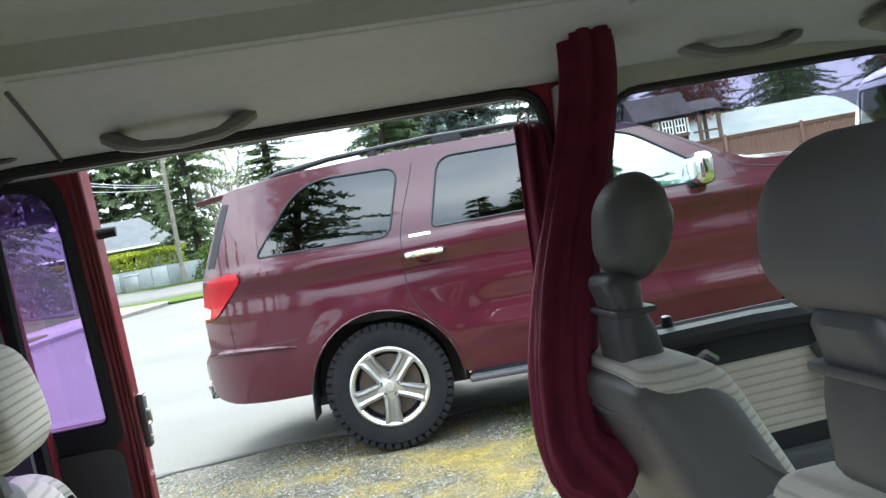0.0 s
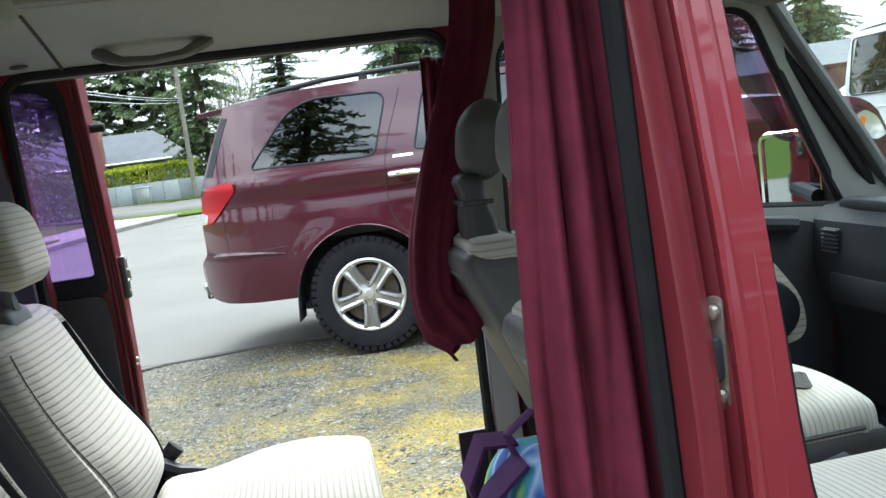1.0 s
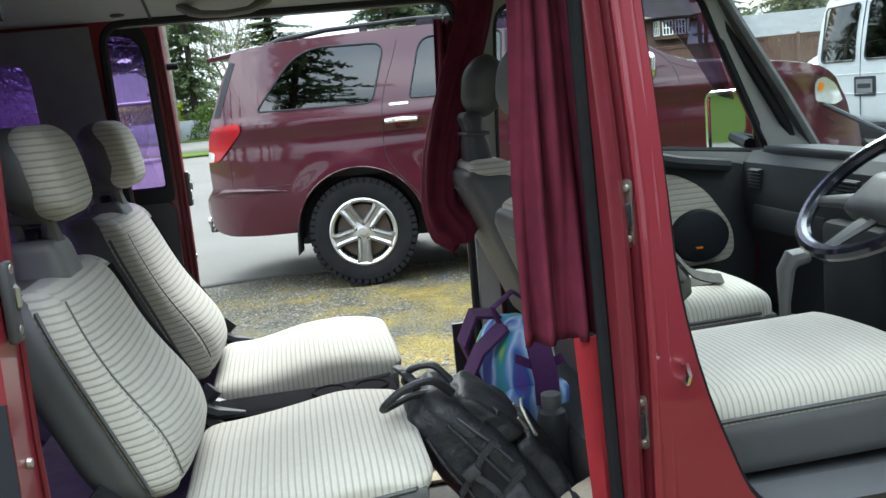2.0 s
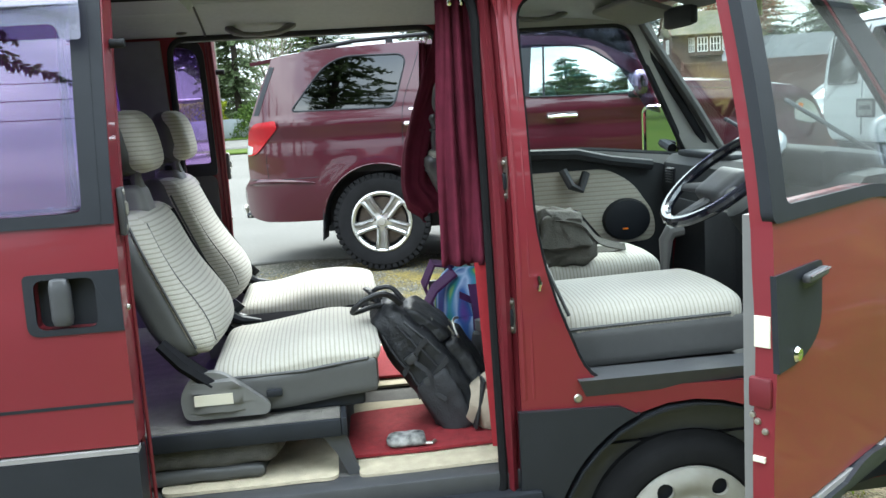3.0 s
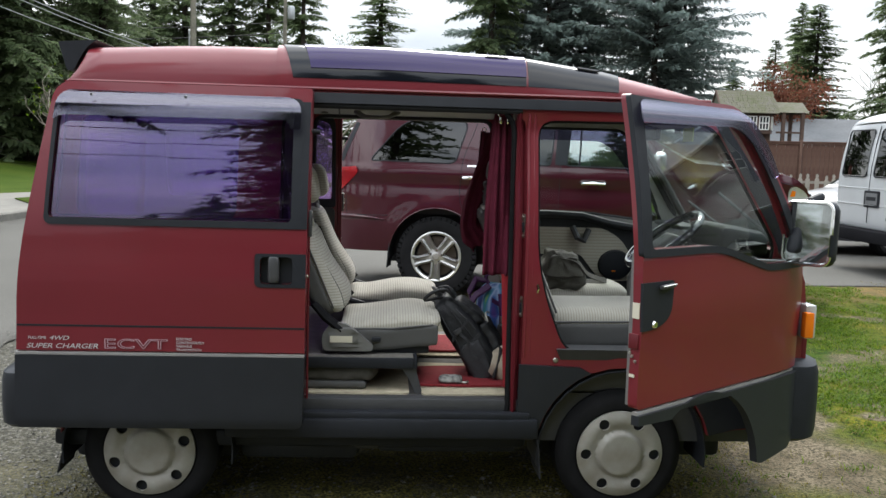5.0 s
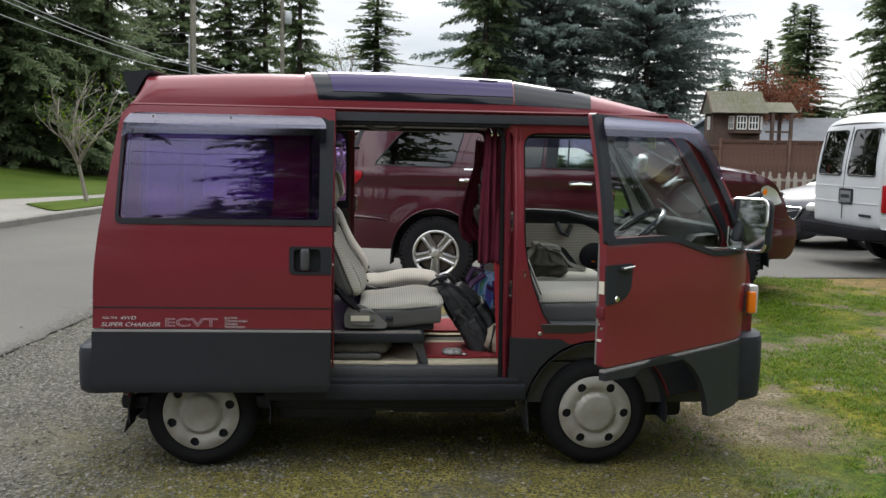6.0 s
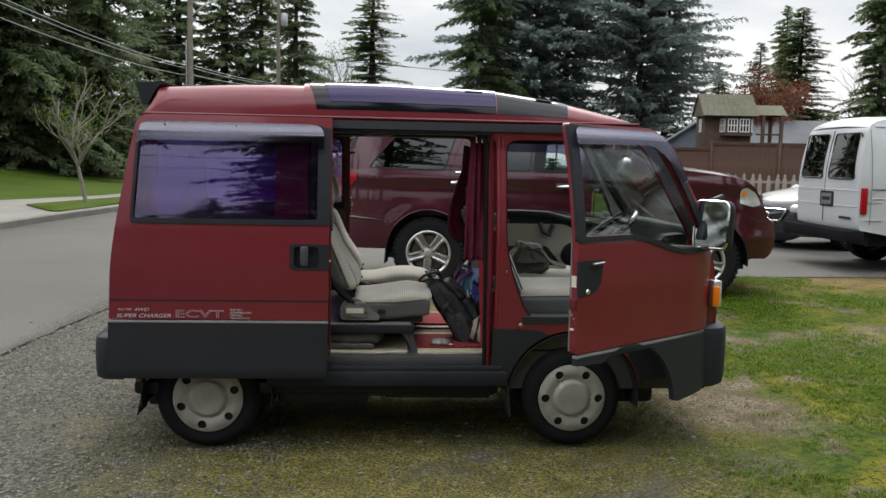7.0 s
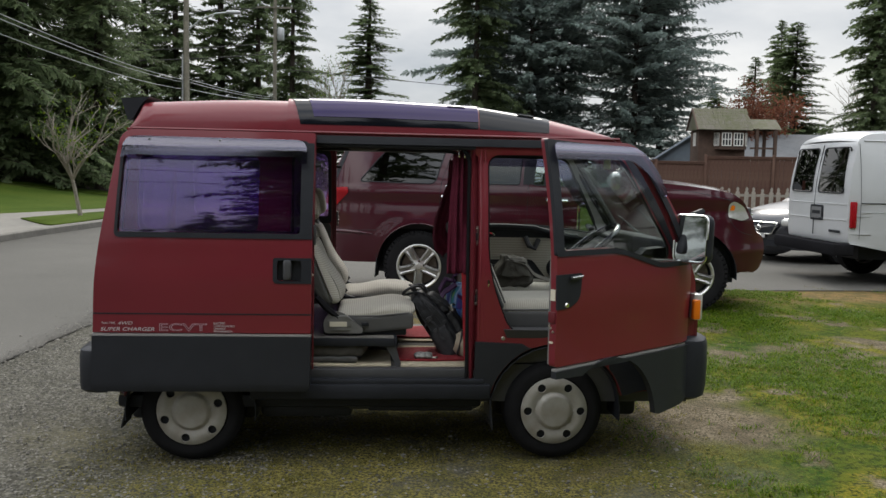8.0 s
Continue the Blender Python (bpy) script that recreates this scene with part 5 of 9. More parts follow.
vent(2.318, 1.22, 1.29, 1.02, 1.08)
vent(2.318, 0.64, 0.74, 1.02, 1.08)
vent(2.318, 0.76, 0.86, 1.02, 1.08)
vent(2.318, 0.12, 0.19, 1.02, 1.08)
part("glovebox_lid", box(2.318, 0.90, 0.90, 2.345, 1.27, 0.975, 0.01), DASH, van)
part("centre_panel", box(2.28, 0.62, 0.70, 2.36, 0.86, 0.98, 0.02), DASH, van)
part("column", tube([(2.33, 0.40, 0.87), (2.20, 0.40, 1.035)], [0.06, 0.05], 12), DASH, van, "steering column shroud")
# steering wheel, laced cover
SW = look((2.14, 0.40, 1.115), (2.261, 0.40, 0.956))
rim = bmesh.new()
tube([(0.185 * math.cos(a), 0.185 * math.sin(a), 0.0) for a in [2 * math.pi * k / 40 for k in range(41)]], 0.0165, 10, caps=False, bm=rim)
swheel = part("steering_wheel", move(rim, SW), shade("glossy_wheel_cover", (0.010, 0.011, 0.020), 0.22, coat=0.6, vary=0.3, scale=60), van, "steering wheel in a glossy dark laced cover")
hub = bmesh.new()
for a in (200, 340, 90 + 180):
    tube([(0.04 * math.cos(radians(a)), 0.04 * math.sin(radians(a)), -0.03), (0.18 * math.cos(radians(a)), 0.18 * math.sin(radians(a)), 0.0)], [0.028, 0.014], 8, bm=hub, flat=0.5)
part("spokes", move(hub, SW), DARKP, swheel)
part("horn_pad", move(pillow(0.17, 0.12, 0.05, 0.022, n=7), SW @ pose(0, -0.01, -0.02)), DARKP, swheel)
part("stalk", tube([(2.22, 0.40, 1.03), (2.21, 0.52, 1.045), (2.205, 0.58, 1.05)], [0.010, 0.009, 0.012], 8), BLACK, van)
part("shift_lever", tube([(2.085, 0.70, 0.70), (2.085, 0.70, 0.82), (2.09, 0.70, 0.90), (2.105, 0.70, 0.925), (2.145, 0.70, 0.93)], [0.012, 0.014, 0.022, 0.024, 0.020], 10), GREYP, van, "grey gear lever")
part("shift_gate", pillow(0.20, 0.11, 0.10, 0.03, n=6, warp=lambda v: Vector((2.09 + v.x, 0.70 + v.y, 0.68 + v.z))), BLACK, van, "black shifter console")
part("gate_rim", tube([(2.09 + 0.085 * math.cos(a), 0.70 + 0.042 * math.sin(a), 0.732) for a in [2 * math.pi * k / 16 for k in range(17)]], 0.004, 6), GREYP, van)
part("handbrake", tube([(1.78, 0.70, 0.69), (1.88, 0.70, 0.74), (1.98, 0.70, 0.76)], [0.012, 0.012, 0.016], 8), BLACK, van)
part("seat_belt_stalk", tube([(1.66, 0.60, 0.70), (1.68, 0.61, 0.80)], 0.014, 8), BLACK, van)

# passenger-door trim on the far side
ft = part("door_trim", mirror_y(panel(rounded([(1.56, 0.66), (2.36, 0.66), (2.37, 1.08), (2.16, 1.13), (1.95, 1.165), (1.56, 1.17)], [0.02, 0.02, 0.05, 0.1, 0.1, 0.02], 5), (), lambda x, z, d: (x, 0.032 + d, z), 0.03, 0.2), YC), DASH, van, "dark passenger door trim")
part("trim_cap", mirror_y(tube([(1.57, 0.075, 1.155), (1.80, 0.078, 1.157), (1.98, 0.078, 1.15), (2.12, 0.075, 1.115), (2.28, 0.07, 1.09)], 0.021, 8), YC), DASH, ft, "grey padded door cap")
part("cloth_insert", mirror_y(panel(rounded([(1.63, 0.935), (1.98, 0.94), (2.10, 0.79), (2.29, 0.80), (2.29, 0.90), (2.20, 1.03), (2.10, 1.085), (1.63, 1.085)], [0.03, 0.03, 0.04, 0.05, 0.08, 0.05, 0.04, 0.03], 5), (), lambda x, z, d: (x, 0.066 - d + 0.0, z), 0.01), YC), TRIMCLOTH, ft, "beige ribbed cloth insert")
part("speaker", mirror_y(move(lathe([(0, 0.028), (0.05, 0.03), (0.085, 0.022), (0.092, 0.0)], 28), pose(2.175, 0.066, 0.885) @ Matrix.Diagonal((1.05, 1, 0.9, 1))), YC), BLACK, ft, "black door speaker")
part("arm_pull", mirror_y(tube([(1.93, 0.07, 1.09), (1.955, 0.095, 1.03), (1.99, 0.095, 1.015), (2.02, 0.07, 1.075)], 0.017, 8), YC), DARKP, ft, "door pull handle")
part("door_pocket", mirror_y(box(1.60, 0.062, 0.72, 1.96, 0.10, 0.905, 0.02), YC), DARKP, ft)
part("door_reflector", mirror_y(box(2.15, 0.094, 0.850, 2.172, 0.10, 0.857, 0.001), YC), AMBER, ft, "small amber reflector")
part("lock_knob", mirror_y(pillow(0.02, 0.02, 0.035, 0.007, n=4, warp=lambda v: Vector((1.645, 0.06, 1.18)) + v), YC), BLACK, ft)
part("inner_lever", mirror_y(tube([(1.68, 0.07, 1.115), (1.70, 0.085, 1.118), (1.72, 0.08, 1.10)], 0.009, 6), YC), CHROME, ft)


# ---- seats ----
def headrest(parent, x, y, z, lean=0.14, w=0.25, h=0.19, deep=0.115, inset=False):
    """A padded head block with a corded face, on a moulded bracket with an oval hole."""
    tip = lambda v: y + v.y * (1 - 0.30 * abs(v.z / h * 1.6) ** 2.2)
    hr = part("headrest", pillow(deep, w, h, 0.055, n=12, warp=lambda v: Vector((x + v.x * (1 - 0.8 * (v.z / h) ** 2) + lean * v.z, tip(v), z + v.z))), GREYV, parent, "grey vinyl headrest")
    if inset:
        face = pillow(0.03, w * 0.70, h * 0.72, 0.014, n=10, warp=lambda v: Vector((x + deep / 2 - 0.010 + v.x - 2.2 * v.z * v.z + lean * v.z, tip(v), z + v.z)))
    else:
        face = pillow(0.075, w - 0.004, h + 0.002, 0.037, n=12, warp=lambda v: Vector((x + 0.030 + v.x * (1 - 0.7 * (v.z / h) ** 2) + lean * v.z, tip(v), z + v.z)))
    part("headrest_face", face, CORD_Z, hr, "cream corded headrest face")
    zb = z - h / 2
    if inset:
        post = pillow(0.052, 0.105, 0.150, 0.018, n=10, warp=lambda v: Vector((x - 0.014 + v.x * (1.12 - 1.6 * v.z - 0.30 * math.exp(-((v.z - 0.028) / 0.022) ** 2)) - 0.10 * v.z, y + v.y * (1.0 - 1.4 * v.z), zb - 0.058 + v.z)))
        pb = part("headrest_post", post, DARKP, parent, "dark plastic headrest bracket")
        part("post_collar", pillow(0.060, 0.112, 0.012, 0.005, n=6, warp=lambda v: Vector((x - 0.014 + v.x, y + v.y, zb - 0.036 + v.z))), DARKP, pb)
        return hr
    bw = 1.0
    lo = pillow(0.085 * bw, 0.125 * bw, 0.085, 0.02, n=8, warp=lambda v: Vector((x - 0.004 + v.x * (1 - 1.5 * v.z) - 0.2 * v.z, y + v.y * (1 - 1.2 * v.z), zb - 0.074 + v.z)))
    br = part("headrest_post", lo, GREYP, parent, "grey plastic headrest bracket")
    up = bmesh.new()
    for sx in (-1, 1):
        tube([(x - 0.012 + sx * 0.024, y, zb - 0.04), (x - 0.014 + sx * 0.026, y, zb - 0.01), (x - 0.012 + sx * 0.030, y, zb + 0.025)], [0.022, 0.013, 0.020], 8, bm=up, flat=1.0)
    tube([(x - 0.045, y, zb + 0.006), (x + 0.022, y, zb + 0.006)], 0.018, 8, bm=up)
    part("bracket_neck", up, GREYP, br)
    part("bracket_slot", pillow(0.024, 0.05, 0.030, 0.009, n=5, warp=lambda v: Vector((x - 0.012 + v.x, y + v.y, zb - 0.030 + v.z))), BLACK, br)
    return hr


def rear_seat(y0, y1, cush_x1, near_side):
    """A folding rear seat: puffed cushion, reclined back with grooves and bolsters, recliner covers."""
    w, yc = y1 - y0, (y0 + y1) / 2
    s = thing("rear_seat", "cream corded rear seat with grey vinyl sides, reclined", "seat", "rear seats")
    s.matrix_basis = pose(0, yc, 0)
    gr = w / 2 - 0.058                        # the grooves beside the middle panel
    groove = lambda y: math.exp(-((abs(y) - gr) / 0.010) ** 2)
    x0 = 0.735
    top = lambda x, y: (0.778 if near_side else 0.790) + 0.030 * smooth01((x - 0.80) / 0.22) - 0.012 * smooth01((x - cush_x1 + 0.12) / 0.12) - 0.016 * (abs(y) / w * 2) ** 4 + 0.006 * math.exp(-((x - 0.93) / 0.10) ** 2 - (y / 0.12) ** 2)
    def cushion(v):
        x = (x0 + cush_x1) / 2 + v.x
        f = (v.z + 0.055) / 0.11
        return Vector((x + 0.012 * f * smooth01((x - cush_x1 + 0.1) / 0.1), v.y * (1 + 0.010 * math.sin(f * 3.1)), 0.718 + (top(x, v.y) + 0.004 * noise.noise((x * 9, v.y * 9 + y0 * 7, 2)) - 0.718) * f + 0.020 * smooth01((x - 0.85) / 0.3) * (1 - f)))
    part("cushion", pillow(cush_x1 - x0, w, 0.11, 0.042, n=22, warp=cushion), CORD_Y, s, "cream corded seat cushion")
    part("cushion_base", pillow(cush_x1 - x0 - 0.005, w + 0.010, 0.098, 0.020, n=10, warp=lambda v: Vector(((x0 + cush_x1) / 2 + v.x, v.y + 0.004 * math.sin(v.x * 21), 0.697 + v.z + 0.020 * smooth01((v.x + 0.05) / 0.25)))), GREYV, s, "grey vinyl cushion side")
    rim = [(x, sg * (w / 2 + 0.003), 0.741 + 0.020 * smooth01((x - 0.90) / 0.25)) for sg in (-1,) for x in (0.76, 0.85, 0.95, 1.05, cush_x1 - 0.03)]
    rim += [(cush_x1 - 0.008, -w / 2 + 0.03, 0.763), (cush_x1 + 0.004, 0, 0.764), (cush_x1 - 0.008, w / 2 - 0.03, 0.763)] + [(x, -y, z) for x, y, z in rim[::-1]]
    part("piping", tube(rim, 0.0040, 6), GREYV, s)
    # backrest: the front plane leans back as it rises
    face = lambda z: 0.742 - 0.418 * (z - 0.82)
    zc, L = (0.974, 0.348) if near_side else (0.994, 0.388)
    def back(v):
        z = zc + v.z
        front = smooth01((v.x + 0.02) / 0.05)
        puff = 0.026 * math.exp(-((z - 0.885) / 0.085) ** 2) * (1 - (abs(v.y) / w * 2) ** 4) + 0.016 * (1 - (min(abs(v.y), gr) / gr) ** 2.4) * (1 - (v.z / L * 2) ** 4) - 0.011 * groove(v.y) + 0.006 * math.sin((v.z / L + 0.5) * 7.0) * (1 - abs(v.y) / w * 2)
        return Vector((face(z) - 0.045 + v.x + front * puff, v.y * (1 - 0.10 * smooth01((v.z - 0.08) / 0.12)), z))
    part("backrest", pillow(0.09, w, L, 0.040, n=26, warp=back), CORD_Z, s, "cream corded backrest")
    def shellback(v):
        z = zc - 0.002 + v.z
        return Vector((face(z) - 0.078 + v.x + 0.02 * smooth01((-v.z - 0.1) / 0.1) * (v.x < 0), v.y * (1 - 0.10 * smooth01((v.z - 0.08) / 0.12)), z))
    part("back_shell", pillow(0.100, w + 0.014, L + 0.006, 0.036, n=14, warp=shellback), GREYV, s, "grey vinyl back shell")
    for sg in (-1, 1):
        zz = [-0.150 + 0.30 * k / 12 for k in range(13)]
        part("groove_strip", tube([back(Vector((0.045, sg * gr, q))) + Vector((0.010 if sg > 0 else 0.006, 0, 0)) for q in zz], 0.0065 if sg > 0 else 0.0016, 6), DULLBLACK if sg > 0 else GREYP, s, "dark strip in the groove" if sg > 0 else "")
        part("piping", tube([shellback(Vector((0.043, sg * (w / 2 + 0.004), q))) for q in zz], 0.0032, 6), GREYV, s)
        part("hinge_arm", tube([(0.625, sg * (w / 2 + 0.008), 0.842), (0.672, sg * (w / 2 + 0.012), 0.79), (0.74, sg * (w / 2 + 0.012), 0.735)], [0.026, 0.031, 0.030], 8, flat=0.6), DULLBLACK, s, "black recliner arm")
        inner = [(0.69, sg * (w / 2 + 0.006), 0.835), (0.715, sg * (w / 2 + 0.010), 0.80), (0.765, sg * (w / 2 + 0.012), 0.775), (0.82, sg * (w / 2 + 0.012), 0.768)]
        if sg > 0:
            part("inner_hinge", tube(inner, [0.026, 0.032, 0.024, 0.008], 8, flat=0.6), BLACK, s, "black inner hinge cover")
        cov = rounded([(0.668, 0.652), (0.865, 0.652), (0.872, 0.675), (0.80, 0.735), (0.755, 0.768), (0.695, 0.766), (0.658, 0.715)], [0.02, 0.012, 0.02, 0.04, 0.04, 0.04, 0.04], 5)
        part("hinge_cover", panel(cov, (), lambda x, z, d: (x, sg * (w / 2 + 0.040 - d - (0.011 if d < 0.001 and not (0.69 < x < 0.81 and 0.667 < z < 0.745) else 0.0)), z), 0.034, 0.03, 0.03), GREYP, s, "grey recliner cover", sharp=60)
        part("release_lever", box(0.862, sg * (w / 2 + 0.018) - 0.008, 0.690, 0.900, sg * (w / 2 + 0.018) + 0.008, 0.708, 0.004), BLACK, s, "black release lever")
    part("seat_label", box(0.695, -w / 2 - 0.0425, 0.69, 0.785, -w / 2 - 0.0395, 0.716), PAPER, s, "cream sticker")
    headrest(s, 0.550, 0, 1.318, lean=-0.20, w=0.24, h=0.155, deep=0.112 if near_side else 0.085)
    part("buckle", tube([(0.69, w / 2 + 0.03, 0.74), (0.74, w / 2 + 0.04, 0.80), (0.76, w / 2 + 0.045, 0.82)], [0.012, 0.018, 0.02], 8), BLACK, s)
    part("leg_frame", box(0.66, -w / 2 + 0.02, 0.635, 1.10, w / 2 - 0.02, 0.675, 0.008), BLACK, s)
    return s


rear_seat(0.155, 0.625, 1.14, True)
rear_seat(0.785, 1.235, 1.168, False)
plat = thing("seat_platform", "dark metal seat platform standing on the van floor", "seat base")
part("platform_top", box(0.30, 0.10, 0.612, 1.035, 1.27, 0.636, 0.006), DUSTY, plat, "dusty grey carpeted platform top")
part("platform_lip", box(0.30, 0.088, 0.590, 1.035, 0.100, 0.634, 0.004), BLACK, plat, "black steel lip")
part("platform_lip", box(1.035, 0.09, 0.590, 1.05, 1.27, 0.636, 0.004), BLACK, plat)
for y in (0.105, 0.70, 1.24):
    part("platform_leg", panel([(0.985, 0.592), (1.045, 0.592), (1.055, 0.55), (1.075, 0.484), (1.045, 0.484), (1.02, 0.54)], (), lambda x, z, d, y=y: (x, y + d, z), 0.018), DARKP, plat, "splayed black steel leg")
part("platform_wall", box(0.30, 0.50, 0.483, 1.0, 0.52, 0.612), CARPET, plat)
con = thing("centre_console", "dark plastic tray with two cup holders between the seats", "console")
part("tray", box(0.74, 0.640, 0.70, 1.15, 0.772, 0.762, 0.012), DULLBLACK, con)
part("tray_well", box(0.80, 0.655, 0.755, 0.955, 0.757, 0.7635, 0.003), DULLBLACK, con)
for x in (1.00, 1.09):
    part("cup_ring", tube([(x + 0.037 * math.cos(a), 0.705 + 0.037 * math.sin(a), 0.765) for a in [2 * math.pi * k / 20 for k in range(21)]], 0.004, 6), DULLBLACK, con, "dark cup-holder ring")
    part("cup_well", move(lathe([(0, 0.0), (0.032, 0.0), (0.033, 0.0015), (0, 0.0015)], 20), pose(x, 0.705, 0.764, 90)), DULLBLACK, con)


def cab_seat(y, label, x=1.86, w=0.41, dx=0.0, head=(0.235, 0.110, 1.425), tall=0.40):
    s = thing("cab_seat", label, "seat", "front seats")
    s.matrix_basis = pose(0, y, 0)
    part("cushion", pillow(0.50, w, 0.10, 0.045, n=12, warp=lambda v: Vector((x + v.x, v.y, 0.775 + v.z + 0.02 * math.cos(v.y / w * 2.8) + 0.015 * v.x))), CORD_Y, s, "cream corded seat cushion")
    part("cushion_base", pillow(0.50, w + 0.01, 0.11, 0.022, n=8, warp=lambda v: Vector((x + 0.004 + v.x, v.y, 0.725 + v.z + 0.015 * v.x))), GREYV, s, "dark grey vinyl cushion side")
    part("piping", tube([(x - 0.24, -w / 2, 0.776), (x + 0.2, -w / 2 - 0.002, 0.784), (x + 0.252, 0, 0.785), (x + 0.2, w / 2 + 0.002, 0.784), (x - 0.24, w / 2, 0.776)], 0.0045, 6), GREYV, s)
    slim = lambda q: 1 - 0.18 * smooth01((q + 0.02) / 0.22) ** 1.3
    lean = lambda v: Vector((1.595 + dx + v.x - 0.42 * (v.z + 0.2), v.y * slim(v.z), 0.985 + v.z))
    part("backrest", pillow(0.135, w - 0.004, tall, 0.050, n=16, warp=lambda v: lean(Vector((v.x - 0.002 - 0.010 * (abs(v.y) / w * 2) ** 3, v.y, v.z + tall / 2 - 0.213)))), CORD_Z, s, "cream corded backrest")
    part("back_shell", pillow(0.140, w + 0.014, tall - 0.012, 0.045, n=12, warp=lambda v: lean(Vector((v.x - 0.023, v.y, v.z + tall / 2 - 0.226)))), GREYV, s, "smooth grey vinyl seat back")
    part("piping", tube([lean(Vector((0.046, -w / 2 - 0.006, -0.17))), lean(Vector((0.046, -w / 2 - 0.006, 0.06)))] + [lean(Vector((-0.03, -w / 2 + 0.002, tall - 0.292))), lean(Vector((-0.088, -w / 2 + 0.03, tall - 0.284))), lean(Vector((-0.094, 0, tall - 0.282))), lean(Vector((-0.088, w / 2 - 0.03, tall - 0.284))), lean(Vector((-0.03, w / 2 - 0.002, tall - 0.292)))] + [lean(Vector((0.046, w / 2 + 0.006, 0.06))), lean(Vector((0.046, w / 2 + 0.006, -0.17)))], 0.005, 6), GREYV, s)
    headrest(s, head[2], 0, 1.394, lean=0.14, w=head[0], h=0.150, deep=head[1], inset=True)
    return s


cab_seat(0.385, "cream corded driver's seat with grey vinyl back")
cab_seat(0.955, "cream corded passenger seat with grey vinyl back", w=0.37, dx=0.025, head=(0.135, 0.062, 1.437), tall=0.45)


# ---- curtains ----
def curtain(name, label, width_at, x_at, y_at, z0, z1, folds, depth, mat=CURTAIN, rows=40, cols=64, seed=0):
    """A hanging cloth: gathered at the top, folds running down and wandering."""
    rws = []
    for i in range(rows + 1):
        f = i / rows
        z = z1 + (z0 - z1) * f
        row = []
        for j in range(cols + 1):
            u = j / cols
            w = 0.5 * math.sin(2 * math.pi * folds * u + 0.8 * math.sin(3 * f + seed)) + 0.3 * math.sin(2 * math.pi * (folds * 1.7) * u + 2 * f + seed)
            nz = noise.noise((u * 3 + seed, f * 2, seed))
            row.append((x_at(f) + (u - 0.5) * width_at(f) + 0.006 * nz, y_at(f) + depth * w * (0.6 + 0.5 * f) + 0.02 * nz, z + 0.008 * nz * f))
        rws.append(row)
    return solid(name, thick_skin(rws, 0.0025), mat, label, "curtain", "curtains", sharp=180)


curtain("curtain", "wine red cloth curtain gathered by the door pillar", lambda f: 0.086 + 0.046 * smooth01(f * 1.3), lambda f: 1.373, lambda f: 0.150 - 0.012 * f, 0.975, 1.605, 2.6, 0.027, seed=1)
# far curtain: gathered, bulging and tucked under behind the seat back
fr_rows = []
for i in range(56):
    f = i / 55
    tuck = smooth01((f - 0.84) / 0.16)
    z = 1.722 - 0.745 * f
    xc = 1.512 - 0.148 * smooth01(f / 0.72) - 0.022 * smooth01((f - 0.55) / 0.3) + 0.052 * tuck
    yy = 1.150 - 0.150 * f
    w = 0.080 + 0.016 * smooth01(f / 0.6) + 0.075 * tuck
    row = []
    for j in range(73):
        a = 2 * math.pi * j / 72
        fold = 1 + 0.16 * math.sin(5 * a + 2.0 * f) + 0.10 * math.sin(9 * a - 2.5 * f) + 0.05 * math.sin(17 * a + 4 * f)
        pinch = 1 - 0.80 * smooth01((f - 0.93) / 0.07)
        sag = smooth01((f - 0.70) / 0.30)
        row.append((xc + 0.5 * w * math.cos(a) * fold * (0.35 + 0.65 * pinch), yy + 0.036 * math.sin(a) * fold * pinch, z + 0.012 * math.sin(3 * a + 9 * f) * sag + (0.042 + 0.035 * math.cos(a)) * sag))
    fr_rows.append(row)
solid("curtain", skin(fr_rows), CURTAIN, "wine red velvet curtain bunched up and tucked behind the seat", "curtain", "curtains", sharp=180)
fr2 = []
for i in range(30):
    f = i / 29
    fr2.append([(1.436 - 0.018 * f + (u - 0.5) * (0.060 + 0.03 * f), 1.285 - 0.06 * f + 0.010 * math.sin(2 * math.pi * 2.5 * u + 2 * f), 1.585 + 0.012 * (0.5 - u) - 0.50 * f) for u in [j / 24 for j in range(25)]])
solid("curtain", thick_skin(fr2, 0.002), CURTAIN, "narrow wine red velvet curtain end hanging from a clip", "curtain", "curtains", sharp=180)
for (hx, hy, hz) in ((1.50, 1.150, 1.728), (1.53, 1.155, 1.728), (1.425, 1.285, 1.580), (1.36, 0.13, 1.612), (1.39, 0.13, 1.612)):
    c = thing("curtain_clip", "small chrome curtain clip", "clip", "curtain clips")
    part("clip_ring", tube([(hx + 0.010 * math.cos(a), hy, hz + 0.016 + 0.012 * math.sin(a)) for a in [2 * math.pi * k / 12 for k in range(13)]], 0.0022, 6), CHROME, c)
    part("clip_jaw", box(hx - 0.005, hy - 0.006, hz - 0.025, hx + 0.005, hy + 0.006, hz + 0.006, 0.002), CHROME, c)
part("rail_knob", move(lathe([(0, -0.02), (0.012, -0.018), (0.014, 0.0)], 14), pose(1.478, 1.150, 1.745)), GREYP, van)

# ---- things in the van ----
# red and cream mats
def mat_sheet(name, outline, z, mat, label):
    bm = panel(outline, (), lambda x, y, d: (x, y, z - d + 0.006 * noise.noise((x * 6, y * 6, 1))), 0.008, 0.06, 0.06)
    bmesh.ops.reverse_faces(bm, faces=bm.faces[:])
    return solid(name, bm, mat, label, "mat")


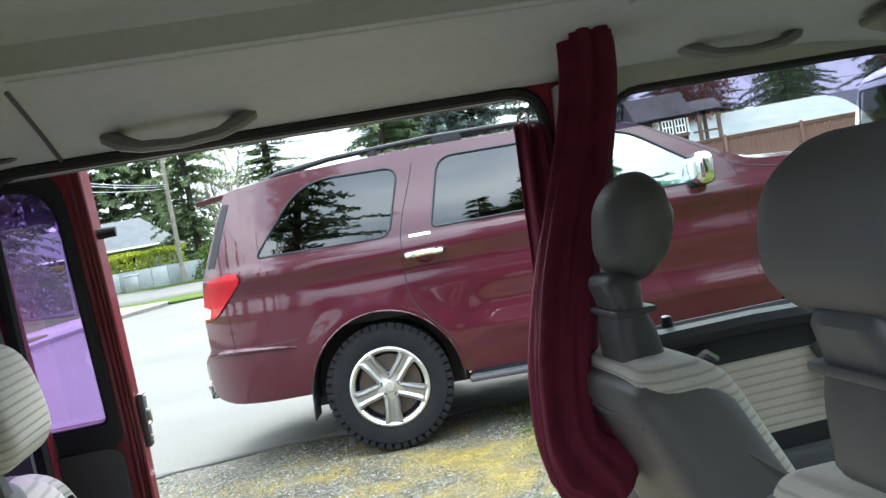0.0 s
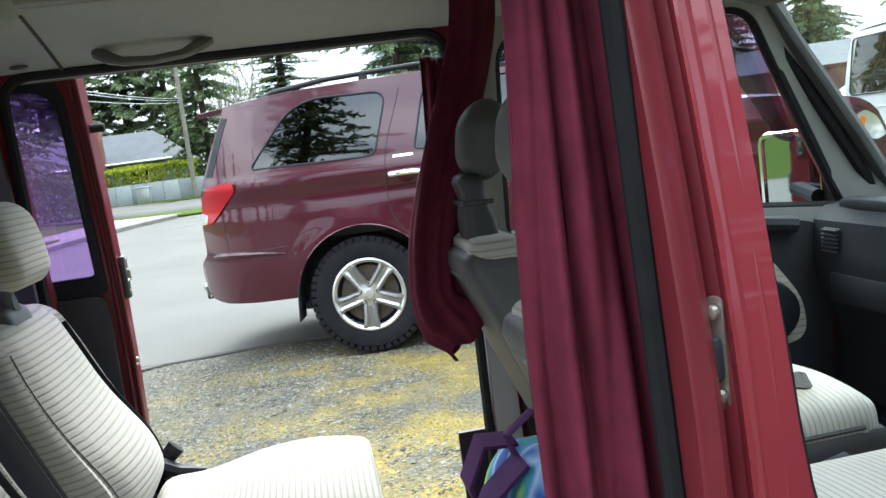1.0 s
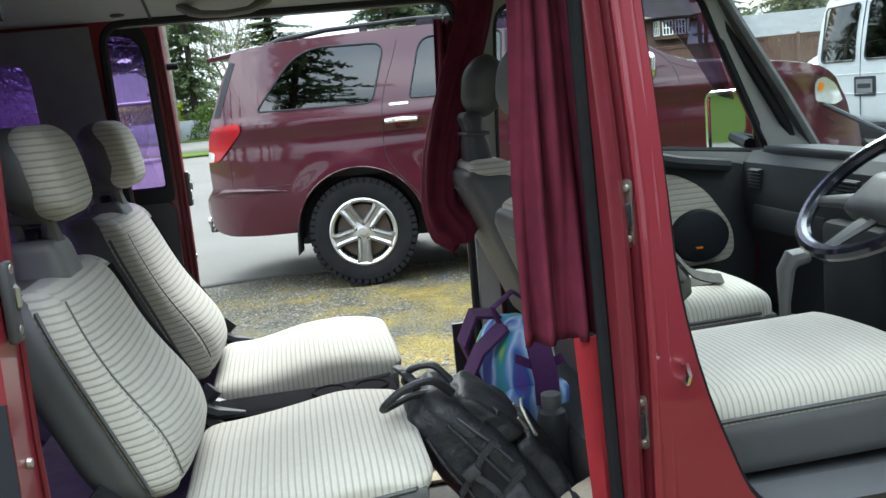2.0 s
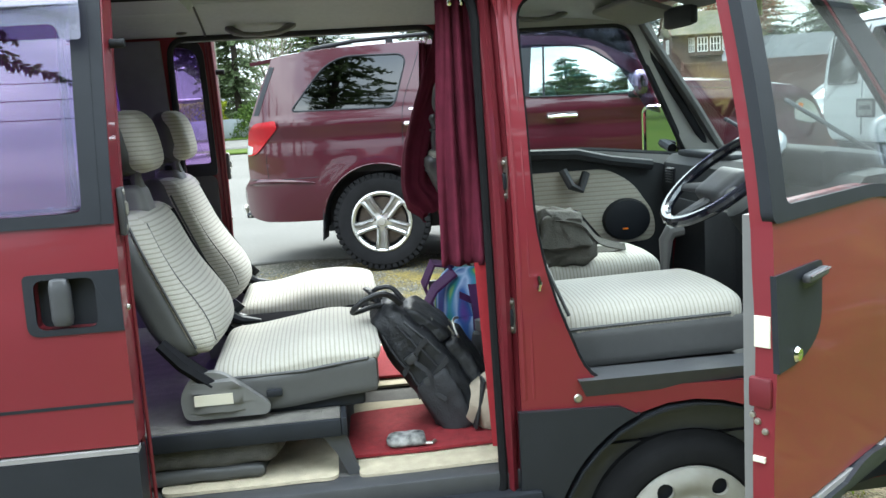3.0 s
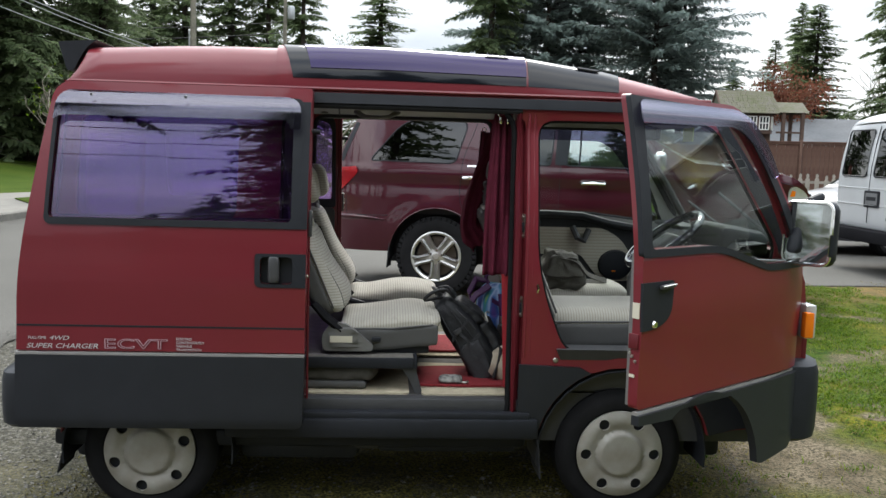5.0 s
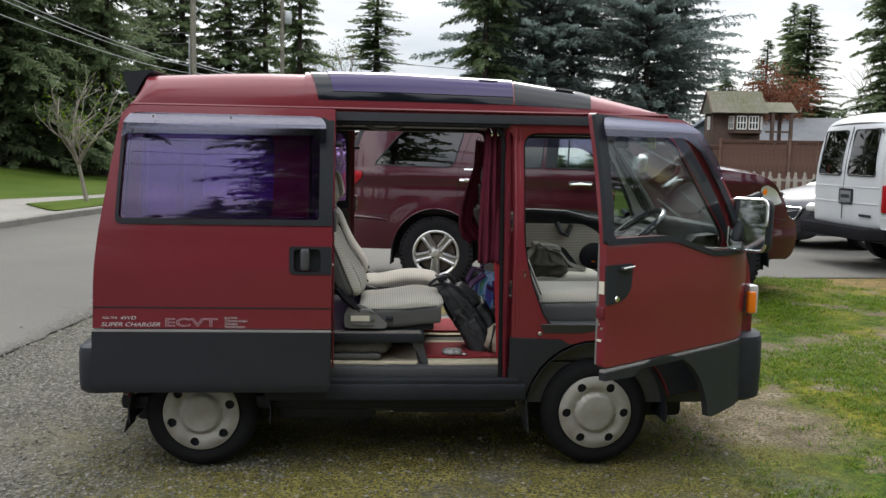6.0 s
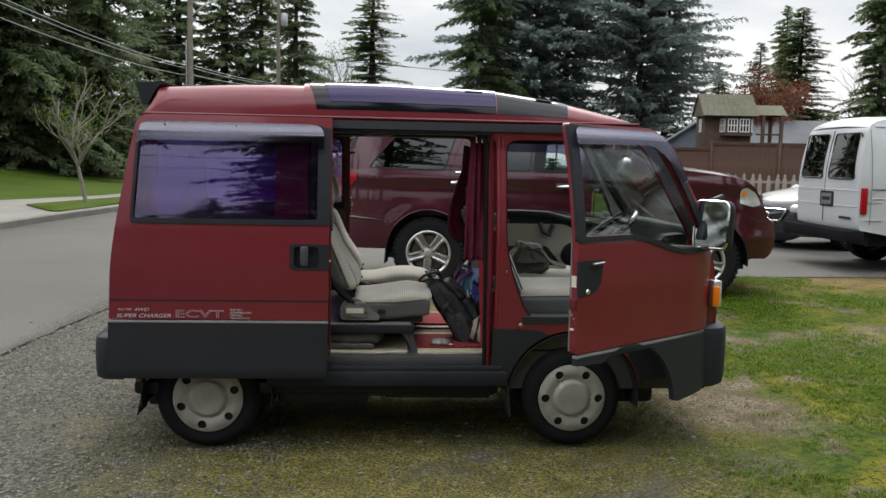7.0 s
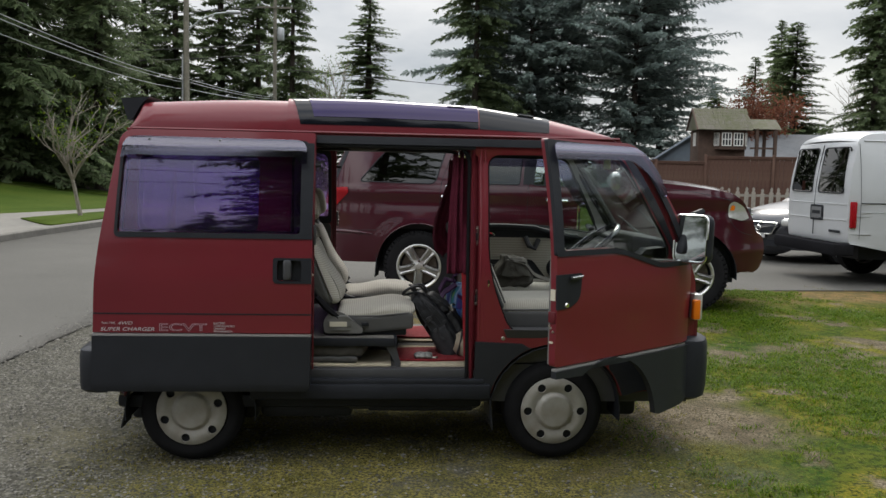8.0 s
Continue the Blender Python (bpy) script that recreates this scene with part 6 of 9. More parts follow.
mat_sheet("floor_mat", rounded([(1.07, 0.075), (1.44, 0.075), (1.44, 0.60), (1.07, 0.60)], 0.02), 0.494, CREAMMAT, "cream carpet mat on the van floor")
mat_sheet("floor_mat", rounded([(0.60, 0.075), (1.02, 0.075), (1.02, 0.48), (0.60, 0.48)], 0.03), 0.494, CREAMMAT, "cream carpet mat under the rear seat")
mat_sheet("floor_mat", rounded([(1.045, 0.165), (1.445, 0.175), (1.45, 0.52), (1.06, 0.50)], 0.03), 0.506, REDMAT, "red carpet mat lying on the cream mat")
mat_sheet("floor_mat", rounded([(1.07, 0.76), (1.45, 0.76), (1.45, 1.28), (1.07, 1.28)], 0.02), 0.494, CREAMMAT, "cream carpet mat on the van floor")
mat_sheet("floor_mat", rounded([(1.05, 0.82), (1.45, 0.83), (1.45, 1.22), (1.05, 1.20)], 0.03), 0.506, REDMAT, "red carpet mat on the far side")
# folded blanket under the seat
blk = thing("blanket", "dark grey blanket folded and rolled under the rear seat", "blanket")
def roll(x0, x1, z0, z1, k):
    return pillow(x1 - x0, 0.30, z1 - z0, (z1 - z0) * 0.46, n=16, warp=lambda v: Vector(((x0 + x1) / 2 + v.x + 0.012 * math.sin(v.y * 23 + k), 0.265 + v.y, (z0 + z1) / 2 + v.z + 0.010 * noise.noise((v.x * 9, v.y * 9, k)) + 0.006 * noise.noise((v.x * 30, v.y * 30, k)))))
part("fold", roll(0.52, 0.855, 0.494, 0.532, 1), GREYV, blk)
part("fold", roll(0.50, 0.885, 0.526, 0.600, 2), CARPET, blk)


def backpack():
    """A slumped day sack: ribbed back panel, two zipped pockets, compression straps, loops."""
    b = thing("backpack", "black nylon backpack leaning on the rear seat cushion", "backpack")
    b.matrix_basis = pose(1.275, 0.44, 0.655, 0, -33, -8)
    def lump(v):
        q = Vector((v.x * (1 - 0.38 * smooth01((v.z - 0.02) / 0.2)) + 0.02 * math.cos(v.z * 7), v.y * (1 - 0.20 * smooth01((v.z - 0.02) / 0.2)), v.z - 0.02 * (abs(v.y) / 0.135) ** 2 * (v.z > 0.1)))
        return q + 0.007 * noise.noise_vector(v * 7) + 0.005 * noise.noise_vector(v * 24 + Vector((0, 0, 4)))
    part("sack", pillow(0.140, 0.26, 0.42, 0.032, n=30, warp=lump), BLACKCLOTH, b)
    part("pocket", pillow(0.045, 0.20, 0.21, 0.016, n=18, warp=lambda v: lump(Vector((v.x + 0.088, v.y, v.z - 0.085))) + 0.004 * noise.noise_vector(v * 30)), BLACKCLOTH, b, "zipped front pocket")
    part("pocket", pillow(0.040, 0.19, 0.14, 0.014, n=16, warp=lambda v: lump(Vector((v.x + 0.080, v.y, v.z + 0.095))) + 0.004 * noise.noise_vector(v * 30)), BLACKCLOTH, b)
    part("side_pocket", pillow(0.10, 0.03, 0.17, 0.013, n=12, warp=lambda v: lump(Vector((v.x - 0.005, v.y - 0.138, v.z - 0.10))) + 0.004 * noise.noise_vector(v * 30)), MESHCLOTH, b, "dark grey mesh side pocket")
    for q in (0.025, -0.045):
        part("seam", tube([lump(Vector((q, -0.1355, z))) + Vector((0, -0.002, 0)) for z in [-0.17 + 0.34 * k / 14 for k in range(15)]], 0.0035, 6), MESHCLOTH, b)
    part("zip", tube([lump(Vector((0.116, y, 0.012 + 0.035 * math.cos(y / 0.1 * 1.3)))) for y in (-0.10, -0.06, 0, 0.06, 0.10)], 0.0035, 6), STEEL, b)
    part("zip", tube([lump(Vector((0.055, -0.132, z))) for z in (0.02, 0.07, 0.12, 0.16)], 0.003, 6), DARKP, b)
    part("carry_loop", tube(curve([(0.0, -0.03, 0.195), (0.01, -0.04, 0.235), (-0.005, 0.0, 0.262), (-0.01, 0.04, 0.235), (-0.01, 0.03, 0.195)], 5), 0.010, 8, flat=0.5), BLACKCLOTH, b, "padded carry loop")
    # a padded loop flopped over the seat edge, its points given in the van's frame
    inv = b.matrix_basis.inverted()
    flop = lambda pts: [tuple(inv @ Vector(p)) for p in pts]
    part("shoulder_strap", tube(curve(flop([(1.215, 0.345, 0.845), (1.175, 0.325, 0.880), (1.125, 0.320, 0.872), (1.092, 0.325, 0.848), (1.088, 0.345, 0.832), (1.110, 0.370, 0.830), (1.150, 0.390, 0.836), (1.195, 0.395, 0.835)]), 5), 0.0085, 8, flat=0.8), BLACKCLOTH, b, "padded shoulder strap")
    part("shoulder_strap", tube(curve(flop([(1.225, 0.41, 0.845), (1.195, 0.42, 0.878), (1.155, 0.43, 0.874), (1.140, 0.445, 0.848), (1.165, 0.46, 0.838), (1.205, 0.47, 0.83)]), 5), 0.0085, 8, flat=0.8), BLACKCLOTH, b)
    for z in (0.055, -0.02):
        part("side_strap", strap([lump(Vector((x, -0.142 - 0.004 * (abs(x) < 0.03), z + 0.3 * x))) for x in (-0.06, -0.03, 0.0, 0.03, 0.06)], 0.016, (0.3, 0, 1), 0.004), MESHCLOTH, b, "compression strap")
        part("buckle", move(box(-0.016, -0.008, -0.012, 0.016, 0.004, 0.012, 0.004), Matrix.Translation(lump(Vector((-0.01, -0.145, z))))), DARKP, b)
    part("loose_strap", strap(curve([lump(Vector((-0.01, -0.148, 0.05))), lump(Vector((0.0, -0.156, 0.0))), lump(Vector((-0.012, -0.152, -0.05))), lump(Vector((0.0, -0.160, -0.09)))], 4), 0.012, (1, 0, 0.2), 0.003), MESHCLOTH, b)
    for y in (-0.05, 0.03):
        part("zip_pull", box(0.120, y, 0.02, 0.124, y + 0.007, 0.05), STEEL, b)


backpack()


def tie_dye():
    m = shade("tie_dye_print", (0.10, 0.16, 0.42), 0.85, bump=0.15, bump_scale=200)
    t = m.node_tree
    co, mp, nz, rp = (t.nodes.new(n) for n in ("ShaderNodeTexCoord", "ShaderNodeMapping", "ShaderNodeTexNoise", "ShaderNodeValToRGB"))
    mp.inputs["Scale"].default_value = (9, 12, 3.2)
    nz.inputs["Scale"].default_value, nz.inputs["Detail"].default_value = 1.0, 1.5
    els = rp.color_ramp.elements
    stops = [(0.30, (0.16, 0.05, 0.30)), (0.38, (0.05, 0.14, 0.45)), (0.43, (0.45, 0.58, 0.80)), (0.48, (0.10, 0.30, 0.55)), (0.53, (0.06, 0.34, 0.30)), (0.58, (0.42, 0.55, 0.06)), (0.64, (0.50, 0.60, 0.75)), (0.72, (0.20, 0.08, 0.34))]
    els[0].position, els[0].color = stops[0][0], (*stops[0][1], 1)
    els[1].position, els[1].color = stops[-1][0], (*stops[-1][1], 1)
    for p, c in stops[1:-1]:
        e = els.new(p)
        e.color = (*c, 1)
    t.links.new(co.outputs["Object"], mp.inputs[0])
    t.links.new(mp.outputs[0], nz.inputs[0])
    t.links.new(nz.outputs[0], rp.inputs[0])
    t.links.new(rp.outputs[0], t.nodes["Principled BSDF"].inputs["Base Color"])
    return m


def dyed_bag():
    b = thing("cloth_backpack", "blue, purple and green tie-dyed backpack on the van floor", "backpack")
    b.matrix_basis = pose(1.448, 0.84, 0.665, 0, 4, 12)
    lump = lambda v: Vector((v.x * (1 - 0.25 * smooth01((v.z - 0.02) / 0.2)), v.y * (1 - 0.25 * smooth01((v.z - 0.05) / 0.15)), v.z)) + 0.012 * noise.noise_vector(v * 8 + Vector((3, 0, 0)))
    dye = tie_dye()
    part("sack", pillow(0.17, 0.22, 0.36, 0.07, n=18, warp=lump), dye, b, "tie-dyed cloth sack")
    part("pocket", pillow(0.16, 0.06, 0.20, 0.028, n=12, warp=lambda v: lump(Vector((v.x, v.y - 0.115, v.z - 0.06)))), dye, b)
    part("carry_loop", tube([(-0.05, -0.03, 0.16), (-0.07, -0.03, 0.21), (-0.02, -0.03, 0.245), (0.03, -0.03, 0.21), (0.03, -0.03, 0.16)], 0.013, 8, flat=0.4), PURPLECLOTH, b, "purple carry loop")
    part("shoulder_strap", strap([(-0.05, -0.05, 0.17), (-0.12, -0.06, 0.12), (-0.165, -0.06, 0.03), (-0.14, -0.06, -0.02), (-0.09, -0.06, 0.0)], 0.05, (0, 1, 0.3), 0.008), PURPLECLOTH, b, "purple shoulder strap")
    part("shoulder_strap", strap([(-0.03, 0.03, 0.18), (-0.10, 0.02, 0.19), (-0.13, 0.02, 0.12), (-0.10, 0.0, 0.04)], 0.045, (0, 1, 0.3), 0.008), PURPLECLOTH, b, "purple shoulder strap")
    part("webbing", strap([(0.0, -0.12, 0.14), (0.005, -0.152, 0.06), (0.01, -0.15, 0.0)], 0.06, (1, 0, 0), 0.006), PURPLECLOTH, b)
    part("webbing", strap([(-0.06, -0.125, 0.11), (0.0, -0.135, 0.08), (0.07, -0.125, 0.10)], 0.022, (0, 0, 1), 0.006), PURPLECLOTH, b)


dyed_bag()
bt = thing("water_bottle", "black water bottle standing by the dyed backpack", "bottle")
part("bottle_body", move(lathe([(0, 0), (0.034, 0), (0.036, 0.01), (0.036, 0.15), (0.03, 0.175), (0.018, 0.185)], 24), pose(1.475, 0.62, 0.50, 90) ), DARKP, bt)
part("cap", move(lathe([(0.020, 0.183), (0.022, 0.19), (0.022, 0.215), (0, 0.22)], 20), pose(1.475, 0.62, 0.50, 90)), GREYP, bt, "grey screw cap")
part("base_ring", move(lathe([(0.0365, 0.012), (0.038, 0.014), (0.038, 0.03), (0.0365, 0.032)], 24), pose(1.475, 0.62, 0.50, 90)), shade("blue_ring", (0.01, 0.02, 0.22), 0.4), bt, "blue base ring")
capb = thing("sun_hat", "tan cloth hat with a dark lining lying on the floor", "hat")
hat = lambda v: Vector((1.418 + v.x + 0.22 * v.z, 0.285 + v.y, 0.580 + v.z))
brim = []
for k in range(9):
    f = k / 8
    ring = []
    for j in range(33):
        a = 2 * math.pi * j / 32
        r = 0.034 + 0.030 * math.sin(f * math.pi * 0.5)
        p = Vector((-0.045 + 0.085 * f, r * math.cos(a) * 1.05, r * math.sin(a) * 1.35))
        ring.append(tuple(hat(p + 0.008 * noise.noise_vector(p * 26))))
    brim.append(ring)
part("crown", thick_skin(brim, 0.004), TAN, capb)
part("lining", pillow(0.012, 0.10, 0.13, 0.005, n=8, warp=lambda v: hat(Vector((-0.02, 0, 0)) + v)), BLACKCLOTH, capb, "black lining")
wl = thing("wallet", "black and white patterned wallet on the red mat", "wallet")
part("pouch", pillow(0.10, 0.055, 0.03, 0.012, n=8, warp=lambda v: Vector((1.195 + v.x, 0.205 + v.y, 0.522 + v.z)) + 0.006 * noise.noise_vector(v * 25)), shade("patterned_cloth", (0.5, 0.5, 0.48), 0.7, vary=0.4, scale=45, second=(0.02, 0.02, 0.022)), wl)
part("keys", tube([(1.235, 0.19, 0.512), (1.26, 0.185, 0.512), (1.27, 0.20, 0.512)], 0.005, 6), STEEL, wl)
sb = thing("red_strap", "red cloth band hanging down inside the door pillar", "strap")
part("band", thick_skin([[(1.385 + 0.022 * f, 0.125, 0.98 - 0.47 * f), (1.41 + 0.020 * f, 0.12, 0.98 - 0.47 * f), (1.432 + 0.012 * f, 0.128, 0.98 - 0.47 * f)] for f in [k / 8 for k in range(9)]], 0.004), REDCLOTH, sb)
# canvas bag and belt on the passenger seat
cb = thing("canvas_bag", "slumped dark khaki canvas bag on the passenger seat", "bag")
def crumple(v):
    q = Vector((v.x * (1 - 0.35 * smooth01((v.z + 0.02) / 0.1)) + 0.12 * v.z, v.y * (1 - 0.2 * smooth01(v.z / 0.1)), v.z * (1 - 0.25 * smooth01((v.x + 0.02) / 0.1))))
    return Vector((1.775, 0.90, 0.905)) + q + 0.020 * noise.noise_vector(v * 9) + 0.012 * noise.noise_vector(v * 24)
part("bag_body", pillow(0.23, 0.25, 0.20, 0.035, n=24, warp=crumple), GREYCLOTH, cb)
part("bag_flap", pillow(0.19, 0.03, 0.10, 0.012, n=14, warp=lambda v: crumple(Vector((v.x * 0.95, v.y - 0.125, v.z + 0.035))) + Vector((0, -0.006, 0))), GREYCLOTH, cb, "folded canvas flap")
part("bag_strap", strap(curve([(1.75, 0.80, 0.985), (1.84, 0.79, 0.965), (1.90, 0.80, 0.90), (1.985, 0.83, 0.868), (2.01, 0.88, 0.858), (1.94, 0.90, 0.85), (1.86, 0.90, 0.85)], 4), 0.038, (0.2, 1, 0.5), 0.004), GREYCLOTH, cb, "canvas shoulder strap")
part("bag_tag", box(1.765, 0.758, 0.885, 1.80, 0.764, 0.90), REDCLOTH, cb, "small red tag")
# ---- parked cars ----
def shell(car, outline, side_holes, warp, width, mat, bands, thick=0.03, cut=0.12):
    """Two sides cut from one outline and bands across the car between them; bands are (name, first, last, material, label, bulge)."""
    yc = width / 2
    side = part("side_panel", panel(outline, side_holes, warp, thick, cut, cut * 0.8), mat, car)
    part("side_panel", mirror_y(panel(outline, side_holes, warp, thick, cut, cut * 0.8), yc), mat, car)
    for name, i0, i1, bmat, label, bulge in bands:
        rws = []
        for i in range(i0, i1 + 1):
            x, z = outline[i % len(outline)]
            a, b = outline[(i - 1) % len(outline)], outline[(i + 1) % len(outline)]
            nrm = Vector((b[1] - a[1], a[0] - b[0]))
            nrm = nrm.normalized() * -1 if nrm.length else nrm
            y0 = warp(x, z, 0)[1]
            row = []
            for k in range(11):
                f = 2 * k / 10 - 1
                e = bulge * (1 - abs(f) ** 2.6)
                row.append((x + nrm.x * e, yc + f * (yc - y0), z + nrm.y * e))
            rws.append(row)
        part(name, thick_skin(rws, 0.012), bmat, car, label)
    return side


def outline_of(groups):
    """Joins pieces of outline; returns the points and the index at which each piece begins."""
    pts, marks = [], []
    for g in groups:
        marks.append(len(pts))
        for p in g:
            if not pts or (Vector(p) - Vector(pts[-1])).length > 0.004:
                pts.append(p)
    if (Vector(pts[0]) - Vector(pts[-1])).length < 0.004:
        pts.pop()
    return pts, marks


def road_wheel(car, x, y, r, width, rim_r, flip=False, spokes=5, tread=True, spin=0.0, rim_mat=None):
    w = part("wheel", lathe([(rim_r + 0.005, 0.02), (rim_r - 0.01, 0.03), (rim_r - 0.02, width - 0.03), (rim_r + 0.005, width - 0.02)], 40), ALLOY, car)
    w.matrix_basis = pose(x, y, r * 0.985, 0, spin, 180 if flip else 0)
    s = r - rim_r
    part("tyre", lathe([(rim_r, 0.02), (rim_r + 0.012, 0.004), (rim_r + 0.35 * s, -0.008), (rim_r + 0.72 * s, -0.002), (r - 0.028, 0.014), (r - 0.006, 0.03), (r - 0.005, width - 0.03), (r - 0.028, width - 0.014), (rim_r + 0.5 * s, width + 0.006), (rim_r, width - 0.02)], 64), TYRE, w, "black all-terrain tyre")
    if tread:
        tb = bmesh.new()
        n = 46
        for k in range(n):
            a = 2 * math.pi * k / n
            m = Matrix.Rotation(a, 4, "Y")
            for y0, y1, off in ((0.006, 0.075, 0), (0.085, 0.14, 0.5), (0.15, 0.20, 0), (0.21, width - 0.006, 0.5)):
                mm = Matrix.Rotation(off * 2 * math.pi / n, 4, "Y") @ m
                box(-0.020, y0, r - 0.02, 0.020, y1, r - 0.002, bm=tb, m=mm)
            box(-0.014 - 0.004 * (k % 2), 0.001, r - 0.040, 0.016, 0.014, r - 0.014, bm=tb, m=m)
        part("tread", tb, TYRE, w, sharp=20)
    rm = rim_mat or ALLOY
    ring = lathe([(rim_r + 0.004, 0.004), (rim_r + 0.006, 0.0), (rim_r - 0.006, -0.004), (rim_r - 0.022, 0.006), (rim_r - 0.028, 0.03)], 56)
    part("rim", ring, rm, w, "bright alloy rim")
    hub_r = rim_r * 0.36
    for k in range(spokes):
        a = 360 / spokes * k + 270
        # each spoke: two raised edges with a shallow channel between them, flaring at the rim
        sp = skin([[(px, py + lift, pz) for py, pz in ((0.022, -hw), (-0.004, -hw * 0.88), (-0.008, -hw * 0.55), (0.001 + dip, -hw * 0.25), (0.001 + dip, hw * 0.25), (-0.008, hw * 0.55), (-0.004, hw * 0.88), (0.022, hw))] for px, hw, lift, dip in
                   ((hub_r * 0.62, hub_r * 0.52, 0.012, 0.0), (rim_r * 0.46, rim_r * 0.20, 0.006, 0.002), (rim_r * 0.66, rim_r * 0.20, 0.002, 0.004), (rim_r * 0.82, rim_r * 0.225, 0.001, 0.006), (rim_r * 0.92, rim_r * 0.28, 0.002, 0.0), (rim_r - 0.008, rim_r * 0.40, 0.006, -0.002))])
        bmesh.ops.solidify(sp, geom=sp.faces[:], thickness=-0.018)
        part("spoke", move(fixed(sp), Matrix.Rotation(-radians(a), 4, "Y")), rm, w)
        lug = lathe([(0, -0.010), (0.009, -0.009), (0.0115, -0.002), (0.0115, 0.02)], 6)
        aa = radians(a + 180 / spokes)
        part("lug_nut", move(lug, Matrix.Translation((hub_r * 0.74 * math.cos(aa), 0.004, hub_r * 0.74 * math.sin(aa)))), CHROME, w)
        part("lug_seat", move(lathe([(0.0, 0.0065), (0.017, 0.0065), (0.018, 0.009)], 14), Matrix.Translation((hub_r * 0.74 * math.cos(aa), 0.0, hub_r * 0.74 * math.sin(aa)))), DARKP, w)
    part("hub", lathe([(0, 0.004), (hub_r * 0.42, 0.006), (hub_r * 0.48, 0.008), (hub_r * 0.95, 0.010), (hub_r, 0.03)], 28), rm, w)
    part("hub_cap", lathe([(0, -0.008), (hub_r * 0.34, -0.006), (hub_r * 0.40, 0.006)], 24), CAPS, w)
    part("brake_disc", lathe([(0, 0.07), (rim_r * 0.8, 0.07), (rim_r * 0.8, 0.085), (0, 0.085)], 36), shade("brake_iron", (0.12, 0.10, 0.085), 0.55, 0.8), w)
    part("wheel_back", lathe([(0, 0.12), (rim_r - 0.015, 0.12), (rim_r - 0.015, 0.13), (0, 0.13)], 28), BLACK, w)
    return w


def big_suv():
    car = thing("suv", "maroon full-size SUV parked on the asphalt", "car", at=pose(1.43, 5.275, 0.062, 0, 0, -10.5))
    W = 2.0

    def warp(x, z, d):
        y = 0.155 * (max(0.0, z - 1.27) / 0.56) ** 1.12 + 0.05 * (max(0.0, 0.72 - z) / 0.34) ** 1.6
        y += 0.34 * (max(0.0, -0.55 - x) / 0.6) ** 2.4 + 0.36 * (max(0.0, x - 3.08) / 0.70) ** 2.2
        y += 0.018 * math.exp(-((z - 0.80) / 0.10) ** 2) * smooth01((x - 0.5) / 0.3) * (1 - smooth01((x - 2.6) / 0.3))
        y += -0.016 * math.exp(-((z - 1.215) / 0.050) ** 2) + 0.012 * math.exp(-((z - 1.085) / 0.055) ** 2) - 0.010 * math.exp(-((z - 0.66) / 0.05) ** 2) * smooth01((x - 0.55) / 0.2)
        for cx in (0.0, 2.95):
            rr = math.hypot(x - cx, z - 0.40)
            y -= 0.012 * math.exp(-((rr - 0.49) / 0.085) ** 2)
        return (x, y + d, z)
    rear = curve([(-1.02, 0.42), (-1.18, 0.455), (-1.235, 0.58), (-1.23, 0.69), (-1.165, 0.755)], 4)
    gate = curve([(-1.15, 0.78), (-1.15, 1.0), (-1.105, 1.20), (-1.05, 1.32)], 4)
    glass_up = curve([(-1.05, 1.32), (-0.965, 1.50), (-0.865, 1.70)], 4)
    roof = curve([(-0.84, 1.765), (-0.70, 1.785), (-0.3, 1.815), (0.4, 1.83), (1.1, 1.82), (1.55, 1.785), (1.80, 1.735)], 5)
    screen = curve([(1.80, 1.735), (2.05, 1.60), (2.30, 1.455), (2.46, 1.385)], 4)
    hood = curve([(2.46, 1.385), (2.75, 1.365), (3.1, 1.325), (3.36, 1.275), (3.50, 1.18)], 5)
    front = curve([(3.50, 1.18), (3.60, 1.03), (3.66, 0.88), (3.76, 0.80), (3.785, 0.64), (3.745, 0.48), (3.66, 0.42)], 5)
    fa = arc(2.95, 0.40, 0.485, 4, 176, 22)
    ra = arc(0.0, 0.40, 0.475, 4, 170, 22)
    low = [(3.60, 0.43)] + fa + [(2.60, 0.40), (0.50, 0.40)] + ra + [(-0.49, 0.43)]
    pts, mk = outline_of([rear, gate, glass_up, roof, screen, hood, front, low])
    wq = rounded([(-0.68, 1.325), (0.165, 1.315), (0.285, 1.735), (-0.34, 1.748)], [0.05, 0.07, 0.10, 0.20], 7)
    wr = rounded([(0.43, 1.325), (1.09, 1.325), (1.13, 1.745), (0.54, 1.752)], [0.04, 0.03, 0.04, 0.10], 6)
    wf = rounded([(1.24, 1.325), (2.13, 1.31), (2.20, 1.36), (1.72, 1.708), (1.28, 1.738)], [0.03, 0.03, 0.06, 0.12, 0.04], 6)
    bands = [("rear_bumper", mk[0], mk[1], MAROON, "", 0.06), ("tailgate", mk[1], mk[2], MAROON, "", 0.05), ("rear_window", mk[2], mk[3], SMOKE, "", 0.05),
             ("roof", mk[3], mk[4], MAROON, "", 0.05), ("windscreen", mk[4], mk[5], GREENISH, "", 0.06), ("bonnet", mk[5], mk[6], MAROON, "", 0.045), ("front_bumper", mk[6], mk[7], MAROON, "", 0.05)]
    shell(car, pts, [wq, wr, wf], warp, W, MAROON, bands, cut=0.05)
    out = lambda o: (lambda x, z, d: (x, warp(x, z, 0)[1] - o + d, z))
